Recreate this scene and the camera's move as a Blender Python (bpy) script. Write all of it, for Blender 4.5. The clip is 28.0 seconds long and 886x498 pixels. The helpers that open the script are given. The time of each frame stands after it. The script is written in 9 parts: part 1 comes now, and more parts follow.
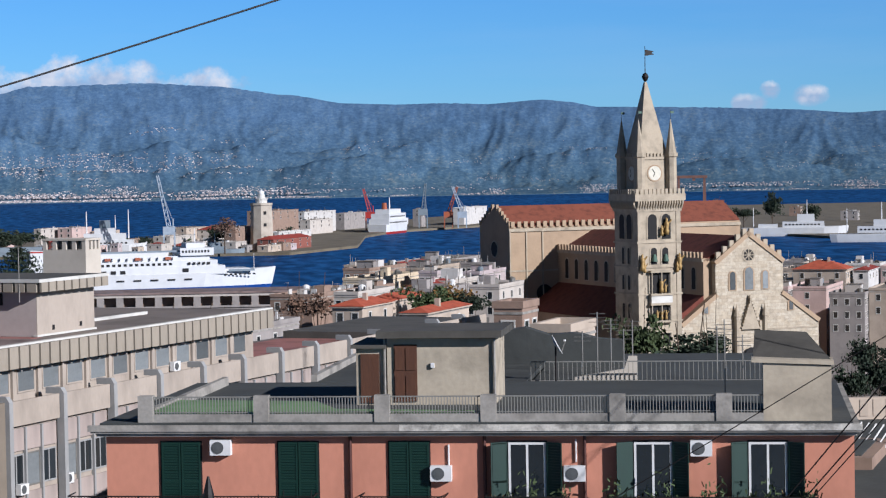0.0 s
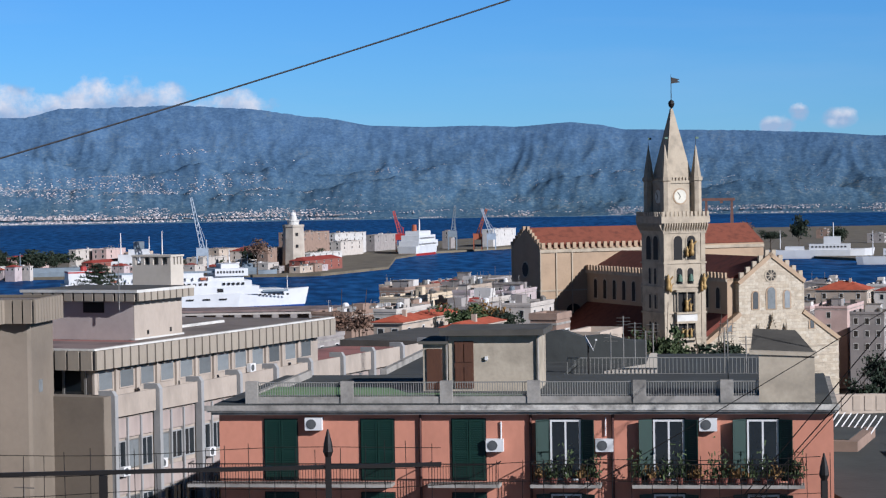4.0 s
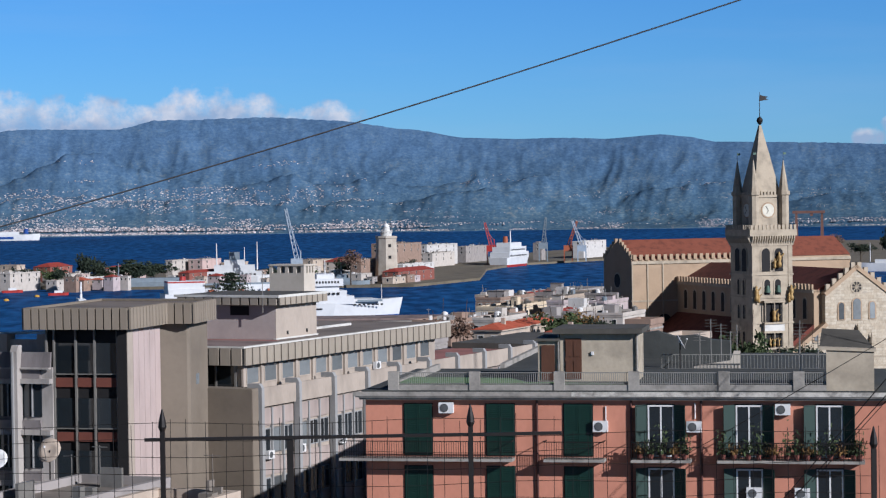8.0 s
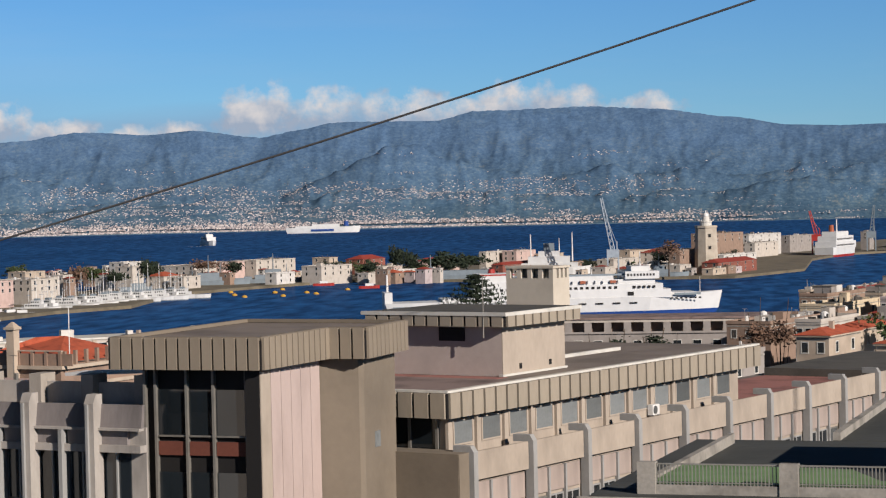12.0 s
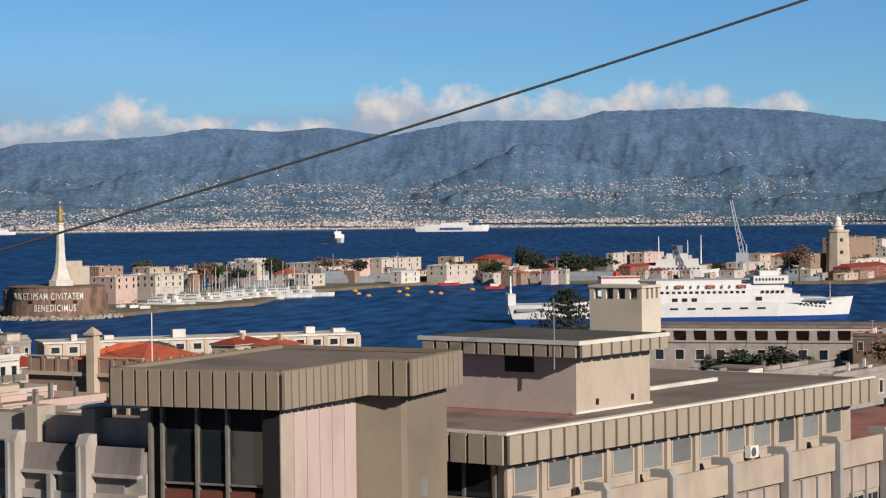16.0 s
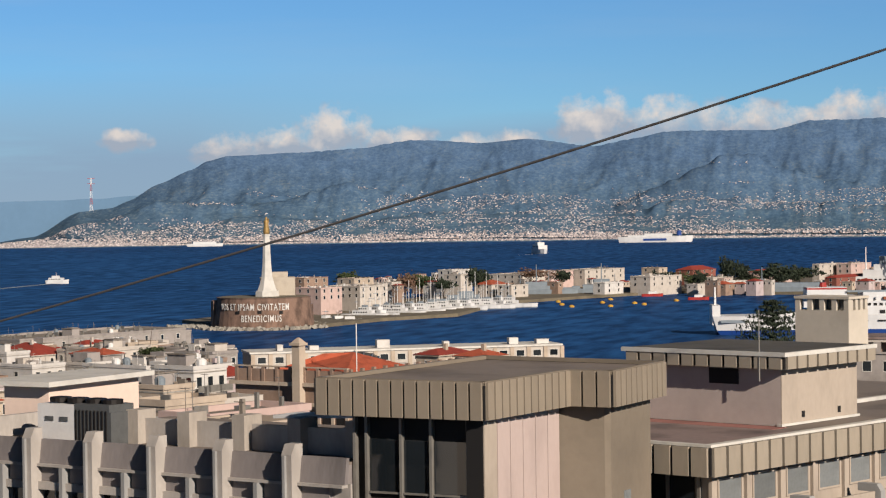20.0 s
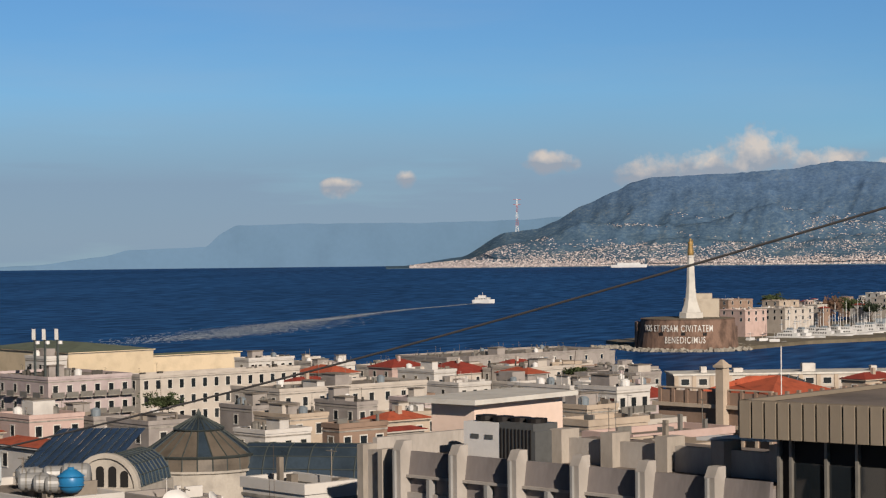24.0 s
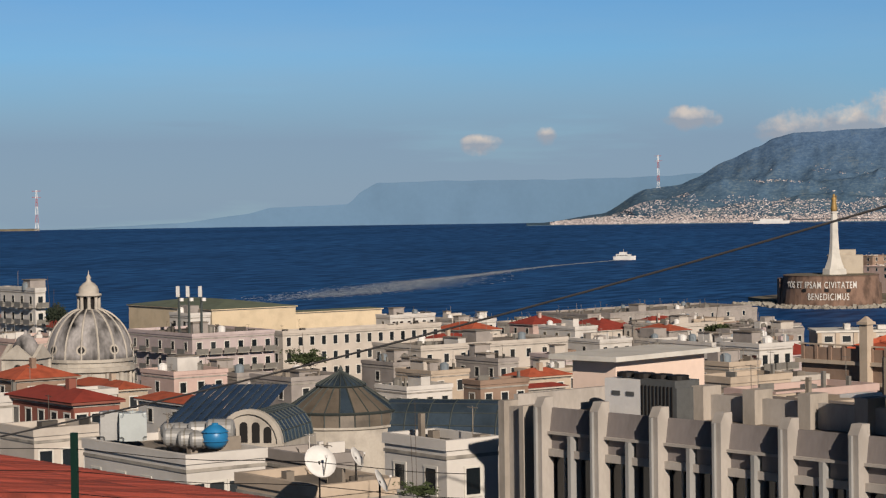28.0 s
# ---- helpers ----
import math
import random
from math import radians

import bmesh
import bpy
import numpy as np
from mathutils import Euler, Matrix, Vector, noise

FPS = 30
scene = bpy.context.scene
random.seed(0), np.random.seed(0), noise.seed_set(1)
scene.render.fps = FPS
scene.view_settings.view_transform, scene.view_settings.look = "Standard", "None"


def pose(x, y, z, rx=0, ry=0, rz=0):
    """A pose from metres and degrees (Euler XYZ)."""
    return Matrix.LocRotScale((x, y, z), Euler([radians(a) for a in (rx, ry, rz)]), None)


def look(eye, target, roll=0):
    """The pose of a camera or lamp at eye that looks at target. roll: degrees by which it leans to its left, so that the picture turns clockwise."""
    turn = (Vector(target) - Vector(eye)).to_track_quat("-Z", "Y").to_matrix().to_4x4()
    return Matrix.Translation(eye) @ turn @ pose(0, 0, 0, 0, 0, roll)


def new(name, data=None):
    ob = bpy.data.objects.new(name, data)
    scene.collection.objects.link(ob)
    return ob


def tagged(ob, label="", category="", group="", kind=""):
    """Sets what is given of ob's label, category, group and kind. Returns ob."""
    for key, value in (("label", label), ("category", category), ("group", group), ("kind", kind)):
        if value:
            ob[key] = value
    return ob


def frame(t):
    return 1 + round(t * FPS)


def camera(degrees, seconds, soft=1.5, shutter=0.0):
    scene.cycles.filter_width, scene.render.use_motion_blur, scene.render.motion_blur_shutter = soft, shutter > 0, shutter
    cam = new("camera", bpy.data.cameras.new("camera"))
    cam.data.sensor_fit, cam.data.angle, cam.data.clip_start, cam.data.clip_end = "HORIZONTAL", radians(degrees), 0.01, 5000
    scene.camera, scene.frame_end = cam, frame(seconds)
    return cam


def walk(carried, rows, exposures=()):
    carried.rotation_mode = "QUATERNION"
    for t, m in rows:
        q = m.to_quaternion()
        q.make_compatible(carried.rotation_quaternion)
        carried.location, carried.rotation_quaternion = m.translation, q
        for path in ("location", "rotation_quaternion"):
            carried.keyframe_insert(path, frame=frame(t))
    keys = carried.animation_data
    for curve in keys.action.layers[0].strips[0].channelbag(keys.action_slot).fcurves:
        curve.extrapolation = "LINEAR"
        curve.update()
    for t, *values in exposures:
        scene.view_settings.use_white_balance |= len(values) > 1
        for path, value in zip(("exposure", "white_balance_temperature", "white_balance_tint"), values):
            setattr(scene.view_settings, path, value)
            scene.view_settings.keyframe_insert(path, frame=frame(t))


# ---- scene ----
cam = camera(22.0, 28.0, soft=1.25)
ROWS = [
    (0, 1.561, -32.444, 65.662, -4.525, -2.165, 1.011),
    (0.5, 1.554, -32.449, 65.613, -4.461, -2.114, 0.976),
    (1, 1.575, -32.443, 65.57, -4.231, -2.124, 0.955),
    (1.5, 1.101, -32.778, 65.615, -4.392, -2.133, 0.896),
    (1.6, 0.821, -36.51, 65.696, -4.451, -2.109, 0.889),
    (1.7, 0.542, -40.242, 65.776, -4.51, -2.086, 0.883),
    (1.8, 0.262, -43.974, 65.857, -4.569, -2.062, 0.876),
    (1.9, -0.017, -47.706, 65.938, -4.628, -2.038, 0.869),
    (2, -0.296, -51.438, 66.019, -4.687, -2.014, 0.863),
    (2.5, -1.217, -52.253, 66.049, -4.864, -1.839, 0.953),
    (3, -1.275, -52.263, 66.098, -4.657, -1.727, 0.988),
    (3.5, -1.267, -52.214, 66.086, -4.2, -1.675, 0.987),
    (4, -1.273, -52.429, 65.967, -3.818, -1.6, 0.925),
    (4.5, -1.282, -52.245, 65.951, -3.375, -1.511, 0.898),
    (6.5, -1.146, -52.402, 65.954, -2.392, -1.334, 0.583),
    (6.6, -1.606, -55.644, 66.035, -2.424, -1.334, 0.605),
    (6.7, -2.066, -58.885, 66.116, -2.455, -1.334, 0.627),
    (6.8, -2.526, -62.126, 66.197, -2.487, -1.334, 0.649),
    (6.9, -2.987, -65.367, 66.278, -2.518, -1.334, 0.67),
    (7, -3.447, -68.609, 66.359, -2.55, -1.334, 0.692),
    (7.5, -3.985, -72.068, 66.461, -2.039, -1.308, 0.835),
    (8, -3.99, -72.094, 66.465, -1.57, -1.278, 0.797),
    (8.5, -3.969, -71.975, 66.428, -0.812, -1.232, 0.703),
    (9, -3.752, -71.666, 66.414, 0.2, -1.241, 0.639),
    (9.5, -3.436, -72.202, 66.46, 0.933, -1.289, 0.696),
    (10, -2.552, -70.284, 66.559, 1.796, -1.463, 0.967),
    (10.1, -2.298, -67.007, 66.52, 1.996, -1.511, 0.991),
    (10.2, -2.045, -63.729, 66.481, 2.196, -1.558, 1.014),
    (10.3, -1.791, -60.452, 66.442, 2.395, -1.606, 1.037),
    (10.4, -1.537, -57.174, 66.403, 2.595, -1.654, 1.061),
    (10.5, -1.283, -53.897, 66.364, 2.795, -1.701, 1.084),
    (10.6, -1.121, -50.956, 66.301, 3.067, -1.689, 1.126),
    (10.7, -0.959, -48.015, 66.237, 3.339, -1.676, 1.169),
    (10.8, -0.797, -45.074, 66.174, 3.611, -1.664, 1.211),
    (10.9, -0.636, -42.133, 66.11, 3.883, -1.651, 1.253),
    (11, -0.474, -39.192, 66.047, 4.155, -1.638, 1.296),
    (11.5, -1.145, -27.538, 65.67, 5.08, -1.57, 1.295),
    (11.6, -1.177, -25.189, 65.639, 5.367, -1.531, 1.297),
    (11.7, -1.209, -22.84, 65.608, 5.654, -1.492, 1.298),
    (11.8, -1.241, -20.491, 65.577, 5.941, -1.453, 1.3),
    (11.9, -1.273, -18.142, 65.545, 6.229, -1.414, 1.302),
    (12, -1.305, -15.794, 65.514, 6.516, -1.376, 1.303),
    (12.5, 0.417, -6.214, 65.959, 9.255, -1.283, 0.757),
    (13, 0, 0, 66, 9.767, -1.28, 1.192),
    (13.5, 0, 0, 66, 9.803, -1.138, 1.264),
    (15.5, 0, 0, 66, 9.736, -1.359, 0.713),
    (16, 0, 0, 66, 9.819, -1.349, 0.615),
    (16.5, 0, 0, 66, 10.012, -1.346, 0.484),
    (17, 0, 0, 66, 10.175, -1.308, 0.531),
    (17.5, 0, 0, 66, 10.217, -1.141, 0.617),
    (18, 0, 0, 66, 10.315, -1.086, 0.711),
    (18.5, 0, 0, 66, 10.729, -0.994, 0.729),
    (19, 0, 0, 66, 11.655, -0.918, 0.715),
    (19.5, 0, 0, 66, 13.423, -1.027, 0.698),
    (20, 0, 0, 66, 14.921, -1.013, 0.78),
    (20.5, 0, 0, 66, 16.185, -1.056, 0.758),
    (21, 0, 0, 66, 17.693, -0.904, 0.757),
    (21.5, 0, 0, 66, 19.285, -0.883, 0.72),
    (22, 0, 0, 66, 21.061, -0.774, 0.754),
    (22.5, 0, 0, 66, 22.784, -0.656, 0.714),
    (24.5, 0, 0, 66, 25.94, -0.256, 0.656),
    (25, 0, 0, 66, 26.34, -0.235, 0.751),
    (25.5, 0, 0, 66, 27.126, -0.789, 0.632),
    (26, 0, 0, 66, 27.962, -1.321, 0.351),
    (26.5, 0, 0, 66, 28.873, -1.614, 0.658),
    (27, 0, 0, 66, 29.289, -1.692, 0.688),
    (27.5, 0, 0, 66, 29.225, -1.562, 0.688),
    (28, 0, 0, 66, 29.088, -1.397, 0.786),
]
EXPOSURES = [(0.0, 0.56, 5500, 10), (4.5, 0.52, 5450, 10), (7.0, 0.43, 5450, 10), (10.0, 0.41, 5600, 10), (11.5, 0.38, 6300, 10), (13.0, 0.42, 6560, 10), (20.0, 0.41, 6850, 10), (25.0, 0.18, 7000, 10), (28.0, 0.18, 7000, 10)]
walk(cam, [(t, pose(x, y, z, 90 + pitch, roll, yaw)) for t, x, y, z, yaw, pitch, roll in ROWS], EXPOSURES)

# ---- sky and sun ----
SUN = Vector((0.686, -0.648, 0.42)).normalized()
sun = new("sun", bpy.data.lights.new("sun", "SUN"))
sun.data.energy, sun.data.angle, sun.data.color = 5.0, radians(0.5), (1.0, 0.905, 0.825)
sun.matrix_world = look(SUN * 100, (0, 0, 0))

world = bpy.data.worlds.new("sky")
scene.world = world
world.use_nodes = True
wt = world.node_tree
wt.nodes.clear()


def wnode(kind, **values):
    n = wt.nodes.new(kind)
    for key, value in values.items():
        n.inputs[key].default_value = value
    return n


def wmath(op, a, b=None, clamp=False):
    n = wt.nodes.new("ShaderNodeMath")
    n.operation, n.use_clamp = op, clamp
    for i, v in enumerate((a, b)):
        if v is None:
            continue
        if isinstance(v, (int, float)):
            n.inputs[i].default_value = v
        else:
            wt.links.new(v, n.inputs[i])
    return n.outputs[0]


sky = wt.nodes.new("ShaderNodeTexSky")
sky.sky_type, sky.sun_disc = "NISHITA", False
sky.sun_elevation = math.asin(SUN.z)
sky.sun_rotation = math.atan2(SUN.x, SUN.y)
sky.altitude, sky.air_density, sky.dust_density, sky.ozone_density = 1500, 1.0, 0.0, 6.0
coords = wt.nodes.new("ShaderNodeTexCoord")
split = wt.nodes.new("ShaderNodeSeparateXYZ")
wt.links.new(coords.outputs["Generated"], split.inputs[0])
# heaped clouds low over the hills, flat below and rounded above: bearing, height of the base, half width, rise, in degrees
HEAPS = [(17.6, 1.67, 1.4, 1.15), (18.9, 1.52, 1.22, 0.71), (20.3, 1.37, 1.22, 0.71), (16, 1.57, 1.46, 0.63), (14.4, 1.42, 1.1, 0.57), (13.1, 1.42, 1.1, 0.71),
         (11, 1.82, 1.59, 1.26), (9.3, 1.82, 1.46, 1.09), (7.6, 1.77, 1.83, 1.03), (6.2, 1.82, 1.1, 0.86), (4.6, 1.92, 1.52, 1.26), (3.2, 1.92, 1.1, 0.86),
         (1.4, 1.87, 1.34, 0.69), (22.9, 1.75, 0.9, 0.42), (26.5, 1.4, 0.35, 0.3), (28.1, 1.22, 0.65, 0.3), (-12.2, 1.35, 0.5, 0.35), (-13.7, 1.5, 0.55, 0.35),
         (-12.7, 1.72, 0.3, 0.25)]
bearing = wmath("MULTIPLY", wmath("ARCTAN2", wmath("MULTIPLY", split.outputs["X"], -1.0), split.outputs["Y"]), 57.2958)
height = wmath("MULTIPLY", wmath("ARCSINE", split.outputs["Z"]), 57.2958)
lay = wt.nodes.new("ShaderNodeCombineXYZ")
wt.links.new(bearing, lay.inputs[0])
wt.links.new(height, lay.inputs[1])
billow = wnode("ShaderNodeTexNoise", Scale=1.25, Detail=9.0, Roughness=0.62)
wt.links.new(lay.outputs[0], billow.inputs["Vector"])
field, up_field = None, None
for az_, base_, wide_, rise_ in HEAPS:
    across = wmath("DIVIDE", wmath("SUBTRACT", bearing, az_), wide_)
    lift = wmath("SUBTRACT", height, base_)
    above = wmath("DIVIDE", wmath("MAXIMUM", lift, 0.0), rise_)
    below = wmath("DIVIDE", wmath("MINIMUM", lift, 0.0), 0.34)
    d = wmath("ADD", wmath("MULTIPLY", across, across), wmath("ADD", wmath("MULTIPLY", above, above), wmath("MULTIPLY", below, below)))
    one = wmath("SUBTRACT", 1.0, d, True)
    field = one if field is None else wmath("MAXIMUM", field, one)
    part_up = wmath("MULTIPLY", one, above)
    up_field = part_up if up_field is None else wmath("MAXIMUM", up_field, part_up)
rough = wmath("MULTIPLY", wmath("SUBTRACT", billow.outputs["Fac"], 0.5), 2.8)
heap = wmath("MULTIPLY", wmath("ADD", wmath("SUBTRACT", field, 0.22), rough), 1.5, True)
heap = wmath("MULTIPLY", heap, wmath("MULTIPLY", field, 5.0, True))
north = wmath("MULTIPLY", wmath("SUBTRACT", wmath("MULTIPLY", split.outputs["X"], -1.0), 0.22), 7.0, True)
# a grey bank of distant cloud lying over the northern horizon
bank_n = wnode("ShaderNodeTexNoise", Scale=5.0, Detail=6.0, Roughness=0.5)
bank_map = wt.nodes.new("ShaderNodeMapping")
bank_map.inputs["Scale"].default_value = (1.0, 1.0, 9.0)
wt.links.new(coords.outputs["Generated"], bank_map.inputs["Vector"])
wt.links.new(bank_map.outputs[0], bank_n.inputs["Vector"])
bank_h = wmath("MULTIPLY", wmath("SUBTRACT", 0.062, split.outputs["Z"]), 26.0, True)
bank = wmath("MULTIPLY", wmath("MULTIPLY", north, bank_h), wmath("MULTIPLY", wmath("SUBTRACT", bank_n.outputs["Fac"], 0.08), 3.0, True), True)
sheet_lo = wmath("MULTIPLY", wmath("SUBTRACT", 2.5, height), 1.6, True)
sheet_in = wmath("MULTIPLY", wmath("MULTIPLY", wmath("SUBTRACT", bearing, 1.0), 0.3, True), wmath("MULTIPLY", wmath("SUBTRACT", 58.0, bearing), 0.12, True))
sheet = wmath("MULTIPLY", wmath("MULTIPLY", sheet_lo, sheet_in), wmath("ADD", 0.25, wmath("MULTIPLY", wmath("SUBTRACT", bank_n.outputs["Fac"], 0.3), 2.2, True)))
bank = wmath("MAXIMUM", bank, wmath("MULTIPLY", sheet, 0.95))
# thin streaks higher up
streak_map = wt.nodes.new("ShaderNodeMapping")
streak_map.inputs["Scale"].default_value = (1.0, 1.6, 9.0)
streak_map.inputs["Rotation"].default_value = (0.05, 0.04, 0.3)
wt.links.new(coords.outputs["Generated"], streak_map.inputs["Vector"])
streaks = wnode("ShaderNodeTexNoise", Scale=3.2, Detail=6.0, Roughness=0.55)
wt.links.new(streak_map.outputs[0], streaks.inputs["Vector"])
streak = wmath("MULTIPLY", wmath("SUBTRACT", streaks.outputs["Fac"], 0.47), 1.6, True)
streak = wmath("MULTIPLY", streak, 0.30)
mix1 = wt.nodes.new("ShaderNodeMix")
mix1.data_type = "RGBA"
wt.links.new(streak, mix1.inputs["Factor"])
tint = wt.nodes.new("ShaderNodeVectorMath")
tint.operation = "MULTIPLY"
tint.inputs[1].default_value = (0.70, 1.0, 1.25)
wt.links.new(sky.outputs[0], tint.inputs[0])
wt.links.new(tint.outputs[0], mix1.inputs[6])
mix1.inputs[7].default_value = (7.0, 7.6, 8.6, 1)
mix2 = wt.nodes.new("ShaderNodeMix")
mix2.data_type = "RGBA"
wt.links.new(wmath("MULTIPLY", heap, 0.84), mix2.inputs["Factor"])
mix3 = wt.nodes.new("ShaderNodeMix")
mix3.data_type = "RGBA"
wt.links.new(wmath("MULTIPLY", bank, 0.8), mix3.inputs["Factor"])
wt.links.new(mix1.outputs[2], mix3.inputs[6])
mix3.inputs[7].default_value = (3.5, 4.9, 7.3, 1)
wt.links.new(mix3.outputs[2], mix2.inputs[6])
shade = wt.nodes.new("ShaderNodeMix")
shade.data_type = "RGBA"
puff = wnode("ShaderNodeTexNoise", Scale=1.6, Detail=8.0, Roughness=0.55)
wt.links.new(lay.outputs[0], puff.inputs["Vector"])
crest = wmath("ADD", wmath("MULTIPLY", up_field, 2.9), wmath("MULTIPLY", wmath("SUBTRACT", puff.outputs["Fac"], 0.5), 3.0))
wt.links.new(wmath("ADD", crest, -0.12, True), shade.inputs["Factor"])
shade.inputs[6].default_value, shade.inputs[7].default_value = (5.2, 5.9, 7.3, 1), (11.0, 9.9, 9.3, 1)
wt.links.new(shade.outputs[2], mix2.inputs[7])
# the blue deepens to the zenith, added to cut the sky's fill in shadows
deep = wmath("SUBTRACT", 1.0, wmath("MULTIPLY", wmath("MULTIPLY", wmath("SUBTRACT", split.outputs["Z"], 0.12), 3.0, True), 0.9))
fade = wt.nodes.new("ShaderNodeVectorMath")
fade.operation = "SCALE"
wt.links.new(mix2.outputs[2], fade.inputs[0])
wt.links.new(deep, fade.inputs["Scale"])
back = wnode("ShaderNodeBackground", Strength=0.053)
wt.links.new(fade.outputs[0], back.inputs["Color"])
out = wt.nodes.new("ShaderNodeOutputWorld")
wt.links.new(back.outputs[0], out.inputs["Surface"])


# ---- materials ----
def mat(name, col, rough=0.8, var=0.18, size=1.5, bump=0.25, metal=0.0, stain=0.25, each=0.0, spec=0.4, streaks=0.0):
    """A worn surface: fine grain and broad stains, of that size in metres."""
    m = bpy.data.materials.new(name)
    m.use_nodes = True
    nt = m.node_tree
    p = nt.nodes["Principled BSDF"]
    p.inputs["Roughness"].default_value, p.inputs["Metallic"].default_value = rough, metal
    p.inputs["Specular IOR Level"].default_value = spec
    tc = nt.nodes.new("ShaderNodeTexCoord")
    fine = nt.nodes.new("ShaderNodeTexNoise")
    fine.inputs["Scale"].default_value, fine.inputs["Detail"].default_value = 6.0 / size, 6.0
    broad = nt.nodes.new("ShaderNodeTexNoise")
    broad.inputs["Scale"].default_value, broad.inputs["Detail"].default_value = 0.7 / size, 4.0
    mp = nt.nodes.new("ShaderNodeMapping")
    mp.inputs["Scale"].default_value = (1, 1, 1 - 0.85 * streaks)
    nt.links.new(tc.outputs["Object"], mp.inputs["Vector"])
    for n in (fine, broad):
        nt.links.new(mp.outputs[0], n.inputs["Vector"])

    def mth(op, a, b, clamp=False):
        n = nt.nodes.new("ShaderNodeMath")
        n.operation, n.use_clamp = op, clamp
        for i, v in enumerate((a, b)):
            if isinstance(v, (int, float)):
                n.inputs[i].default_value = v
            else:
                nt.links.new(v, n.inputs[i])
        return n.outputs[0]

    f = mth("ADD", mth("MULTIPLY", mth("SUBTRACT", fine.outputs["Fac"], 0.5), 2.2 * var), 1.0)
    b = mth("SUBTRACT", 1.0, mth("MULTIPLY", mth("SUBTRACT", broad.outputs["Fac"], 0.45, True), 3.2 * stain))
    f = mth("MULTIPLY", f, b)
    if each:
        info = nt.nodes.new("ShaderNodeObjectInfo")
        f = mth("MULTIPLY", f, mth("ADD", mth("MULTIPLY", mth("SUBTRACT", info.outputs["Random"], 0.5), 2 * each), 1.0))
    mixer = nt.nodes.new("ShaderNodeVectorMath")
    mixer.operation = "SCALE"
    mixer.inputs[0].default_value = [c * 0.63 for c in col]
    nt.links.new(f, mixer.inputs["Scale"])
    nt.links.new(mixer.outputs[0], p.inputs["Base Color"])
    if bump:
        bp = nt.nodes.new("ShaderNodeBump")
        bp.inputs["Strength"].default_value, bp.inputs["Distance"].default_value = bump, 0.03 * size
        nt.links.new(fine.outputs["Fac"], bp.inputs["Height"])
        nt.links.new(bp.outputs[0], p.inputs["Normal"])
    return m


def rgb(r, g, b):
    return tuple(((c / 255 + 0.055) / 1.055) ** 2.4 if c > 10 else c / 255 / 12.92 for c in (r, g, b))


M_PINK = mat("salmon_plaster", rgb(220, 150, 122), 0.9, 0.10, 1.5, 0.15, stain=0.2, streaks=0.5)
M_CORNICE = mat("weathered_cornice", rgb(176, 170, 160), 0.85, 0.25, 0.8, 0.4, stain=0.6)
M_RAIL = mat("pale_painted_rail", rgb(150, 148, 140), 0.6, 0.15, 0.3, 0.2)
M_SPANDREL = mat("spandrel_panel", rgb(186, 170, 160), 0.9, 0.08, 1.0, 0.1, stain=0.3, streaks=0.7, each=0.06)
M_DECK = mat("roofing_felt", rgb(76, 78, 75), 0.9, 0.16, 2.5, 0.3, stain=0.4)
M_DECKGREEN = mat("green_roof_coat", rgb(126, 160, 106), 0.85, 0.18, 1.5, 0.2, stain=0.4)
M_HUT = mat("old_render", rgb(204, 190, 166), 0.9, 0.14, 1.2, 0.3, stain=0.45)
M_DARKSLAB = mat("dark_slab", rgb(96, 92, 84), 0.85, 0.2, 1.5, 0.3, stain=0.4)
M_DOORWOOD = mat("brown_door_wood", rgb(98, 62, 42), 0.7, 0.3, 0.4, 0.3, streaks=0.9)
M_SHUTTER = mat("green_shutter_paint", rgb(18, 54, 43), 0.5, 0.12, 0.5, 0.1, stain=0.15)
M_IRON = mat("dark_iron", rgb(44, 40, 38), 0.6, 0.25, 0.3, 0.3, metal=0.5)
M_WHITE = mat("white_paint", rgb(248, 246, 242), 0.6, 0.06, 0.8, 0.1, stain=0.15)
M_ACGRILL = mat("grille_grey", rgb(96, 98, 98), 0.6, 0.15, 0.2, 0.2)
M_GREYPIPE = mat("brown_downpipe", rgb(92, 52, 42), 0.6, 0.15, 0.5, 0.1)
# stained concrete, darkened to paint in the shade of the recessed panels
M_CONCSHADE = mat("weathered_shaded_concrete", rgb(148, 140, 137), 0.9, 0.14, 1.2, 0.3, stain=0.5, streaks=0.7, each=0.06)
M_CONC = mat("grey_concrete", rgb(194, 186, 177), 0.9, 0.14, 1.2, 0.3, stain=0.4, streaks=0.6, each=0.05)
M_STEELRIB = mat("grey_steel_rib", rgb(172, 171, 168), 0.7, 0.1, 0.8, 0.15, stain=0.3, streaks=0.7, each=0.05)
M_FIN = mat("pale_concrete", rgb(188, 178, 166), 0.9, 0.12, 0.8, 0.25, stain=0.35, streaks=0.7, each=0.05)
M_CREAMCONC = mat("cream_concrete", rgb(192, 178, 162), 0.9, 0.10, 1.2, 0.2, stain=0.3, streaks=0.6, each=0.04)
M_FASCIALIGHT = mat("tan_sheet_panel", rgb(176, 164, 146), 0.75, 0.08, 0.8, 0.12, stain=0.25, streaks=0.6, each=0.06)
M_FASCIA = mat("brown_sheet_panel", rgb(160, 147, 129), 0.75, 0.08, 0.8, 0.12, stain=0.25, streaks=0.6, each=0.06)
M_TAUPE = mat("taupe_render", rgb(142, 130, 114), 0.9, 0.08, 2.0, 0.15, stain=0.2)
M_PALEPINK = mat("pale_pink_panel", rgb(206, 186, 178), 0.85, 0.06, 1.0, 0.1, stain=0.15, streaks=0.6, each=0.03)
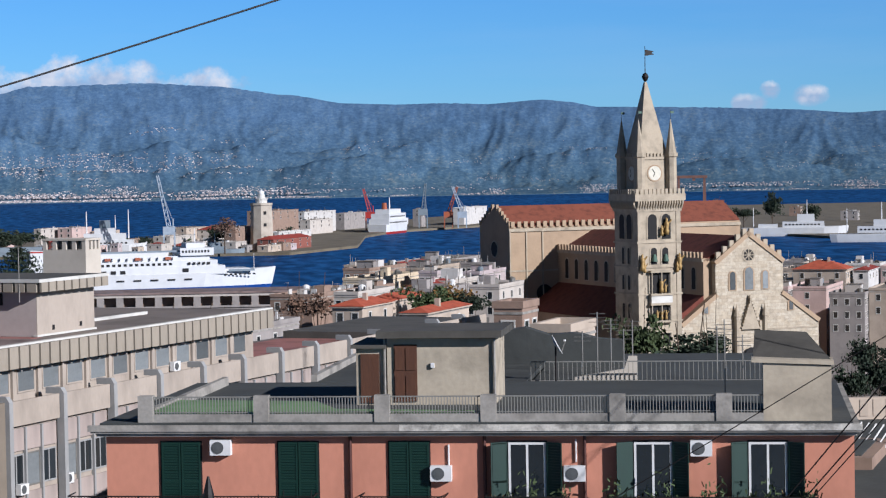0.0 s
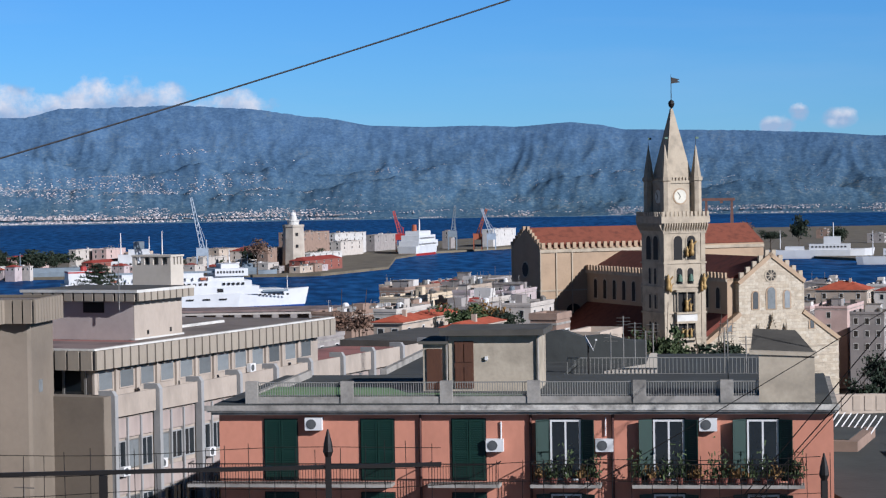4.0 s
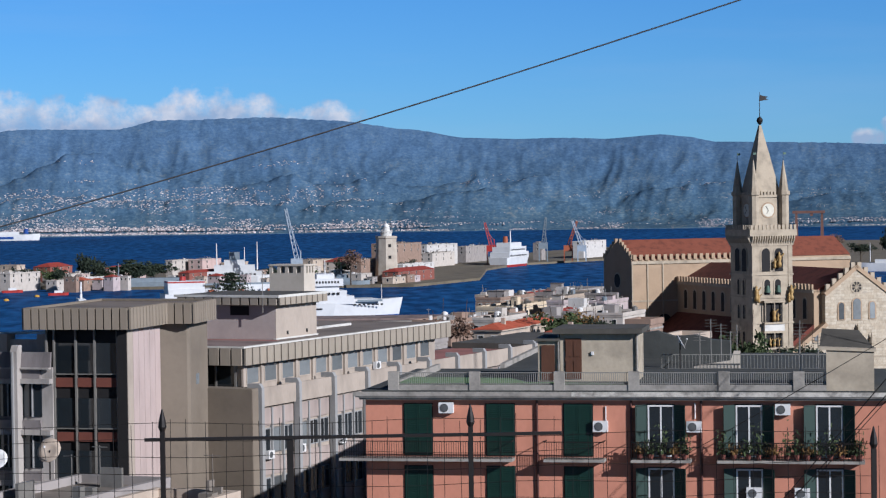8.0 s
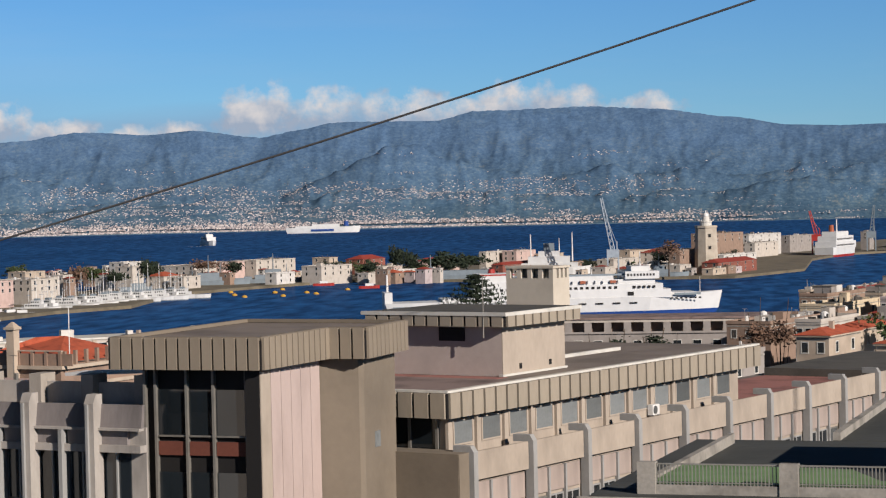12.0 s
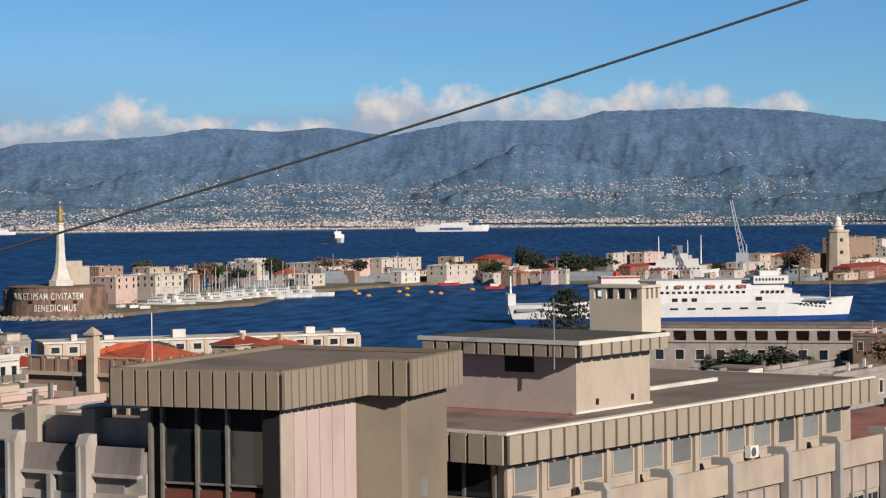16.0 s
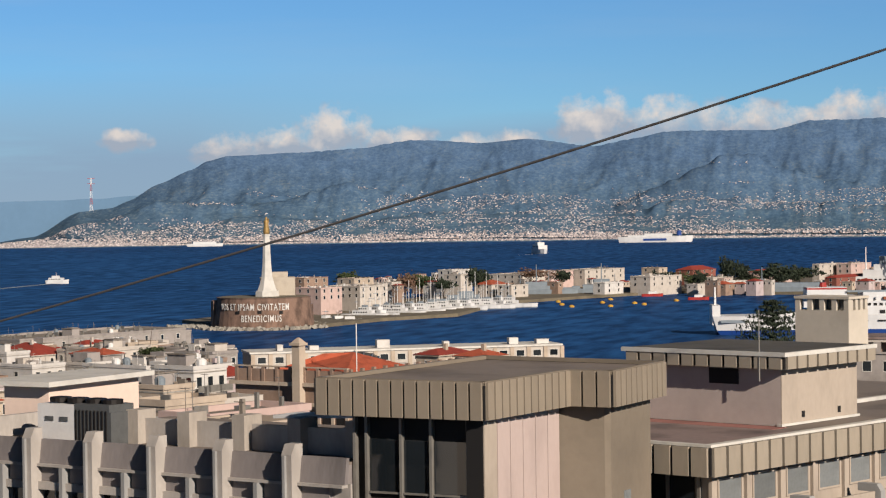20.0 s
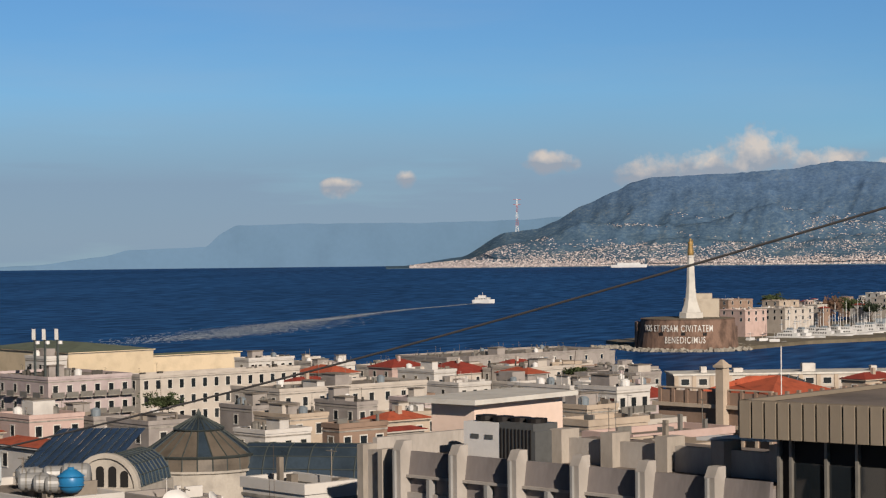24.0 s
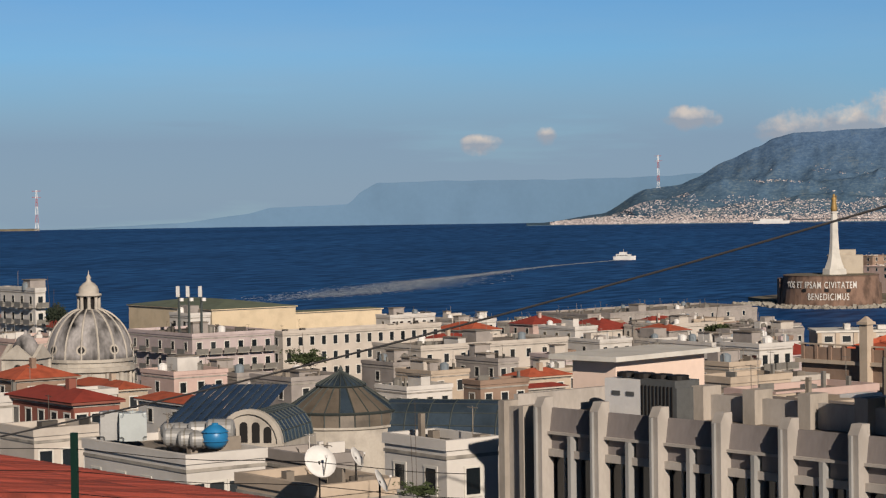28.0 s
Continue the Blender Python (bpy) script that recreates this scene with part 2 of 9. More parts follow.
M_STAIRCREAM = mat("cream_render", rgb(220, 209, 192), 0.9, 0.07, 2.0, 0.15, stain=0.15)
M_LILAC = mat("mauve_render", rgb(210, 194, 185), 0.9, 0.07, 2.0, 0.15, stain=0.15)
M_WHITEEDGE = mat("white_edge_flashing", rgb(232, 228, 218), 0.7, 0.08, 1.0, 0.1, stain=0.25)
M_ROOFGREY = mat("grey_roof_screed", rgb(140, 128, 118), 0.9, 0.16, 2.5, 0.3, stain=0.45)
M_ROOFRED = mat("faded_red_roof_coat", rgb(172, 116, 106), 0.9, 0.2, 2.0, 0.25, stain=0.6)
M_ROOFMAUVE = mat("worn_mauve_roof_coat", rgb(150, 130, 124), 0.9, 0.2, 2.0, 0.25, stain=0.7)
M_GLASS = mat("window_glass", rgb(38, 45, 50), 0.08, 0.2, 2.0, 0.02, stain=0.2, spec=0.9, each=0.35)
M_GLASSPALE = mat("curtained_glass", rgb(128, 132, 132), 0.25, 0.2, 1.2, 0.0, stain=0.3, spec=0.7, each=0.6)
# near-black that gives openings and recesses their shade by colour
M_DARK = mat("dark_recess_shade", rgb(26, 24, 24), 0.8, 0.2, 1.0, 0.0)
M_RUSTBAND = mat("rust_red_panel", rgb(120, 68, 54), 0.8, 0.15, 1.0, 0.15)
M_FRAME = mat("aluminium_frame", rgb(150, 146, 138), 0.5, 0.08, 0.5, 0.05, metal=0.3)
M_CABLE = mat("cable_sheath", rgb(84, 82, 82), 0.7, 0.2, 0.3, 0.2)


# ---- mesh helpers ----
def box(bm, x0, x1, y0, y1, z0, z1, m=None, taper=0.0):
    vs = [(x0, y0, z0), (x1, y0, z0), (x1, y1, z0), (x0, y1, z0), (x0 + taper, y0 + taper, z1), (x1 - taper, y0 + taper, z1), (x1 - taper, y1 - taper, z1), (x0 + taper, y1 - taper, z1)]
    if m is not None:
        vs = [m @ Vector(v) for v in vs]
    v = [bm.verts.new(p) for p in vs]
    for f in ((3, 2, 1, 0), (4, 5, 6, 7), (0, 1, 5, 4), (1, 2, 6, 5), (2, 3, 7, 6), (3, 0, 4, 7)):
        bm.faces.new([v[i] for i in f])
    return bm


def prism(bm, pts, z0, z1, axis="z", m=None):
    """Extrudes a closed outline; axis y: the outline lies in x, z and z0, z1 run along y."""
    def put(p, h):
        q = Vector((p[0], p[1], h)) if axis == "z" else (Vector((p[0], h, p[1])) if axis == "y" else Vector((h, p[0], p[1])))
        return m @ q if m is not None else q
    a = [bm.verts.new(put(p, z0)) for p in pts]
    b = [bm.verts.new(put(p, z1)) for p in pts]
    n = len(pts)
    bm.faces.new(a[::-1])
    bm.faces.new(b)
    for i in range(n):
        bm.faces.new((a[i], a[(i + 1) % n], b[(i + 1) % n], b[i]))
    bmesh.ops.recalc_face_normals(bm, faces=bm.faces)
    return bm


def lathe(bm, profile, n=24, cx=0.0, cy=0.0, turn=0.0, smooth=False, m=None):
    rings = []
    for r, z in profile:
        ring = []
        for i in range(n):
            a = turn + 2 * math.pi * i / n
            p = Vector((cx + r * math.cos(a), cy + r * math.sin(a), z))
            ring.append(bm.verts.new(m @ p if m is not None else p))
        rings.append(ring)
    faces = []
    for a, b in zip(rings, rings[1:]):
        for i in range(n):
            faces.append(bm.faces.new((a[i], a[(i + 1) % n], b[(i + 1) % n], b[i])))
    faces.append(bm.faces.new(rings[0][::-1]))
    faces.append(bm.faces.new(rings[-1]))
    if smooth:
        for f in faces:
            f.smooth = True
    return bm


def rod(bm, a, b, r=0.03, n=6):
    a, b = Vector(a), Vector(b)
    m = Matrix.Translation(a) @ (b - a).to_track_quat("Z", "Y").to_matrix().to_4x4()
    return lathe(bm, [(r, 0), (r, (b - a).length)], n, m=m)


def fresh():
    return bmesh.new()


def mesh_from(name, bm, material):
    me = bpy.data.meshes.new(name)
    bm.to_mesh(me)
    bm.free()
    for mt in (material if isinstance(material, (list, tuple)) else [material]):
        me.materials.append(mt)
    return me


def part(name, bm, material, parent, label=""):
    ob = new(name, mesh_from(name, bm, material))
    ob.parent = parent
    if label:
        tagged(ob, label)
    return ob


def again(name, me, parent, m):
    """One more piece on a mesh that is there already."""
    ob = new(name, me)
    ob.parent = parent
    ob.matrix_basis = m
    return ob


def thing(name, m, label, category, group="", kind=""):
    ob = new(name)
    ob.matrix_basis = m
    return tagged(ob, label, category, group, kind)


def single(name, bm, material, label, category, m=Matrix(), group="", kind=""):
    ob = new(name, mesh_from(name, bm, material))
    ob.matrix_basis = m
    return tagged(ob, label, category, group, kind)


def polar(az, d, z=0.0):
    """A place by its bearing (degrees to the left of +y) and distance."""
    a = radians(az)
    return Vector((-math.sin(a) * d, math.cos(a) * d, z))


def at(az, d, z=0.0, turn=0.0):
    """A frame at a bearing and distance, facing the harbour terrace, turned by some degrees."""
    p = polar(az, d, z)
    return pose(p.x, p.y, p.z, 0, 0, az + turn)


def table(rows, x):
    if x <= rows[0][0]:
        return rows[0][1]
    for (a, u), (b, v) in zip(rows, rows[1:]):
        if x <= b:
            k = (x - a) / (b - a)
            return u + (v - u) * k * k * (3 - 2 * k) * 0.5 + (v - u) * k * 0.5
    return rows[-1][1]


# ---- land and water ----
M_GROUND = mat("town_ground", rgb(112, 106, 98), 0.95, 0.25, 6.0, 0.3, stain=0.5)
M_LAND = mat("scrub_and_quay", rgb(126, 116, 96), 0.95, 0.3, 12.0, 0.3, stain=0.5)

AXIS = Vector((-math.sin(radians(8)), math.cos(radians(8)), 0))
SIDE = Vector((AXIS.y, -AXIS.x, 0))
SLOPE = [(-80, 38), (20, 36), (90, 34), (130, 31), (300, 20), (500, 10), (700, 4), (760, 2.2), (775, -6)]


def ground_z(x, y):
    return table(SLOPE, x * AXIS.x + y * AXIS.y)


bm = fresh()
qs = [-4900, -2000, -500, -80, 20, 60, 90, 110, 130, 170, 210, 260, 300, 350, 400, 450, 500, 560, 620, 700, 745, 760, 775]
ss = [-4900, -2500, -1200, -800, -600, -450, -350, -250, -150, -80, -40, 0, 40, 80, 150, 250, 350, 450, 600, 800, 1200, 2500, 4900]
grid = [[bm.verts.new((*(AXIS * q + SIDE * s).xy, table(SLOPE, q))) for s in ss] for q in qs]
for i in range(len(qs) - 1):
    for j in range(len(ss) - 1):
        bm.faces.new((grid[i][j], grid[i][j + 1], grid[i + 1][j + 1], grid[i + 1][j]))
single("ground", bm, M_GROUND, "sloping town ground down to the shore", "ground", kind="structure")

# sea: one sheet to the horizon, with a fine wind ripple in its surface
M_SEA = bpy.data.materials.new("sea_water")
M_SEA.use_nodes = True
snt = M_SEA.node_tree
sp = snt.nodes["Principled BSDF"]
sp.inputs["Roughness"].default_value, sp.inputs["IOR"].default_value = 0.28, 1.33
sp.inputs["Specular IOR Level"].default_value = 0.0
stc = snt.nodes.new("ShaderNodeTexCoord")
smap = snt.nodes.new("ShaderNodeMapping")
smap.inputs["Scale"].default_value = (1.0, 0.28, 1.0)
smap.inputs["Rotation"].default_value = (0, 0, radians(-14))
snt.links.new(stc.outputs["Object"], smap.inputs["Vector"])
ripple = snt.nodes.new("ShaderNodeTexNoise")
ripple.inputs["Scale"].default_value, ripple.inputs["Detail"].default_value = 0.09, 12.0
broad = snt.nodes.new("ShaderNodeTexNoise")
broad.inputs["Scale"].default_value, broad.inputs["Detail"].default_value = 0.006, 5.0
for n in (ripple, broad):
    snt.links.new(smap.outputs[0], n.inputs["Vector"])
# the ripple's light and dark streaks are painted into the base colour
sramp = snt.nodes.new("ShaderNodeValToRGB")
sramp.color_ramp.elements[0].position, sramp.color_ramp.elements[0].color = 0.40, (*rgb(17, 47, 86), 1)
sramp.color_ramp.elements[1].position, sramp.color_ramp.elements[1].color = 0.64, (*rgb(34, 80, 132), 1)
sadd = snt.nodes.new("ShaderNodeMath")
sadd.operation = "MULTIPLY_ADD"
sadd.inputs[1].default_value = 0.75
snt.links.new(ripple.outputs["Fac"], sadd.inputs[0])
shalf = snt.nodes.new("ShaderNodeMath")
shalf.operation = "MULTIPLY"
shalf.inputs[1].default_value = 0.25
snt.links.new(broad.outputs["Fac"], shalf.inputs[0])
snt.links.new(shalf.outputs[0], sadd.inputs[2])
snt.links.new(sadd.outputs[0], sramp.inputs[0])
snt.links.new(sramp.outputs[0], sp.inputs["Base Color"])
sbump = snt.nodes.new("ShaderNodeBump")
sbump.inputs["Strength"].default_value, sbump.inputs["Distance"].default_value = 0.7, 0.6
snt.links.new(ripple.outputs["Fac"], sbump.inputs["Height"])
snt.links.new(sbump.outputs[0], sp.inputs["Normal"])
sgl = snt.nodes.new("ShaderNodeBsdfGlossy")
sgl.inputs["Roughness"].default_value = 0.22
snt.links.new(sbump.outputs[0], sgl.inputs["Normal"])
smix = snt.nodes.new("ShaderNodeMixShader")
smix.inputs[0].default_value = 0.07
snt.links.new(sp.outputs[0], smix.inputs[1])
snt.links.new(sgl.outputs[0], smix.inputs[2])
snt.links.new(smix.outputs[0], snt.nodes["Material Output"].inputs["Surface"])
bm = fresh()
pts = [polar(a, 4900) for a in range(-70, 91, 4)] + [polar(90, 500), polar(0, 500), polar(-70, 500)]
bm.faces.new([bm.verts.new(p) for p in pts])
bmesh.ops.triangulate(bm, faces=bm.faces)
bmesh.ops.recalc_face_normals(bm, faces=bm.faces)
for f in bm.faces:
    if f.normal.z < 0:
        f.normal_flip()
single("water", bm, M_SEA, "deep blue strait with a light wind ripple", "sea", kind="structure")

# hills across the strait
RIDGE = [(-34, 1.0), (-26, 1.15), (-20, 1.1), (-15.7, 1.12), (-14.8, 1.08), (-13.4, 1.19), (-12, 1.28), (-10.6, 1.31), (-8.5, 1.35), (-7.8, 1.49), (-7.1, 1.56), (-5.7, 1.47), (-4.7, 1.52), (-3.5, 1.5), (-2.1, 1.55), (-0.8, 1.78), (1.2, 2.04), (2.9, 2.14), (5.8, 2.09), (6.7, 1.86), (9.2, 1.89), (10.1, 1.71), (11.1, 1.55), (12.8, 1.74), (13.9, 1.65), (15.6, 1.76), (17.0, 1.58), (18.2, 1.49), (20.3, 1.4), (20.8, 1.28), (21.2, 1.07), (22.0, 0.73), (22.8, 0.3), (23.2, 0.14), (24.0, 0.05), (25.1, -0.55), (26.6, -0.76)]
EYE_Z = 66.0


def hill_z(az, s):
    """Height of the far hills; s: 0 at the coast, 1 at the crest."""
    top = EYE_Z + 4870 * math.tan(radians(table(RIDGE, az))) - 1.0
    spur = noise.fractal(Vector((az * 0.38 + 0.4 * s, s * 1.2, 3.0)), 1.0, 2.0, 3)
    main = 0.07 * min(1, s / 0.25) + 0.93 * max(0.0, (s - 0.2) / 0.8) ** 1.55
    main += 0.07 * math.sin(math.pi * s) * spur
    # foothills in two ranks stand before the crest, with a valley behind each
    for middle, wide, tall, seed in ((0.36, 0.13, 0.44, 40.0), (0.58, 0.14, 0.72, 60.0)):
        h = tall * min(1.0, max(0.0, 0.58 + 0.95 * noise.noise(Vector((az * 0.2, seed, 0))) + 0.13 * noise.noise(Vector((az * 0.6, seed, 2))) + 0.025 * noise.noise(Vector((az * 2.6, seed, 7)))))
        k = (s - middle) / wide
        rise = math.exp(-k * k) if k > 0 else 1.0 / (1.0 + 0.55 * k * k + 0.12 * k ** 4)
        main = max(main, h * rise + 0.035 * spur * rise) if s > 0.05 else main
    # spurs and ravines run down from the crest, branching as they go
    ravine = 0.0
    for freq, tall, seed in ((0.4, 0.042, 11.0), (0.95, 0.028, 31.0), (2.3, 0.019, 51.0)):
        wander = 3.4 * s * noise.noise(Vector((az * 0.11, 0.0, seed))) + 0.9 * noise.noise(Vector((s * 3.0, az * 0.35, seed)))
        ravine += tall * (0.5 - abs(2.0 * noise.noise(Vector((az * freq + wander, s * 2.6 * freq ** 0.5, seed + 5.0)))))
    main += ravine * min(1.0, max(0.0, (s - 0.12) * 4.0)) * (1.0 if s < 0.86 else max(0.25, (1.0 - s) / 0.14))
    fine = 0.009 * noise.fractal(Vector((az * 6, s * 14, 1.0)), 0.8, 2.0, 4)
    return max(0.6, 1.2 + (top - 1.2) * min(1.0, max(0.0, main + fine * min(1, 4 * s))))


def coast_d(az):
    return 4480 - 22 * noise.noise(Vector((az * 0.35, 0, 5)))


M_HILL = bpy.data.materials.new("hazy_wooded_hillside")
M_HILL.use_nodes = True
hnt = M_HILL.node_tree
hp = hnt.nodes["Principled BSDF"]
hp.inputs["Roughness"].default_value, hp.inputs["Specular IOR Level"].default_value = 1.0, 0.0
htc = hnt.nodes.new("ShaderNodeTexCoord")
hn1 = hnt.nodes.new("ShaderNodeTexNoise")
hn1.inputs["Scale"].default_value, hn1.inputs["Detail"].default_value, hn1.inputs["Roughness"].default_value = 0.02, 9.0, 0.62
hn2 = hnt.nodes.new("ShaderNodeTexNoise")
hn2.inputs["Scale"].default_value, hn2.inputs["Detail"].default_value, hn2.inputs["Roughness"].default_value = 0.15, 9.0, 0.66
hmap = hnt.nodes.new("ShaderNodeMapping")
hmap.inputs["Scale"].default_value = (0.9, 0.6, 1.5)
hnt.links.new(htc.outputs["Object"], hmap.inputs["Vector"])
for n in (hn1, hn2):
    hnt.links.new(hmap.outputs[0], n.inputs["Vector"])
hm = hnt.nodes.new("ShaderNodeMath")
hm.operation = "MULTIPLY_ADD"
hm.inputs[1].default_value = 0.68
hnt.links.new(hn2.outputs["Fac"], hm.inputs[0])
hm2 = hnt.nodes.new("ShaderNodeMath")
hm2.operation = "MULTIPLY"
hm2.inputs[1].default_value = 0.32
hnt.links.new(hn1.outputs["Fac"], hm2.inputs[0])
hnt.links.new(hm2.outputs[0], hm.inputs[2])


def hill_ramp(stops):
    n = hnt.nodes.new("ShaderNodeValToRGB")
    e = n.color_ramp.elements
    e[0].position, e[0].color = stops[0][0], (*rgb(*stops[0][1]), 1)
    e[1].position, e[1].color = stops[-1][0], (*rgb(*stops[-1][1]), 1)
    for at_, col in stops[1:-1]:
        e.new(at_).color = (*rgb(*col), 1)
    hnt.links.new(hm.outputs[0], n.inputs[0])
    return n


# olive groves and fields low down, woods above, painted bluer with height for haze
hazy_grove = hill_ramp([(0.38, (52, 74, 94)), (0.5, (66, 88, 106)), (0.57, (80, 99, 111)), (0.65, (108, 112, 114))])
hazy_wood = hill_ramp([(0.38, (61, 83, 109)), (0.5, (71, 94, 121)), (0.58, (79, 101, 124)), (0.68, (94, 107, 120))])
hsep = hnt.nodes.new("ShaderNodeSeparateXYZ")
hnt.links.new(htc.outputs["Object"], hsep.inputs[0])
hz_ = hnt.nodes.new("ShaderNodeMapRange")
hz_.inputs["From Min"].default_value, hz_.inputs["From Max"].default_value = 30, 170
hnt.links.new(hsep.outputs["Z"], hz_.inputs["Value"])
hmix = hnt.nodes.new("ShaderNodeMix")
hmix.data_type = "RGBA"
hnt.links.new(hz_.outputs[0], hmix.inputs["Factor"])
hnt.links.new(hazy_grove.outputs[0], hmix.inputs[6])
hnt.links.new(hazy_wood.outputs[0], hmix.inputs[7])
hpatch = hnt.nodes.new("ShaderNodeTexVoronoi")
hpatch.inputs["Scale"].default_value = 0.045
hnt.links.new(hmap.outputs[0], hpatch.inputs["Vector"])
htone = hnt.nodes.new("ShaderNodeSeparateColor")
hnt.links.new(hpatch.outputs["Color"], htone.inputs[0])
hvary = hnt.nodes.new("ShaderNodeMapRange")
hvary.inputs["To Min"].default_value, hvary.inputs["To Max"].default_value = 0.91, 1.09
hnt.links.new(htone.outputs[0], hvary.inputs["Value"])
hscale = hnt.nodes.new("ShaderNodeVectorMath")
hscale.operation = "SCALE"
hnt.links.new(hmix.outputs[2], hscale.inputs[0])
hnt.links.new(hvary.outputs[0], hscale.inputs["Scale"])
hnt.links.new(hscale.outputs[0], hp.inputs["Base Color"])
bm = fresh()
cols = [-34 + 61.0 * i / 1200 for i in range(1201)]
rows_s = [0, 0.01, 0.03, 0.05, 0.08, 0.1, 0.13, 0.16, 0.19] + [0.22 + 0.78 * i / 70 for i in range(71)]
grid = []
for a in cols:
    d0 = coast_d(a)
    col = [bm.verts.new(polar(a, d0, -2.0))]
    for s in rows_s:
        col.append(bm.verts.new(polar(a, d0 + (4870 - d0) * s, hill_z(a, s) if s > 0 else 0.5)))
    grid.append(col)
for a, b in zip(grid, grid[1:]):
    for i in range(len(a) - 1):
        bm.faces.new((b[i], a[i], a[i + 1], b[i + 1])).smooth = True
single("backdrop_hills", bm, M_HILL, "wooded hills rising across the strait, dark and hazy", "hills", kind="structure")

# the farther headlands to the north, distance haze painted into their pale blue
M_FARHILL = mat("hazed_headland", rgb(112, 146, 176), 1.0, 0.05, 60.0, 0.0, stain=0.1, spec=0.0)
FARRIDGE = [(21, 0.5), (22.8, 0.42), (23.5, 0.36), (26, 0.31), (28.9, 0.32), (30.7, 0.29), (31.1, 0.1), (31.5, -0.24), (33.4, -0.3), (34.1, -0.46), (35.7, -0.65), (37.5, -0.72), (39, -0.78)]
bm = fresh()
prev = None
for i in range(181):
    a = 20 + 19.0 * i / 180
    z = EYE_Z + 4892 * math.tan(radians(table(FARRIDGE, a) + 0.02 * noise.noise(Vector((a * 1.7, 2, 0)))))
    cur = [bm.verts.new(polar(a, 4886, -1)), bm.verts.new(polar(a, 4888, max(0.2, z * 0.5))), bm.verts.new(polar(a, 4892, max(0.4, z))), bm.verts.new(polar(a, 4897, -1))]
    if prev:
        for k in range(2):
            bm.faces.new((cur[k], prev[k], prev[k + 1], cur[k + 1])).smooth = True
    prev = cur
single("backdrop_headland", bm, M_FARHILL, "headland far up the coast, haze-blue in its colour", "headland", kind="structure")

# the towns along the far coast: hundreds of small blocks
M_SPECK = bpy.data.materials.new("coast_house_walls")
M_SPECK.use_nodes = True
cnt = M_SPECK.node_tree
cgeo = cnt.nodes.new("ShaderNodeNewGeometry")
cr = cnt.nodes.new("ShaderNodeValToRGB")
e = cr.color_ramp.elements
e[0].color, e[1].color = (*rgb(104, 104, 110), 1), (*rgb(206, 198, 194), 1)
x = e.new(0.5)
x.color = (*rgb(156, 146, 144), 1)
cnt.links.new(cgeo.outputs["Random Per Island"], cr.inputs[0])
cnt.links.new(cr.outputs[0], cnt.nodes["Principled BSDF"].inputs["Base Color"])
cnt.nodes["Principled BSDF"].inputs["Roughness"].default_value = 0.9
rnd = random.Random(5)
verts, faces = [], []
tries = 0
while len(faces) < 24000 * 5 and tries < 340000:
    tries += 1
    a = rnd.uniform(-17.5, 26.4)
    s = rnd.random() ** 1.7 * 0.75
    z = hill_z(a, 0.012 + s)
    town = 0.8 * noise.noise(Vector((a * 0.55, z * 0.05, 20.0))) + 0.7 * noise.noise(Vector((a * 1.5, z * 0.16, 4.0)))
    if z < (46 if a > 8 else 34 if a > -1 else 18):
        chance = (0.7 if a > 9 else 0.1 + 0.06 * max(0.0, a)) if z < 15 else (0.85 if a > 8 else 0.6 if a > 3 else 0.3)
    elif 52 < z < 96 and 1.5 < a < 17:
        chance = 0.95 - abs(z - 74) / 40
    elif z < 100:
        chance = -0.35
    else:
        chance = -0.55
    if rnd.random() > chance + (0.5 if z < 15 else 1.9) * town:
        continue
    d0 = coast_d(a)
    p = polar(a, d0 + (4870 - d0) * (0.012 + s), hill_z(a, 0.012 + s) - 0.6)
    w, dd, h = rnd.uniform(1.3, 3.6), rnd.uniform(1.5, 3), rnd.uniform(1.1, 2.2) * (1.35 if z < 16 else 0.65)
    if a < -1:
        w, h = w * 0.66, h * 0.66
    m = Matrix.Translation(p) @ Matrix.Rotation(radians(a + rnd.uniform(-30, 30)), 4, "Z")
    k = len(verts)
    for x0, y0 in ((-w / 2, -dd / 2), (w / 2, -dd / 2), (w / 2, dd / 2), (-w / 2, dd / 2)):
        verts.append(m @ Vector((x0, y0, 0)))
    for x0, y0 in ((-w / 2, -dd / 2), (w / 2, -dd / 2), (w / 2, dd / 2), (-w / 2, dd / 2)):
        verts.append(m @ Vector((x0, y0, h)))
    faces += [(k + 4, k + 5, k + 6, k + 7), (k, k + 1, k + 5, k + 4), (k + 1, k + 2, k + 6, k + 5), (k + 2, k + 3, k + 7, k + 6), (k + 3, k, k + 4, k + 7)]
me = bpy.data.meshes.new("coast_town")
me.from_pydata([tuple(v) for v in verts], [], faces)
me.materials.append(M_SPECK)
tagged(new("coast_town", me), "scattered pale houses along the far coast", "town", kind="stuff")


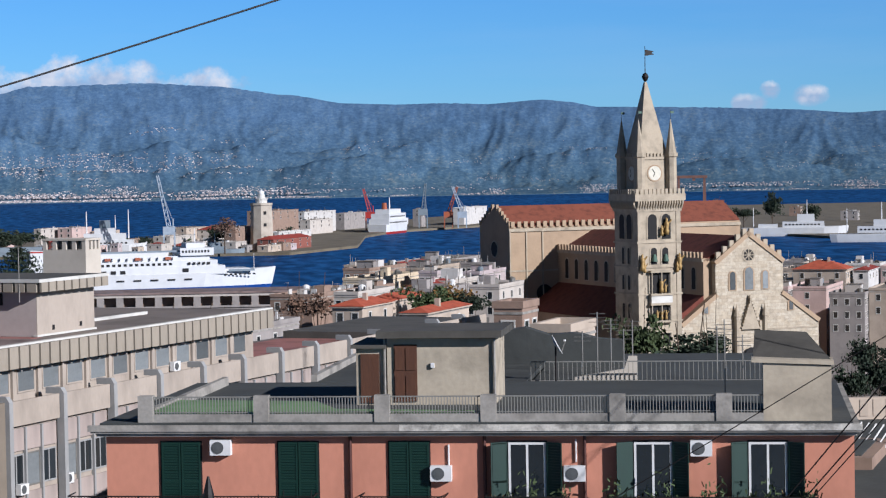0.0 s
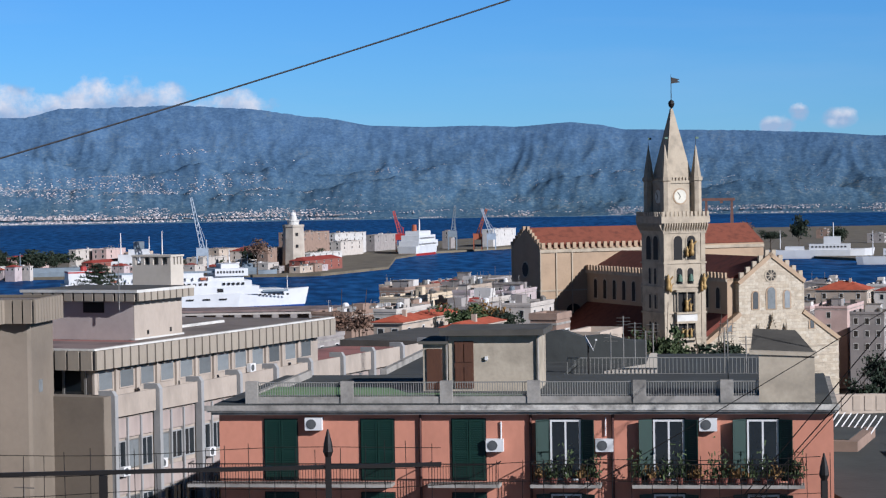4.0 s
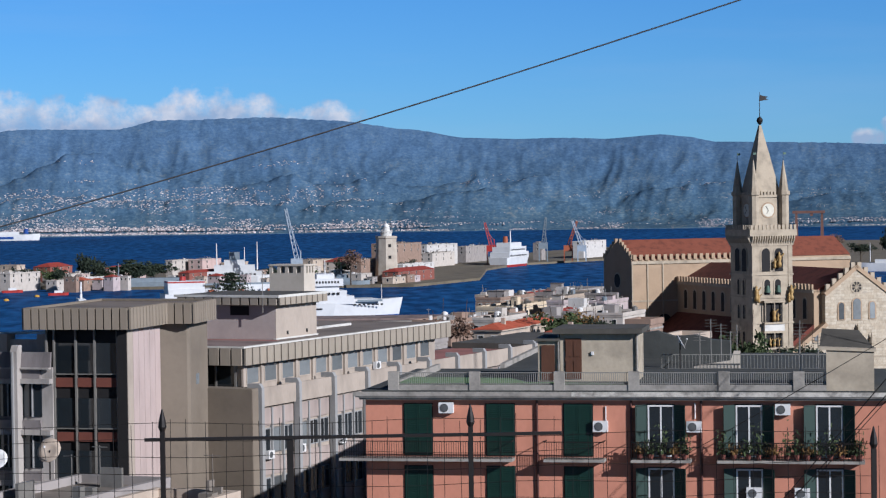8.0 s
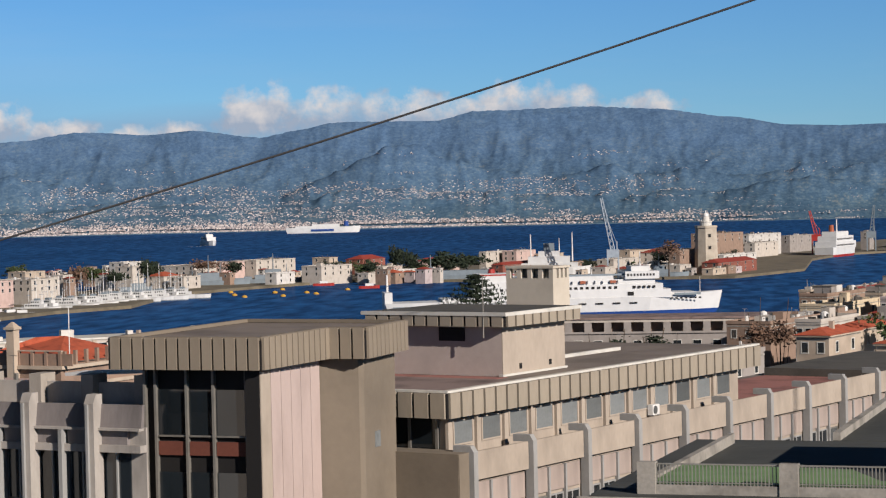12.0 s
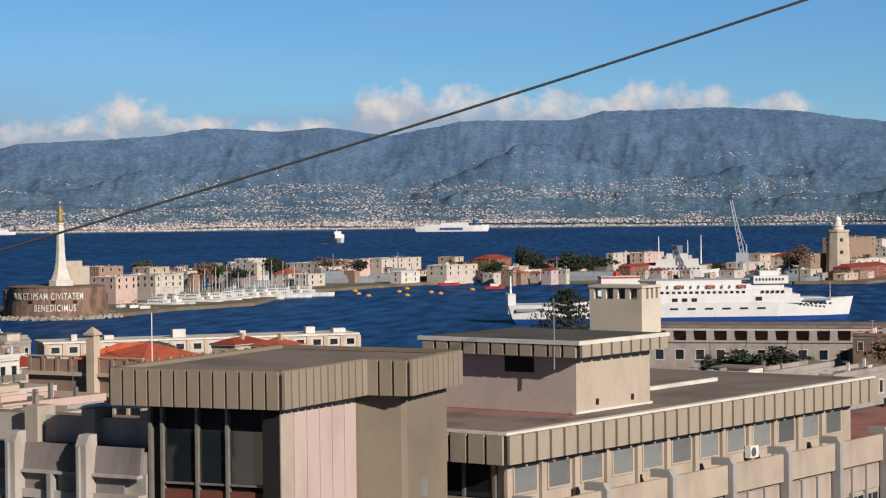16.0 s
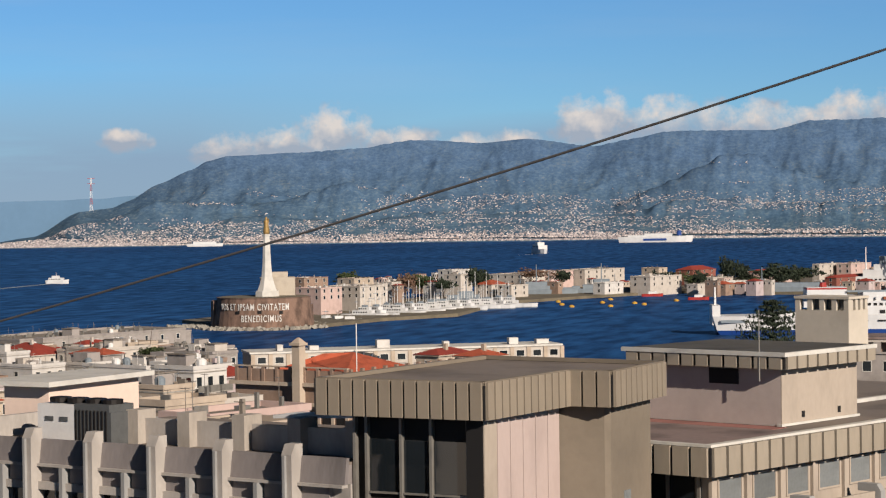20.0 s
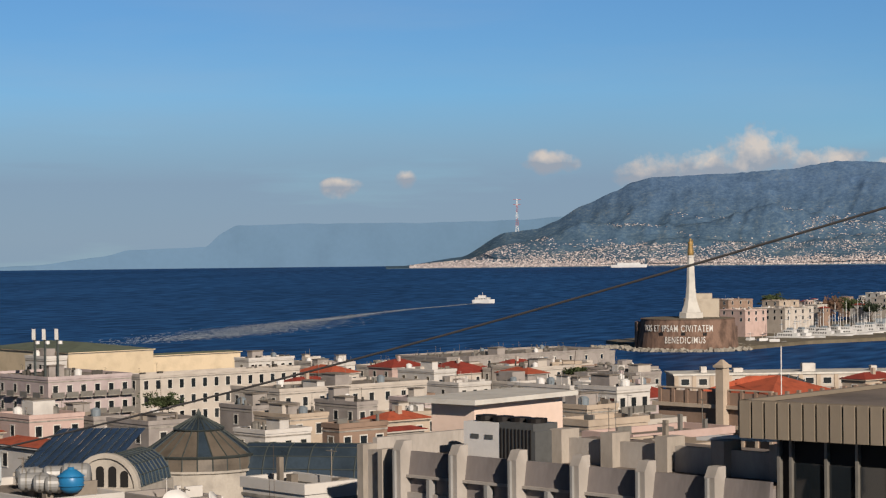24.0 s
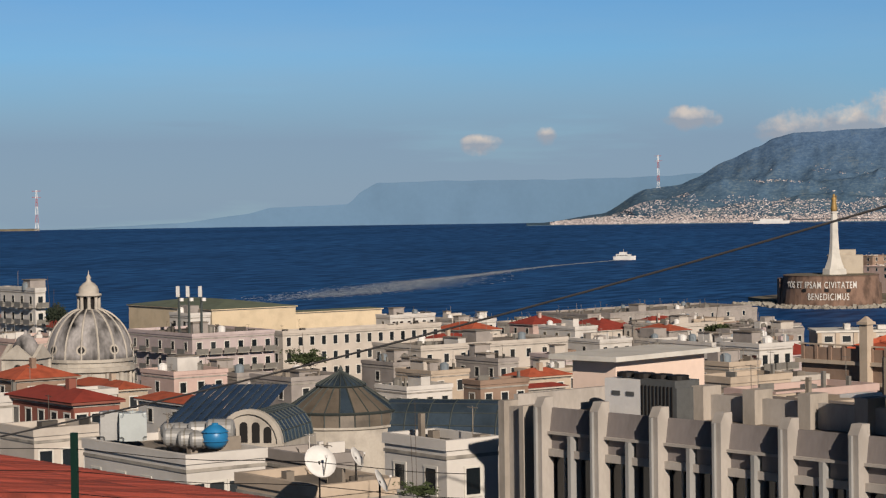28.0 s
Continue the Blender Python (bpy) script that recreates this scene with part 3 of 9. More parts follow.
# ---- the salmon-coloured apartment house ----
def window_mesh(name, w, h, frame_w=0.08, bars=1, proud=0.06, pane=None, frame=None):
    """Frame and panes of one window, centre of its sill at the origin, facing -y."""
    bm = fresh()
    box(bm, -w / 2, w / 2, -proud, 0.02, 0, frame_w)
    box(bm, -w / 2, w / 2, -proud, 0.02, h - frame_w, h)
    box(bm, -w / 2, -w / 2 + frame_w, -proud, 0.02, frame_w, h - frame_w)
    box(bm, w / 2 - frame_w, w / 2, -proud, 0.02, frame_w, h - frame_w)
    for i in range(bars):
        x = -w / 2 + w * (i + 1) / (bars + 1)
        box(bm, x - frame_w / 2, x + frame_w / 2, -proud * 0.8, 0.02, frame_w, h - frame_w)
    n = len(bm.faces)
    box(bm, -w / 2 + 0.01, w / 2 - 0.01, -proud * 0.35, 0.01, 0.02, h - 0.02)
    bm.faces.ensure_lookup_table()
    for f in bm.faces[n:]:
        f.material_index = 1
    return mesh_from(name, bm, [frame or M_FRAME, pane or M_GLASS])


def shutter_mesh(w, h):
    bm = fresh()
    t = 0.05
    for x0, x1 in ((0, 0.07), (w - 0.07, w)):
        box(bm, x0, x1, -t, 0, 0, h)
    for z in (0, h * 0.45, h - 0.08):
        box(bm, 0.07, w - 0.07, -t, 0, z, z + 0.08)
    n = int(h / 0.11)
    for i in range(n):
        z = 0.06 + i * (h - 0.1) / n
        box(bm, 0.07, w - 0.07, -t * 0.8, -0.005, z, z + 0.055, m=None)
    box(bm, 0.05, w - 0.05, -0.008, 0, 0.04, h - 0.04)
    return mesh_from("shutter", bm, M_SHUTTER)


def air_conditioner(parent, m, w=0.85, h=0.62):
    ac = new("air_conditioner")
    ac.parent, ac.matrix_basis = parent, m
    bm = box(fresh(), -w / 2, w / 2, -0.34, 0, 0, h)
    bmesh.ops.bevel(bm, geom=list(bm.edges), offset=0.03, segments=1)
    part("casing", bm, M_WHITE, ac, "white sheet casing")
    m2 = Matrix.Translation((-0.1, -0.345, h / 2)) @ Matrix.Rotation(radians(90), 4, "X")
    part("fan_grille", lathe(fresh(), [(h * 0.40, 0), (h * 0.40, 0.02), (h * 0.12, 0.03)], 16, m=m2), M_ACGRILL, ac, "round dark fan grille")
    for x in (-w * 0.3, w * 0.3):
        part("bracket", box(fresh(), x - 0.02, x + 0.02, -0.32, 0.0, -0.05, 0.0), M_IRON, ac)
    return ac


def railing(parent, x0, x1, y, z, h, step=0.13, r=0.012, metal=None):
    metal = metal or M_IRON
    rail = new("railing")
    rail.parent = parent
    part("top_rail", box(fresh(), x0, x1, y - 0.025, y + 0.025, z + h - 0.05, z + h), metal, rail)
    part("bottom_rail", box(fresh(), x0, x1, y - 0.02, y + 0.02, z + 0.06, z + 0.09), metal, rail)
    n = max(2, int((x1 - x0) / step))
    key = ("bar", r, h, metal.name)
    if key not in MESHES:
        MESHES[key] = mesh_from("bar", box(fresh(), -r, r, -r, r, 0, h - 0.05), metal)
    for i in range(n + 1):
        again("bar", MESHES[key], rail, pose(x0 + (x1 - x0) * i / n, y, z))
    return rail


MESHES = {}
M_WHITEFLAKE = mat("flaked_whitewash", rgb(222, 216, 204), 0.9, 0.35, 0.5, 0.4, stain=0.9)
PINK = pose(-4.95, 60.5, 0, 0, 0, -12)
pink = thing("apartment_house", PINK, "salmon plaster apartment house with green shutters and balconies", "house")
bm = fresh()
box(bm, -0.2, 29.9, 0.55, 17, 30, 54.9)
part("wall", bm, M_PINK, pink, "salmon pink plaster")
part("cornice_moulding", box(fresh(), -0.5, 30.0, 0.15, 17.3, 54.78, 54.92), M_CORNICE, pink)
bm = box(fresh(), -0.7, 30.15, 0.0, 17.4, 54.92, 55.12)
part("cornice_lip", box(fresh(), -0.8, 12.0, -0.06, 0.0, 55.0, 55.26), M_CORNICE, pink)
part("cornice_lip", box(fresh(), 12.0, 30.2, -0.06, 0.0, 55.0, 55.26), M_WHITEFLAKE, pink, "flaking whitewashed lip")
part("cornice", bm, M_CORNICE, pink, "chipped pale cornice")
part("roof_deck", box(fresh(), -0.4, 29.85, 0.35, 17.2, 55.121, 55.3), M_DECK, pink, "dark roofing felt")
part("green_deck", prism(fresh(), [(1.45, 0.95), (14.8, 0.95), (14.8, 1.9), (9.0, 2.6), (7.6, 5.6), (1.45, 6.4)], 55.301, 55.62), M_DECKGREEN, pink, "green coated roof strip")
# rear part, lengthened out of view to cast shadow on the long wing
part("rear_wall", box(fresh(), 5.3, 15.4, 17.0, 42.0, 30, 54.9), M_PINK, pink)
part("rear_deck", box(fresh(), 5.1, 15.45, 17.41, 42.2, 54.92, 55.3), M_DECK, pink, "dark roofing felt")
part("rear_kerb", box(fresh(), 5.1, 5.4, 17.41, 42.2, 55.301, 55.62), M_CORNICE, pink)
part("wall_base", box(fresh(), -0.25, 29.95, 0.5, 17.05, 30, 31.2), M_HUT, pink)
# roof edge: low posts with iron railing between
posts = [1.15, 5.95, 10.9, 15.2, 20.35, 24.55]
for x in posts:
    part("parapet_post", box(fresh(), x, x + 0.62, 0.55, 0.95, 55.3, 56.38), M_CORNICE, pink)
for a, b in zip(posts, posts[1:] + [26.4]):
    part("parapet_kerb", box(fresh(), a + 0.62, b, 0.6, 0.86, 55.3, 55.62), M_CORNICE, pink)
    railing(pink, a + 0.62, b, 0.72, 55.62, 0.72, 0.12, 0.016, M_RAIL)
part("side_kerb", box(fresh(), 1.15, 1.4, 0.95, 16, 55.3, 55.7), M_CORNICE, pink)
# stair head on the roof
hut = new("stair_head")
hut.parent = pink
part("hut_wall", box(fresh(), 10.45, 15.1, 7.0, 11.0, 55.3, 58.2), M_HUT, hut, "stained ochre render")
part("hut_roof", box(fresh(), 10.05, 15.45, 6.5, 11.4, 58.2, 58.5), M_DARKSLAB, hut, "dark overhanging slab")
part("hut_door", box(fresh(), 10.75, 11.75, 6.93, 7.0, 55.45, 57.9), M_DOORWOOD, hut, "brown double door")
for x in (10.8, 11.27):
    for z in (55.6, 56.8):
        part("door_panel", box(fresh(), x, x + 0.42, 6.9, 6.93, z, z + 0.95), M_DOORWOOD, hut)
part("side_wall", box(fresh(), 9.1, 10.3, 7.0, 11.0, 55.3, 57.75), M_HUT, hut)
part("side_roof", box(fresh(), 8.9, 10.44, 6.75, 11.2, 57.75, 57.9), M_DARKSLAB, hut)
part("side_door", box(fresh(), 9.3, 10.1, 6.93, 7.0, 55.4, 57.5), M_DOORWOOD, hut, "bleached plank door")
part("hut_lamp", box(fresh(), 12.35, 12.5, 6.88, 7.0, 56.9, 57.1), M_WHITE, hut)
for x in (15.1, 10.36):
    part("hut_pipe", lathe(fresh(), [(0.05, 55.3), (0.05, 58.2)], 8, x, 6.9), M_CORNICE, hut)
# the tall corner hut with its sloping slate roof
hut2 = new("corner_hut")
hut2.parent = pink
part("hut_wall", prism(fresh(), [(26.4, 55.3), (29.05, 55.3), (29.05, 57.45), (26.4, 57.6)], 0.6, 5.5, "y"), M_HUT, hut2, "grey render")
part("hut_roof", prism(fresh(), [(25.95, 57.62), (29.15, 57.5), (29.15, 57.66), (25.95, 57.78)], 0.5, 2.2, "y"), M_HUT, hut2)
bm = fresh()
v = [bm.verts.new(p) for p in ((26.0, 1.0, 57.7), (29.1, 1.0, 57.62), (28.2, 4.6, 58.5), (26.1, 4.6, 58.6), (26.0, 1.0, 57.6), (29.1, 1.0, 57.5), (28.2, 4.6, 58.3), (26.1, 4.6, 58.4))]
for f in ((0, 1, 2, 3), (7, 6, 5, 4), (0, 4, 5, 1), (1, 5, 6, 2), (2, 6, 7, 3), (3, 7, 4, 0)):
    bm.faces.new([v[i] for i in f])
part("slate_slope", bm, M_DARKSLAB, hut2, "grey pebbled roof slope")
part("back_wall", box(fresh(), 26.4, 28.1, 3.6, 4.5, 55.3, 58.1), M_HUT, hut2)

SLAB_Z, STOREY = 51.28, 3.62
sh = shutter_mesh(0.78, 2.95)
sh_open = shutter_mesh(0.72, 2.95)
glassdoor = window_mesh("balcony_door", 1.5, 2.95, 0.09, 1, 0.03, M_GLASS, M_WHITE)
closed_x = (2.93, 7.77, 12.3)
open_x = (17.05, 22.05, 26.55)
for floor in range(2):
    z0 = SLAB_Z + 0.22 - floor * STOREY
    for x in closed_x:
        # near-black sheet paints the reveal's shade round the closed shutters
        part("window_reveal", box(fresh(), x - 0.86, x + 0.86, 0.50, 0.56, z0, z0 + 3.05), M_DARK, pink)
        for k in (-1, 1):
            again("shutter", sh, pink, pose(x - 0.80 if k < 0 else x + 0.02, 0.50, z0 + 0.05))
    for x in open_x:
        # same painted shade behind the balcony doors
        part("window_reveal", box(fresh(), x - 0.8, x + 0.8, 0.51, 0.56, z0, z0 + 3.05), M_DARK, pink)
        again("balcony_door", glassdoor, pink, pose(x, 0.51, z0 + 0.03))
        again("shutter", sh_open, pink, pose(x - 0.78, 0.52, z0 + 0.05, 0, 0, 180 + 28))
        again("shutter", sh_open, pink, pose(x + 0.78, 0.47, z0 + 0.05, 0, 0, -28))
    for a, b in ((-1.6, 8.6), (10.4, 13.9), (15.4, 18.8), (20.3, 28.5)):
        bal = new("balcony")
        bal.parent = pink
        part("slab", box(fresh(), a, b, -0.55, 0.56, SLAB_Z - floor * STOREY, SLAB_Z + 0.16 - floor * STOREY), M_CORNICE, bal)
        z = SLAB_Z + 0.16 - floor * STOREY
        railing(bal, a + 0.05, b - 0.05, -0.5, z, 1.02, 0.14)
        for x in (a + 0.05, b - 0.05):
            part("side_rail", box(fresh(), x - 0.02, x + 0.02, -0.5, 0.55, z + 0.98, z + 1.02), M_IRON, bal)
for x, z in ((4.62, 54.0), (13.6, 52.95), (18.95, 52.95), (23.95, 53.95)):
    air_conditioner(pink, pose(x, 0.54, z))
for x, z in ((22.3, 49.6), (25.0, 49.6)):
    air_conditioner(pink, pose(x, 0.54, z - 0.4))
for x in (9.92, 15.35, 19.35):
    part("downpipe", lathe(fresh(), [(0.07, 36), (0.07, 54.8)], 8, x, 0.45), M_GREYPIPE, pink)
for x, z in ((13.9, 53.6), (19.0, 53.8)):
    part("drain_pipe", lathe(fresh(), [(0.035, z - 0.1), (0.035, z + 0.8)], 6, x, 0.48), M_WHITE, pink)


# ---- the modern block: hall tower, long wing, roof house and ribbed wing ----
def fascia(parent, a, b, z0, z1, step, out, name="panel", gap=0.11, thick=0.16, sheet=None):
    """Upright sheet panels with dark joints along the line a-b, standing out to its right-hand side."""
    a, b = Vector((*a, 0)), Vector((*b, 0))
    length = (b - a).length
    n = max(1, round(length / step))
    w = length / n
    sheet = sheet or M_FASCIA
    key = ("fascia", round(w, 3), round(z1 - z0, 3), thick, sheet.name)
    if key not in MESHES:
        bm = box(fresh(), gap / 2, w - gap / 2, -thick, 0.0, 0, z1 - z0)
        MESHES[key] = mesh_from(name, bm, sheet)
    ang = math.degrees(math.atan2(b.y - a.y, b.x - a.x))
    for i in range(n):
        p = a + (b - a) * (i / n)
        again(name, MESHES[key], parent, pose(p.x, p.y, z0, 0, 0, ang))
    m = pose(a.x, a.y, 0, 0, 0, ang)
    part("fascia_backing", box(fresh(), 0, length, -0.03, 0.02, z0 + 0.02, z1 - 0.02, m), M_DARK, parent)


HALL = pose(-21.7, 87.34, 0, 0, 0, -14)
hall = thing("hall_tower", HALL, "hall tower with brown panelled eave, dark glazing and pink panels", "building")
outline = [(-7.8, 0), (0, 0), (0.25, 7.2), (2.25, 7.2), (1.9, 13.4), (-7.6, 14.4)]
part("roof", prism(fresh(), [(-7.7, 0.1), (-0.1, 0.1), (0.12, 7.3), (2.1, 7.3), (1.8, 13.3), (-7.5, 14.3)], 57.7, 58.95), M_ROOFGREY, hall, "flat grey roof")
for (a, b), step in zip(zip(outline, outline[1:] + outline[:1]), (0.62, 0.6, 0.6, 0.62, 0.7, 0.8)):
    fascia(hall, a, b, 57.6, 59.1, step, 0)
bm = fresh()
for a, b in zip(outline, outline[1:] + outline[:1]):
    d = (Vector(b) - Vector(a))
    ang = math.degrees(math.atan2(d.y, d.x))
    box(bm, 0, d.length, -0.05, 0.24, 58.97, 59.14, pose(a[0], a[1], 0, 0, 0, ang))
part("roof_kerb", bm, M_TAUPE, hall)
# near-black core paints the shade under the eave and behind the glass
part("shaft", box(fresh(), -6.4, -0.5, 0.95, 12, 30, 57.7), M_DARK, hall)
# glazing in three bays, with a rust band between storeys
for x in (-6.45, -5.88, -4.25, -2.85, -1.15):
    part("mullion", box(fresh(), x - 0.06, x + 0.06, 0.68, 0.95, 34, 57.7), M_FRAME, hall)
part("corner_post", box(fresh(), -1.1, -0.35, 0.5, 0.95, 34, 57.7), M_DARK, hall)
for k, (z0, z1) in enumerate(((54.45, 56.6), (50.6, 52.7), (46.9, 49.0), (43.2, 45.3))):
    for a, b in ((-5.79, -4.34), (-4.16, -2.94), (-2.76, -1.24)):
        part("pane", box(fresh(), a, b, 0.85, 0.9, z0, z1), M_GLASS, hall)
        part("transom", box(fresh(), a, b, 0.75, 0.93, z0 - 0.08, z0), M_FRAME, hall)
        part("rust_panel", box(fresh(), a, b, 0.8, 0.9, z0 - 0.95, z0 - 0.3), M_RUSTBAND, hall, "rust red band")
# pale pink panels on the sunny side
for i in range(6):
    y = 0.55 + i * 1.14
    part("pink_panel", box(fresh(), -0.52, -0.30, y, y + 1.08, 34, 57.6), M_PALEPINK if i else M_CREAMCONC, hall)
part("stair_tower", prism(fresh(), [(-0.6, 7.4), (1.5, 8.0), (1.7, 8.2), (1.5, 12.8), (-2, 12.8), (-2, 7.4)], 30, 57.68), M_TAUPE, hall, "smooth taupe stair tower")
part("stair_window", box(fresh(), 1.52, 1.66, 9.6, 10.3, 53.0, 53.8), M_GLASSPALE, hall)

WING = pose(-14.45, 98.95, 0, 0, 0, -27)
wing = thing("long_wing", WING, "long office wing with panelled roof edge and strip windows", "building")
part("roof", box(fresh(), -16, -0.1, 0.1, 36.2, 54.2, 55.40), M_ROOFGREY, wing, "flat screeded roof")
part("worn_coat", box(fresh(), -15.8, -0.5, 0.5, 8.1, 55.401, 55.42), M_ROOFMAUVE, wing, "worn mauve roof coating")
part("red_roof", box(fresh(), -15.8, -2.2, 8.1, 9.4, 55.401, 55.425), M_ROOFRED, wing, "faded red coating")
part("white_edge", box(fresh(), -0.35, 0.05, 0, 36.3, 55.401, 55.52), M_WHITEEDGE, wing)
part("white_edge", box(fresh(), -16, -0.35, -0.02, 0.3, 55.401, 55.52), M_WHITEEDGE, wing)
part("white_edge", box(fresh(), -6.9, -6.6, 17, 30, 55.401, 55.6), M_WHITEEDGE, wing)
fascia(wing, (0, 0), (0, 36.3), 54.1, 55.38, 1.1, 0, gap=0.2, sheet=M_FASCIALIGHT)
fascia(wing, (-16, 0), (0, 0), 54.1, 55.38, 1.0, 0, gap=0.16, sheet=M_FASCIALIGHT)
part("wall", box(fresh(), -16, -0.6, 0.9, 34.4, 30, 54.2), M_CREAMCONC, wing, "cream concrete wall")
wmesh = window_mesh("strip_window", 1.9, 1.35, 0.09, 0, 0.05, M_GLASSPALE, M_CREAMCONC)
for i in range(12):
    again("window", wmesh, wing, pose(-0.58, 2.3 + i * 2.72, 52.55, 0, 0, 90))
    part("pier", box(fresh(), -0.6, -0.42, 0.9 + i * 2.72 - 0.2, 0.9 + i * 2.72 + 0.2, 51.8, 54.1), M_CREAMCONC, wing)
part("end_window", box(fresh(), -6.2, -1.2, 0.84, 0.9, 51.6, 54.0), M_GLASS, wing, "dark end window")
for x in (-4.5, -2.9, -1.2):
    part("mullion", box(fresh(), x - 0.08, x + 0.08, 0.76, 0.86, 51.2, 54.1), M_FRAME, wing)
part("ledge", box(fresh(), -12, 1.1, 0.61, 78, 50.9, 51.3), M_ROOFGREY, wing)
part("end_wall", box(fresh(), -9, 1.25, -1.0, 0.6, 30, 52.45), M_TAUPE, wing, "blank taupe end wall")
part("lower_wall", box(fresh(), -10, 0.95, 0.6, 78, 30, 50.9), M_CREAMCONC, wing)
part("red_terrace", box(fresh(), -11, 0.8, 35.5, 60, 51.301, 51.33), M_ROOFRED, wing)
part("far_roof", box(fresh(), -11, 0.4, 60, 78, 51.301, 51.9), M_DARKSLAB, wing)
BAY = 5.78
panel = mesh_from("parapet_panel", box(fresh(), 0, 0.16, 0, BAY - 0.5, 0, 1.45), M_CREAMCONC)
finm = mesh_from("rib", prism(fresh(), [(0, -18), (0.5, -18), (0.5, 0.1), (0.28, 0.42), (-0.75, 0.42), (-0.75, 0.05), (0, 0.05)], 0.05, 0.45, "y"), M_STEELRIB)
spandrel = mesh_from("spandrel", box(fresh(), 0, 0.1, 0, 1.56, 0, 1.3), M_SPANDREL)
lowpost = mesh_from("window_post", box(fresh(), 0, 0.2, -0.08, 0.08, -10, 1.32), M_STEELRIB)
# dark glass for most panes, also standing in for the apartment house's shadow
lowdark = window_mesh("wing_window", 1.55, 1.95, 0.09, 1, 0.05, M_GLASS, M_STEELRIB)
lowwin = window_mesh("wing_window", 1.55, 1.95, 0.08, 0, 0.05, M_GLASSPALE, M_FRAME)
for i in range(13):
    y = 0.2 + i * BAY
    again("rib", finm, wing, pose(1.05, y - 0.25, 52.35))
    again("parapet_panel", panel, wing, pose(1.12, y + 0.24, 50.98))
    for k in range(3):
        yy = y + 0.38 + k * 1.74
        again("spandrel", spandrel, wing, pose(0.98, yy, 49.5))
        again("window_post", lowpost, wing, pose(0.98, yy - 0.07, 49.5))
        if i < 9:
            again("window", lowwin if (i * 5 + k) % 4 == 1 else lowdark, wing, pose(0.97, yy + 0.82, 47.35, 0, 0, 90))
            again("window", lowwin if (i * 3 + k) % 5 == 1 else lowdark, wing, pose(0.97, yy + 0.82, 43.6, 0, 0, 90))
            again("spandrel", spandrel, wing, pose(0.98, yy, 45.75))
part("first_parapet", box(fresh(), 1.26, 1.3, -0.98, -0.1, 34, 52.43), M_TAUPE, wing)
for y in (1.5, 6.4, 13.2, 20.9):
    air_conditioner(wing, pose(1.15, y, 47.0, 0, 0, 90))
air_conditioner(wing, pose(-0.5, 22.6, 52.2, 0, 0, 90))

pent = thing("roof_house", WING, "square roof house with panelled eave on the long wing", "building")
part("wall", box(fresh(), -10.6, -2.6, 9.5, 16.2, 55.43, 58.3), M_LILAC, pent, "mauve and cream render")
part("sunny_wall", box(fresh(), -2.6, -2.55, 9.5, 16.2, 55.43, 58.3), M_CREAMCONC, pent)
part("base_trim", box(fresh(), -2.75, -2.45, 9.35, 16.3, 55.43, 55.55), M_WHITEEDGE, pent)
part("roof", box(fresh(), -11.3, -2.0, 8.9, 16.9, 58.25, 58.98), M_DARKSLAB, pent)
for a, b in (((-11.3, 8.9), (-2.0, 8.9)), ((-2.0, 8.9), (-2.0, 16.9))):
    fascia(pent, a, b, 58.2, 58.8, 0.86, 0, gap=0.17, sheet=M_FASCIALIGHT)
part("roof_edge", box(fresh(), -11.5, -1.82, 8.7, 8.9, 58.80, 59.0), M_WHITEEDGE, pent)
part("roof_edge", box(fresh(), -2.0, -1.82, 8.9, 16.95, 58.80, 59.0), M_WHITEEDGE, pent)
part("vent_opening", box(fresh(), -6.7, -5.0, 9.44, 9.52, 57.35, 58.1), M_DARK, pent)
for y in (11.2, 14.4):
    part("vent_hole", box(fresh(), -2.56, -2.52, y, y + 0.25, 55.75, 56.05), M_DARK, pent)
part("red_hatch", box(fresh(), -11.6, -10.6, 9.7, 11.0, 55.43, 56.9), M_RUSTBAND, pent)
part("roof_mast", lathe(fresh(), [(0.04, 57.6), (0.03, 61.0)], 6, -3.3, 8.75), M_FRAME, pent)

block = thing("stair_block", WING, "cream stair block with a row of openings at its top", "building")
part("stair_shaft", box(fresh(), -12.6, -10.6, 26.3, 28.1, 55.42, 57.6), M_STAIRCREAM, block)
part("wall", box(fresh(), -12.65, -9.2, 26.2, 28.2, 57.6, 60.1), M_STAIRCREAM, block)
part("cap", box(fresh(), -12.7, -9.15, 26.15, 28.25, 60.72, 60.86), M_STAIRCREAM, block)
for i in range(5):
    x = -12.65 + i * 0.7875
    part("opening_pier", box(fresh(), x, x + 0.3, 26.2, 26.5, 60.1, 60.72), M_STAIRCREAM, block)
part("opening_back", box(fresh(), -12.2, -9.5, 27.2, 27.3, 60.1, 60.72), M_GLASSPALE, block)
for i in range(4):
    part("side_pier", box(fresh(), -9.55, -9.25, 26.5 + i * 0.5, 26.75 + i * 0.5, 60.1, 60.72), M_STAIRCREAM, block)

RIB = pose(-32.0, 87.32, 0, 0, 0, -20)
ribs = thing("ribbed_wing", RIB, "concrete wing with tall ribs and dark windows", "building")
part("wall", box(fresh(), -18.2, 3.05, 0.55, 16, 30, 55.5), M_CONCSHADE, ribs)
part("roof", box(fresh(), -18.0, 3.05, 0.7, 16, 55.5, 55.62), M_ROOFGREY, ribs)
part("end_wall", box(fresh(), 3.05, 5.3, 0.5, 0.62, 30, 55.15), M_CONC, ribs)
rib = mesh_from("rib", prism(fresh(), [(-0.42, -24), (0.3, -24), (0.3, 0.14), (-0.18, 0.14), (-0.42, -0.28)], -0.26, 0.26, "x"), M_CONC)
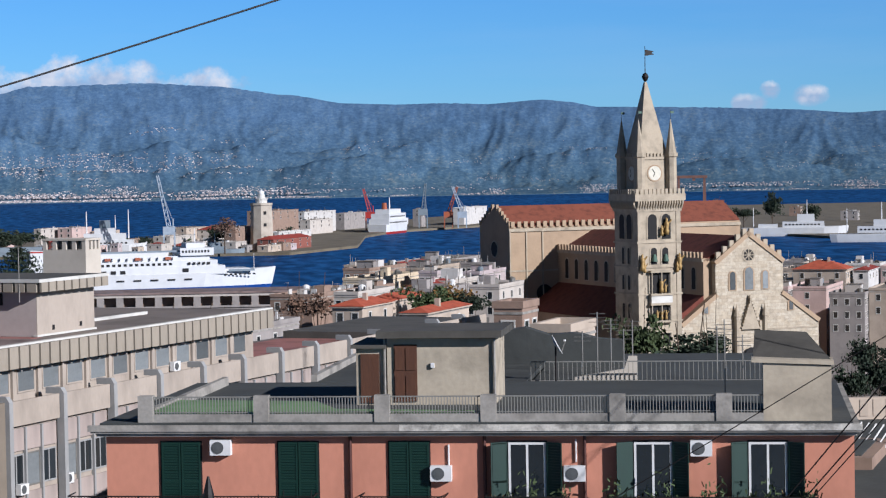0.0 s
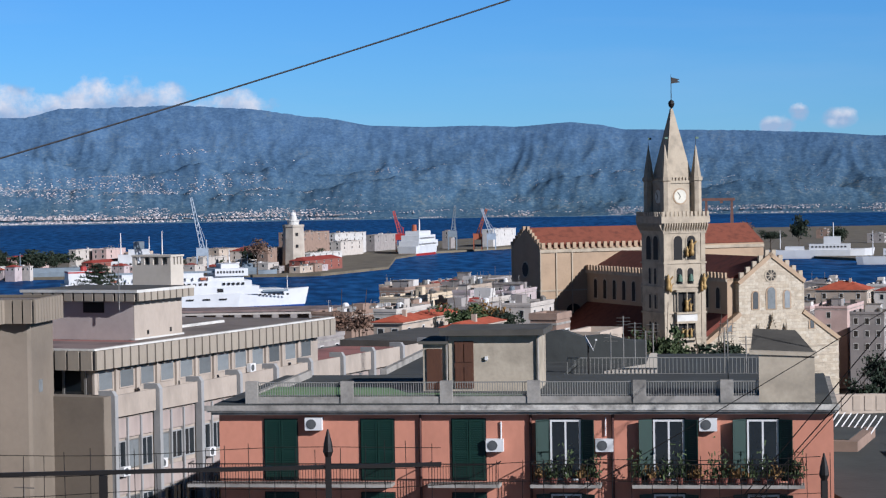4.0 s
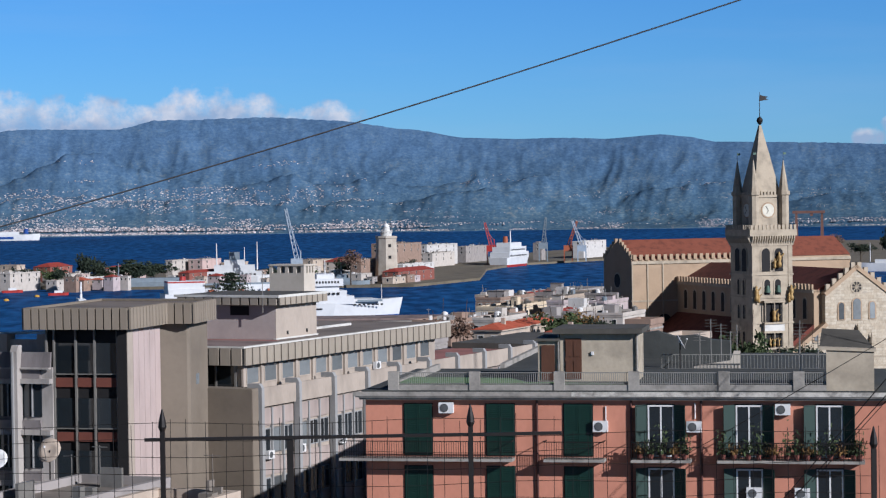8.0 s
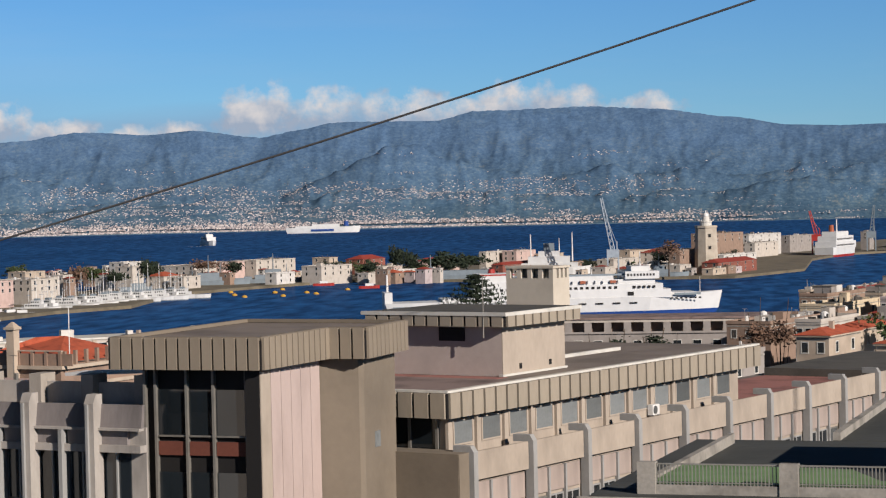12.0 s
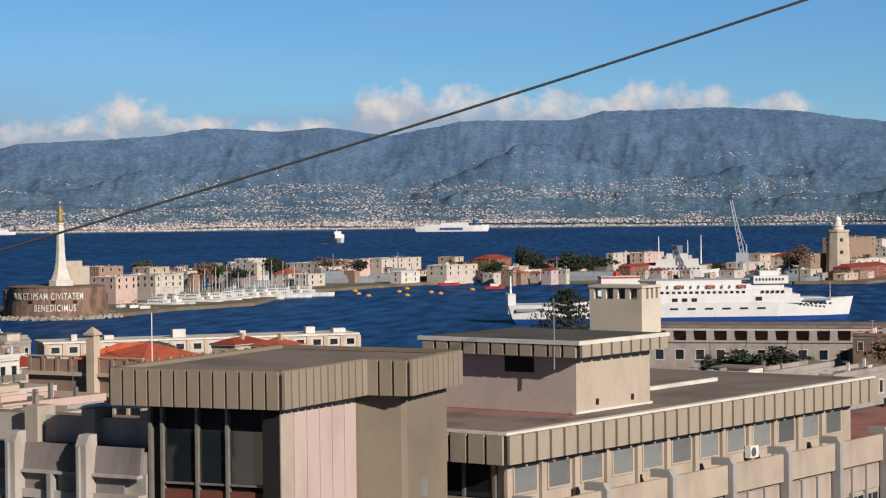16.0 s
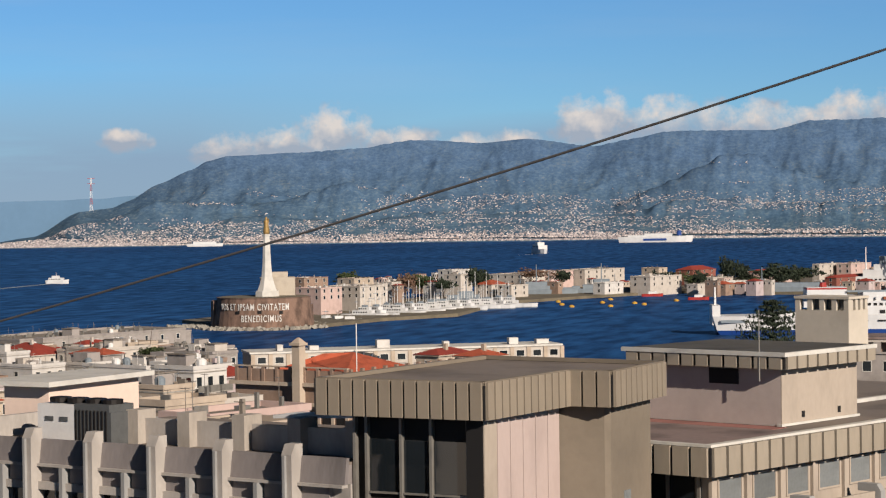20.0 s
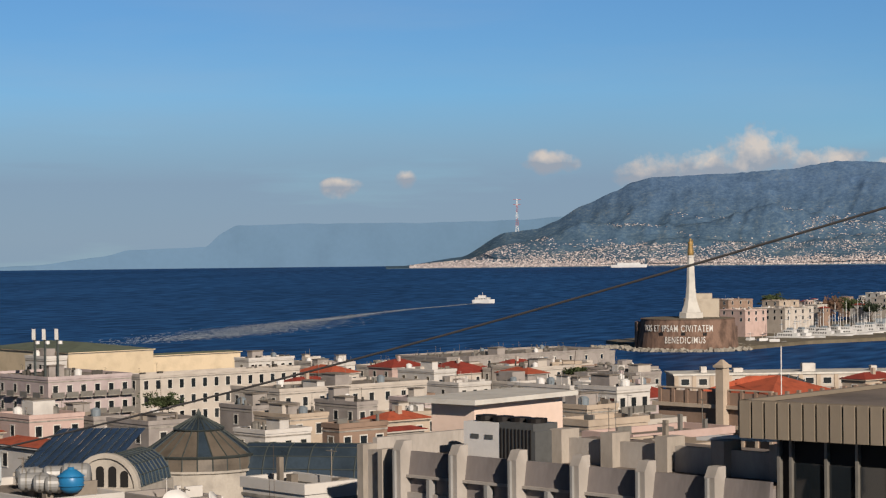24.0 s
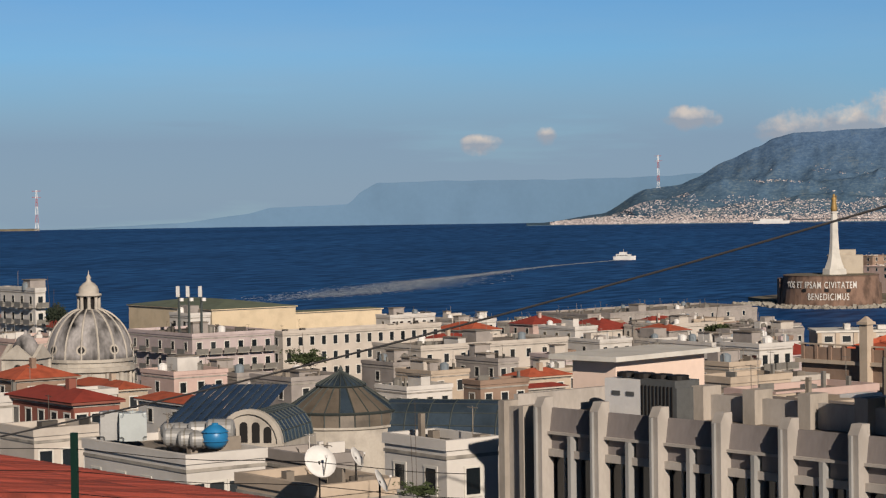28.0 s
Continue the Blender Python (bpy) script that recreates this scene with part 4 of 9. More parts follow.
nose = mesh_from("rib_nose", box(fresh(), -0.13, 0.0, -0.55, -0.42, -24, -0.3), M_STEELRIB)
mull = mesh_from("mullion", box(fresh(), -0.1, 0.1, -0.22, 0.4, -24, 0), M_STEELRIB)
rail_ = mesh_from("parapet_rail", box(fresh(), 0, 3.22, -0.08, 0.3, 0, 0.12), M_CONC)
beam = mesh_from("beam", box(fresh(), 0, 3.22, -0.02, 0.5, 0, 0.34), M_CONC)
par = mesh_from("parapet_panel", prism(fresh(), [(0.08, 0.0), (0.3, 0.0), (0.42, 1.05), (0.24, 1.05)], 0, 3.22, "x"), M_CONCSHADE)
lowp = mesh_from("recess_panel", box(fresh(), 0, 1.44, 0.2, 0.45, 0, 0.66), M_CONCSHADE)
gl = mesh_from("window_pane", box(fresh(), 0, 1.4, 0.42, 0.5, 0, 2.3), M_GLASS)
wf_ = mesh_from("window_frame", box(fresh(), 0, 0.08, 0.3, 0.5, 0, 2.3), M_STEELRIB)
for i in range(6):
    x = -15.3 + i * 3.62
    again("rib", rib, ribs, pose(x, 0, 56.55))
    again("rib_nose", nose, ribs, pose(x, 0, 56.55))
    short = Matrix.Diagonal((0.72 if i == 5 else 1.0, 1, 1, 1))
    again("parapet_panel", par, ribs, pose(x + 0.2, 0, 55.15) @ short)
    again("parapet_rail", rail_, ribs, pose(x + 0.2, 0, 55.03) @ short)
    if i < 5:
        again("mullion", mull, ribs, pose(x + 1.81, 0, 55.03))
    for f in range(4):
        z = 54.36 - 3.55 * f
        again("beam", beam, ribs, pose(x + 0.2, 0, z - 0.34) @ short)
        for dx in ((0.22, 1.95) if i < 5 else (0.22,)):
            again("recess_panel", lowp, ribs, pose(x + dx, 0, z + 0.005))
            again("window_pane", gl, ribs, pose(x + dx + 0.05, 0, z - 2.66))
            again("window_frame", wf_, ribs, pose(x + dx + 0.72, 0, z - 2.66))
part("left_pier", box(fresh(), -18.3, -17.9, -0.1, 0.8, 32, 56.35), M_FIN, ribs)
part("left_panel", box(fresh(), -17.9, -16.9, 0.2, 0.6, 32, 56.1), M_CONC, ribs)
part("left_pier", box(fresh(), -16.9, -16.6, -0.1, 0.8, 32, 56.2), M_FIN, ribs)
# roof upstands behind the front
part("back_parapet", box(fresh(), -11.0, 6, 5.2, 5.5, 55.62, 56.75), M_CONC, ribs)
part("left_parapet", box(fresh(), -18.2, -17.9, 0.8, 12, 55.62, 56.6), M_CONC, ribs)
for x in (-10.2, -7.15, -4.0, -0.9, 2.2):
    part("upstand", box(fresh(), x - 0.35, x + 0.35, 4.7, 5.9, 55.62, 57.15), M_FIN, ribs)
part("white_roof_strip", prism(fresh(), [(-3.5, 56.9), (3.5, 57.2), (3.5, 57.35), (-3.5, 57.05)], 6.5, 8, "y"), M_WHITE, ribs)

rh = thing("lift_house", pose(-32.0, 87.32, 0, 0, 0, -14), "pale pink lift house with a flat overhanging white slab", "building")
part("wall", box(fresh(), -22.2, -19.4, 12.0, 19.4, 54.5, 57.5), mat("pink_cream_render", rgb(255, 228, 210), 0.9, 0.06, 2.0, 0.1, stain=0.12), rh, "pink cream render")
part("slab", box(fresh(), -23.2, -18.8, 11.3, 20.0, 57.5, 57.75), M_WHITEEDGE, rh, "chipped white slab")

chiller = thing("chiller", RIB, "white rooftop chiller unit with dark condenser grilles", "air conditioner")
bm = box(fresh(), -15.0, -12.7, 3.6, 5.2, 55.62, 57.35)
bmesh.ops.bevel(bm, geom=list(bm.edges), offset=0.04, segments=1)
part("casing", bm, M_WHITE, chiller)
part("condenser", box(fresh(), -12.7, -10.55, 3.6, 5.2, 55.75, 57.42), M_ACGRILL, chiller, "dark finned condenser")
for i in range(9):
    part("fin_strip", box(fresh(), -12.6 + i * 0.23, -12.55 + i * 0.23, 3.55, 3.6, 55.8, 57.15), M_IRON, chiller)
for x in (-14.5, -13.6):
    part("control_panel", box(fresh(), x, x + 0.5, 3.56, 3.6, 56.6, 56.8), M_ACGRILL, chiller)
for x in (-14.3, -13.2, -12.1, -11.1):
    part("fan", lathe(fresh(), [(0.5, 57.4), (0.5, 57.62), (0.1, 57.66)], 14, x, 4.4), M_IRON, chiller)
part("end_panel", box(fresh(), -10.55, -10.45, 3.6, 5.2, 55.62, 57.1), M_ACGRILL, chiller)

# the overhead cable and its far poles
cable = thing("power_cable", pose(0, 85, 0), "dark twisted power cable slung across the view", "cable")


def cable_at(x):
    return (x, -0.2 * x, 73.38 + 0.2905 * x + 0.000539 * x * x)


crv = bpy.data.curves.new("strand", "CURVE")
crv.dimensions, crv.bevel_depth, crv.bevel_resolution = "3D", 0.052, 2
spl = crv.splines.new("POLY")
spl.points.add(40)
for i in range(41):
    spl.points[i].co = (*cable_at(-130 + 5 * i), 1)
tmp = new("strand", crv)
me = bpy.data.meshes.new_from_object(tmp.evaluated_get(bpy.context.evaluated_depsgraph_get()))
bpy.data.objects.remove(tmp)
me.materials.clear()
me.materials.append(M_CABLE)
strand = new("strand", me)
strand.parent = cable
for x in (-130, 70):
    px_, py_, pz_ = cable_at(x)
    part("pole", lathe(fresh(), [(0.3, 25), (0.16, pz_ + 0.3)], 10, px_, py_), M_CONC, cable)

# the iron fence on the terrace below
fence = thing("iron_fence", pose(0, 30, 0), "dark iron fence with spear-topped posts and wire mesh", "fence")
bm = fresh()
for a, b in ((-14.7, 4.0),):
    box(bm, a, b, -0.07, 0.07, 55.76, 55.91)
part("rail", bm, M_IRON, fence)
for x in (-27.5, -13.9, -0.1, 18.1):
    top = 57.2 if x < 10 else 55.9
    part("spear_post", box(fresh(), x - 0.11, x + 0.11, -0.11, 0.11, 35, top - 1.0), M_IRON, fence)
    part("spear_tip", lathe(fresh(), [(0.11, top - 1.0), (0.19, top - 0.8), (0.15, top - 0.5), (0.03, top)], 8, x, 0), M_IRON, fence)
part("stay", box(fresh(), -8.35, -8.05, -0.1, 0.1, 35, 55.72), M_IRON, fence)
bm = fresh()
for i in range(60):
    x = -30 + i * 0.82
    rod(bm, (x, 0.12, 50), (x + 0.1 * math.sin(i * 1.7), 0.12, 55.9 if x > 4 else 56.6 + 0.15 * math.sin(i)), 0.013, 4)
for k in range(9):
    z = 56.5 - k * 0.72
    for i in range(24):
        if z > 55.8 and -30 + i * 2 > 3:
            continue
        rod(bm, (-30 + i * 2, 0.12, z + 0.08 * math.sin(i + k)), (-28 + i * 2, 0.12, z + 0.08 * math.sin(i + 1 + k)), 0.013, 4)
part("wire_mesh", bm, M_IRON, fence, "thin sagging wire mesh")


# ---- the cathedral and its bell tower ----
M_TUFF = mat("pale_limestone", rgb(196, 181, 157), 0.9, 0.16, 1.6, 0.3, stain=0.4, each=0.04)
M_CHURCHWALL = mat("ochre_church_plaster", rgb(190, 164, 134), 0.9, 0.08, 3.0, 0.15, stain=0.2)
M_TILE = mat("old_red_tile", rgb(150, 84, 62), 0.9, 0.3, 1.2, 0.5, stain=0.45, each=0.12)
M_TILEDARK = mat("brown_red_tile", rgb(120, 62, 48), 0.9, 0.3, 1.2, 0.5, stain=0.45)
M_GOLD = mat("gilded_bronze", rgb(186, 152, 92), 0.55, 0.35, 0.8, 0.4, metal=0.25, stain=0.5)


def stone_mat(name, cols, w, h, mortar):
    """Coursed cut stone, its blocks in several tones, laid in the x, z plane."""
    m = bpy.data.materials.new(name)
    m.use_nodes = True
    nt = m.node_tree
    p = nt.nodes["Principled BSDF"]
    p.inputs["Roughness"].default_value = 0.92
    tc = nt.nodes.new("ShaderNodeTexCoord")
    sw = nt.nodes.new("ShaderNodeMapping")
    sw.inputs["Rotation"].default_value = (radians(-90), 0, 0)
    nt.links.new(tc.outputs["Object"], sw.inputs["Vector"])
    br = nt.nodes.new("ShaderNodeTexBrick")
    br.inputs["Scale"].default_value = 1.0
    br.inputs["Brick Width"].default_value, br.inputs["Row Height"].default_value = w, h
    br.inputs["Mortar Size"].default_value, br.inputs["Bias"].default_value = 0.035, -0.1
    br.inputs["Color1"].default_value, br.inputs["Color2"].default_value = (*[c * 0.63 for c in rgb(*cols[0])], 1), (*[c * 0.63 for c in rgb(*cols[1])], 1)
    br.inputs["Mortar"].default_value = (*[c * 0.63 for c in rgb(*mortar)], 1)
    nt.links.new(sw.outputs[0], br.inputs["Vector"])
    nz = nt.nodes.new("ShaderNodeTexNoise")
    nz.inputs["Scale"].default_value, nz.inputs["Detail"].default_value, nz.inputs["Roughness"].default_value = 0.9, 8.0, 0.7
    nt.links.new(tc.outputs["Object"], nz.inputs["Vector"])
    rg = nt.nodes.new("ShaderNodeMapRange")
    rg.inputs["From Min"].default_value, rg.inputs["From Max"].default_value = 0.3, 0.7
    rg.inputs["To Min"].default_value, rg.inputs["To Max"].default_value = 0.7, 1.2
    nt.links.new(nz.outputs["Fac"], rg.inputs["Value"])
    sc = nt.nodes.new("ShaderNodeVectorMath")
    sc.operation = "SCALE"
    nt.links.new(br.outputs["Color"], sc.inputs[0])
    nt.links.new(rg.outputs[0], sc.inputs["Scale"])
    nt.links.new(sc.outputs[0], p.inputs["Base Color"])
    bp = nt.nodes.new("ShaderNodeBump")
    bp.inputs["Strength"].default_value, bp.inputs["Distance"].default_value = 0.5, 0.08
    nt.links.new(br.outputs["Fac"], bp.inputs["Height"])
    bp.invert = True
    nt.links.new(bp.outputs[0], p.inputs["Normal"])
    return m


M_FACADE = stone_mat("cut_stone_front", ((214, 201, 178), (198, 182, 156)), 1.5, 0.75, (186, 170, 146))
M_DIAL = mat("clock_dial", rgb(232, 226, 206), 0.6, 0.05, 1.0, 0.05)
M_BRONZE = mat("green_bronze", rgb(86, 112, 96), 0.6, 0.2, 0.6, 0.2, metal=0.3)

CHURCH = pose(82.25, 456.37, 0, 0, 0, 18.82)


def crenels(parent, a, b, z, w, h, t, material=None, gap=1.0):
    """A row of battlements from a to b (x, y, z offsets), each its own block on one mesh."""
    a, b = Vector(a), Vector(b)
    n = max(1, int((b - a).length / (w * (1 + gap))))
    key = ("crenel", w, h, t)
    if key not in MESHES:
        MESHES[key] = mesh_from("merlon", box(fresh(), -w / 2, w / 2, -t / 2, t / 2, 0, h), material or M_TUFF)
    ang = math.degrees(math.atan2(b.y - a.y, b.x - a.x))
    for i in range(n):
        p = a + (b - a) * ((i + 0.5) / n)
        again("merlon", MESHES[key], parent, pose(p.x, p.y, p.z + z, 0, 0, ang))


def arch(bm, w, h, x, z, y, depth=0.3, n=8):
    """A round-headed panel in the x, z plane, standing y..y+depth."""
    pts = [(x - w / 2, z), (x + w / 2, z)]
    for i in range(n + 1):
        a = math.pi * i / n
        pts.append((x + w / 2 * math.cos(a), z + h - w / 2 + w / 2 * math.sin(a)))
    prism(bm, pts, y, y + depth, "y")
    return bm


tower = thing("bell_tower", CHURCH, "square limestone bell tower with clock, gilded figures and stone spire", "bell tower")
part("shaft", box(fresh(), 0, 10.6, 0, 10.6, 8, 54.4), M_TUFF, tower, "pale limestone shaft")
for z in (23.5, 30.2, 36.1, 42.0, 47.4, 54.3):
    part("string_course", box(fresh(), -0.25, 10.85, -0.25, 10.85, z, z + 0.35), M_TUFF, tower)
for x in (0.0, 9.5):
    part("corner_pilaster", box(fresh(), x, x + 1.1, -0.15, 0.0, 8, 54.3), M_TUFF, tower)
part("gallery", box(fresh(), -0.9, 11.5, -0.9, 11.5, 56.6, 58.1), M_TUFF, tower)
part("gallery_core", box(fresh(), -0.3, 10.9, -0.3, 10.9, 54.65, 56.6), M_TUFF, tower)
corb = mesh_from("corbel", prism(fresh(), [(0, 0), (-0.75, 1.3), (-0.75, 1.9), (0, 1.9)], -0.14, 0.14, "x"), M_TUFF)
for i in range(18):
    again("corbel", corb, tower, pose(-0.1 + i * 0.64, -0.3, 54.7))
    again("corbel", corb, tower, pose(-0.3, -0.1 + i * 0.64, 54.7, 0, 0, -90))
crenels(tower, (-0.9, -0.75, 0), (11.5, -0.75, 0), 58.1, 0.62, 1.1, 0.3, gap=0.6)
crenels(tower, (-0.75, -0.9, 0), (-0.75, 11.5, 0), 58.1, 0.62, 1.1, 0.3, gap=0.6)
part("clock_storey", box(fresh(), 1.7, 8.9, 1.7, 8.9, 58.1, 66.6), M_TUFF, tower)
part("storey_cornice", box(fresh(), 1.4, 9.2, 1.4, 9.2, 65.6, 66.2), M_TUFF, tower)
crenels(tower, (1.4, 1.5, 0), (9.2, 1.5, 0), 66.2, 0.5, 0.8, 0.25, gap=0.6)
crenels(tower, (1.5, 1.4, 0), (1.5, 9.2, 0), 66.2, 0.5, 0.8, 0.25, gap=0.6)
part("spire", lathe(fresh(), [(4.9, 66.2), (0.35, 82.6)], 4, 5.3, 5.3, math.pi / 4), M_TUFF, tower, "stone spire")
part("spire_ball", lathe(fresh(), [(0.1, 82.6), (0.55, 83.1), (0.75, 83.7), (0.55, 84.3), (0.1, 84.6)], 12, 5.3, 5.3), M_IRON, tower)
part("spire_mast", lathe(fresh(), [(0.12, 84.5), (0.06, 90.4)], 6, 5.3, 5.3), M_IRON, tower)
part("weather_vane", prism(fresh(), [(5.4, 88.3), (7.6, 88.6), (6.9, 89.0), (7.6, 89.3), (5.4, 89.7)], 5.26, 5.34, "y"), M_IRON, tower)
for cx, cy in ((1.35, 1.35), (9.25, 1.35), (1.35, 9.25), (9.25, 9.25)):
    tur = new("corner_turret")
    tur.parent = tower
    part("turret_body", lathe(fresh(), [(1.25, 58.1), (1.25, 66.0), (1.55, 66.2), (1.55, 67.0), (1.3, 67.0)], 8, cx, cy), M_TUFF, tur)
    part("turret_spire", lathe(fresh(), [(1.25, 67.0), (0.08, 74.3)], 8, cx, cy), M_TUFF, tur)
    part("turret_vane", lathe(fresh(), [(0.05, 74.2), (0.04, 76.3)], 5, cx, cy), M_IRON, tur)
    part("turret_flag", box(fresh(), cx, cx + 0.8, cy - 0.03, cy + 0.03, 75.6, 76.1), M_BRONZE, tur)
for face in (0, 1):
    mm = Matrix() if face == 0 else pose(0, 10.6, 0, 0, 0, -90)
    m = mm @ Matrix.Translation((5.3, 1.66, 62.6)) @ Matrix.Rotation(radians(90), 4, "X")
    part("clock_dial", lathe(fresh(), [(1.55, 0), (1.55, 0.12)], 28, m=m), M_DIAL, tower, "pale round clock dial")
    part("dial_ring", lathe(fresh(), [(1.85, -0.05), (1.85, 0.08)], 28, m=m), M_CHURCHWALL, tower)
    for a, l in ((35, 1.2), (150, 0.85)):
        part("clock_hand", box(fresh(), -0.07, 0.07, 0, l, 0.13, 0.17, m @ Matrix.Rotation(radians(a), 4, "Z")), M_IRON, tower)
    # belfry arches in pairs and smaller lights below, each in a raised surround
    def opening(w, h, x, z, name="arch_opening"):
        o = part("arch_surround", arch(fresh(), w + 0.7, h + 0.35, x, z, -0.12, 0.14), M_TUFF, tower)
        o.matrix_basis = mm
        # near-black panel set on the wall paints the opening's shade
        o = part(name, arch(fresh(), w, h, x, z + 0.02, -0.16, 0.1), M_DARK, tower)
        o.matrix_basis = mm
    for x in (3.6, 7.0):
        opening(2.2, 5.4, x, 48.3)
    for x in ((3.9, 6.7) if face == 0 else (4.0, 6.6)):
        opening(1.5 if face == 0 else 0.9, 3.6, x, 42.8)
        if face:
            opening(0.9, 3.2, x, 37.2)
            opening(1.0, 3.2, x, 31.0)
# gilded groups and their stages
def figure_mesh():
    bm = fresh()
    lathe(bm, [(0.5, 0), (0.62, 0.9), (0.42, 1.5), (0.62, 2.3), (0.5, 2.9), (0.22, 3.1), (0.34, 3.5), (0.1, 3.9)], 9, smooth=True)
    rod(bm, (0.3, -0.2, 2.5), (1.1, -0.3, 3.4), 0.2)
    return mesh_from("gilded_figure", bm, M_GOLD)
fig = figure_mesh()
for x, z, k in ((6.8, 49.2, 0.95), (5.6, 49.0, 0.6), (0.7, 41.4, 0.95), (9.9, 41.4, 0.95), (1.3, 41.0, 0.6), (9.3, 41.0, 0.6), (5.3, 36.6, 0.85), (6.3, 36.6, 0.5), (4.2, 30.7, 0.55), (5.3, 30.7, 0.6), (6.4, 30.7, 0.55), (4.6, 25.4, 0.4)):
    o = again("gilded_figure", fig, tower, pose(x, -0.75, z) @ Matrix.Scale(k, 4))
for z, h in ((36.4, 4.6), (30.5, 3.4), (25.0, 2.8)):
    # shade of the stage painted as a near-black sheet on the shaft
    part("stage_recess", box(fresh(), 2.9, 7.7, -0.14, 0.0, z, z + h), M_DARK, tower)
    part("stage_floor", box(fresh(), 2.5, 8.1, -1.3, 0.0, z - 0.4, z), M_TUFF, tower)
    for x in (2.9, 5.3, 7.5):
        part("stage_column", lathe(fresh(), [(0.16, z), (0.16, z + h)], 8, x, -0.9), M_TUFF, tower)
    part("stage_lintel", box(fresh(), 2.5, 8.1, -1.2, 0.0, z + h, z + h + 0.5), M_TUFF, tower)
part("stage_panel", box(fresh(), 2.7, 7.9, -1.0, 0.0, 34.2, 36.0), M_WHITEEDGE, tower)
for x in (3.9, 6.7):
    part("bell", lathe(fresh(), [(0.75, 43.4), (0.55, 44.3), (0.3, 45.0)], 12, x, -0.3), M_BRONZE, tower, "green bronze bell")

church = thing("cathedral", CHURCH, "ochre cathedral with battlements, red tile roofs and stone front", "church")
# front: one gabled wall with lower shoulders
front = [(17.4, 5), (53.4, 5), (53.4, 28.2), (44.0, 34.7), (44.0, 42.2), (34.9, 48.6), (26.2, 42.2), (26.2, 34.7), (17.4, 28.4)]
part("front_wall", prism(fresh(), front, 12, 13.6, "y"), M_FACADE, church, "cut stone front")
for a, b in (((26.2, 42.2), (34.9, 48.6)), ((34.9, 48.6), (44.0, 42.2)), ((17.4, 28.4), (26.2, 34.7)), ((44.0, 34.7), (53.4, 28.2))):
    d = Vector((b[0] - a[0], 0, b[1] - a[1]))
    m = Matrix.Translation((a[0], 12, a[1])) @ Matrix.Rotation(-math.atan2(d.z, d.x), 4, "Y")
    part("raking_cornice", box(fresh(), -0.3, d.length + 0.3, -0.35, 1.7, -0.7, 0.3, m), M_CHURCHWALL, church)
    if a[1] > 40 or b[1] > 45:
        key = mesh_from("merlon", box(fresh(), -0.55, 0.55, -0.2, 0.5, -0.4, 1.25), M_TUFF)
        for i in range(5):
            k = (i + 0.5) / 5
            again("merlon", key, church, pose(a[0] + d.x * k, 12.2, a[1] + d.z * k + 0.3))
ros = Matrix.Translation((34.9, 11.95, 43.5)) @ Matrix.Rotation(radians(90), 4, "X")
part("rose_window", lathe(fresh(), [(1.3, 0), (1.3, 0.1)], 20, m=ros), M_DARK, church)
part("rose_ring", lathe(fresh(), [(1.7, -0.05), (1.7, 0.06)], 20, m=ros), M_TUFF, church)
for k in range(8):
    part("rose_spoke", box(fresh(), -0.1, 0.1, 0, 1.3, 0.1, 0.16, ros @ Matrix.Rotation(k * math.pi / 4, 4, "Z")), M_TUFF, church)
for x, w, h, z in ((30.6, 1.4, 4.1, 35.7), (34.9, 2.1, 5.1, 35.6), (39.2, 1.4, 4.1, 35.7), (23.6, 1.0, 2.2, 30.6), (46.0, 1.0, 2.2, 30.6)):
    part("window_surround", arch(fresh(), w + 0.8, h + 0.4, x, z - 0.2, 11.85, 0.2), M_CHURCHWALL, church)
    part("window", arch(fresh(), w, h, x, z, 11.78, 0.12), M_GLASSPALE, church)
# portal canopy with pinnacles
part("portal_gable", prism(fresh(), [(32.5, 26.6), (37.3, 26.6), (34.9, 33.3)], 11.2, 12, "y"), M_TUFF, church)
# flat near-black arch paints the portal's inner shade
part("portal_recess", arch(fresh(), 3.0, 8, 34.9, 14.5, 11.1, 0.1), M_DARK, church)
for x in (31.2, 38.6):
    part("pinnacle", lathe(fresh(), [(0.6, 15), (0.6, 29.4), (0.75, 29.7), (0.06, 32.4)], 6, x, 11.3), M_TUFF, church)
part("portal_finial", lathe(fresh(), [(0.4, 33.0), (0.5, 33.7), (0.1, 34.6)], 6, 34.9, 11.4), M_TUFF, church)
for k in range(9):
    for sx in (-1, 1):
        part("gable_crocket", box(fresh(), 34.9 + sx * (0.25 + 0.28 * k) - 0.14, 34.9 + sx * (0.25 + 0.28 * k) + 0.14, 11.0, 11.3, 32.72 - 0.72 * k, 33.02 - 0.72 * k), M_TUFF, church)
for x in (32.0, 37.8):
    part("portal_statue_niche", box(fresh(), x - 0.4, x + 0.4, 11.4, 12.0, 24.0, 28.5), M_TUFF, church)
for x0, x1 in ((18, 30.5), (39.3, 53)):
    part("arcade_band", box(fresh(), x0, x1, 11.85, 12.0, 26.2, 26.6), M_TUFF, church)
for k in range(7):
    part("stone_band", box(fresh(), 17.3, 53.5, 11.93, 12.0, 12 + k * 2.0, 12.4 + k * 2.0), M_TUFF, church)
# nave, aisle, transept
TY, TX, TD = 88.0, 10.3, 18.0
part("nave_wall", box(fresh(), 24.0, 44.5, 13.6, TY, 5, 43.0), M_CHURCHWALL, church)
part("nave_roof", prism(fresh(), [(23.8, 42.4), (44.7, 42.4), (34.3, 47.9)], 13.6, TY + 2, "y"), M_TILEDARK, church, "red brown tiles")
crenels(church, (24.0, 13.8, 0), (24.0, TY, 0), 43.0, 0.95, 1.35, 0.5, M_CHURCHWALL, 0.75)
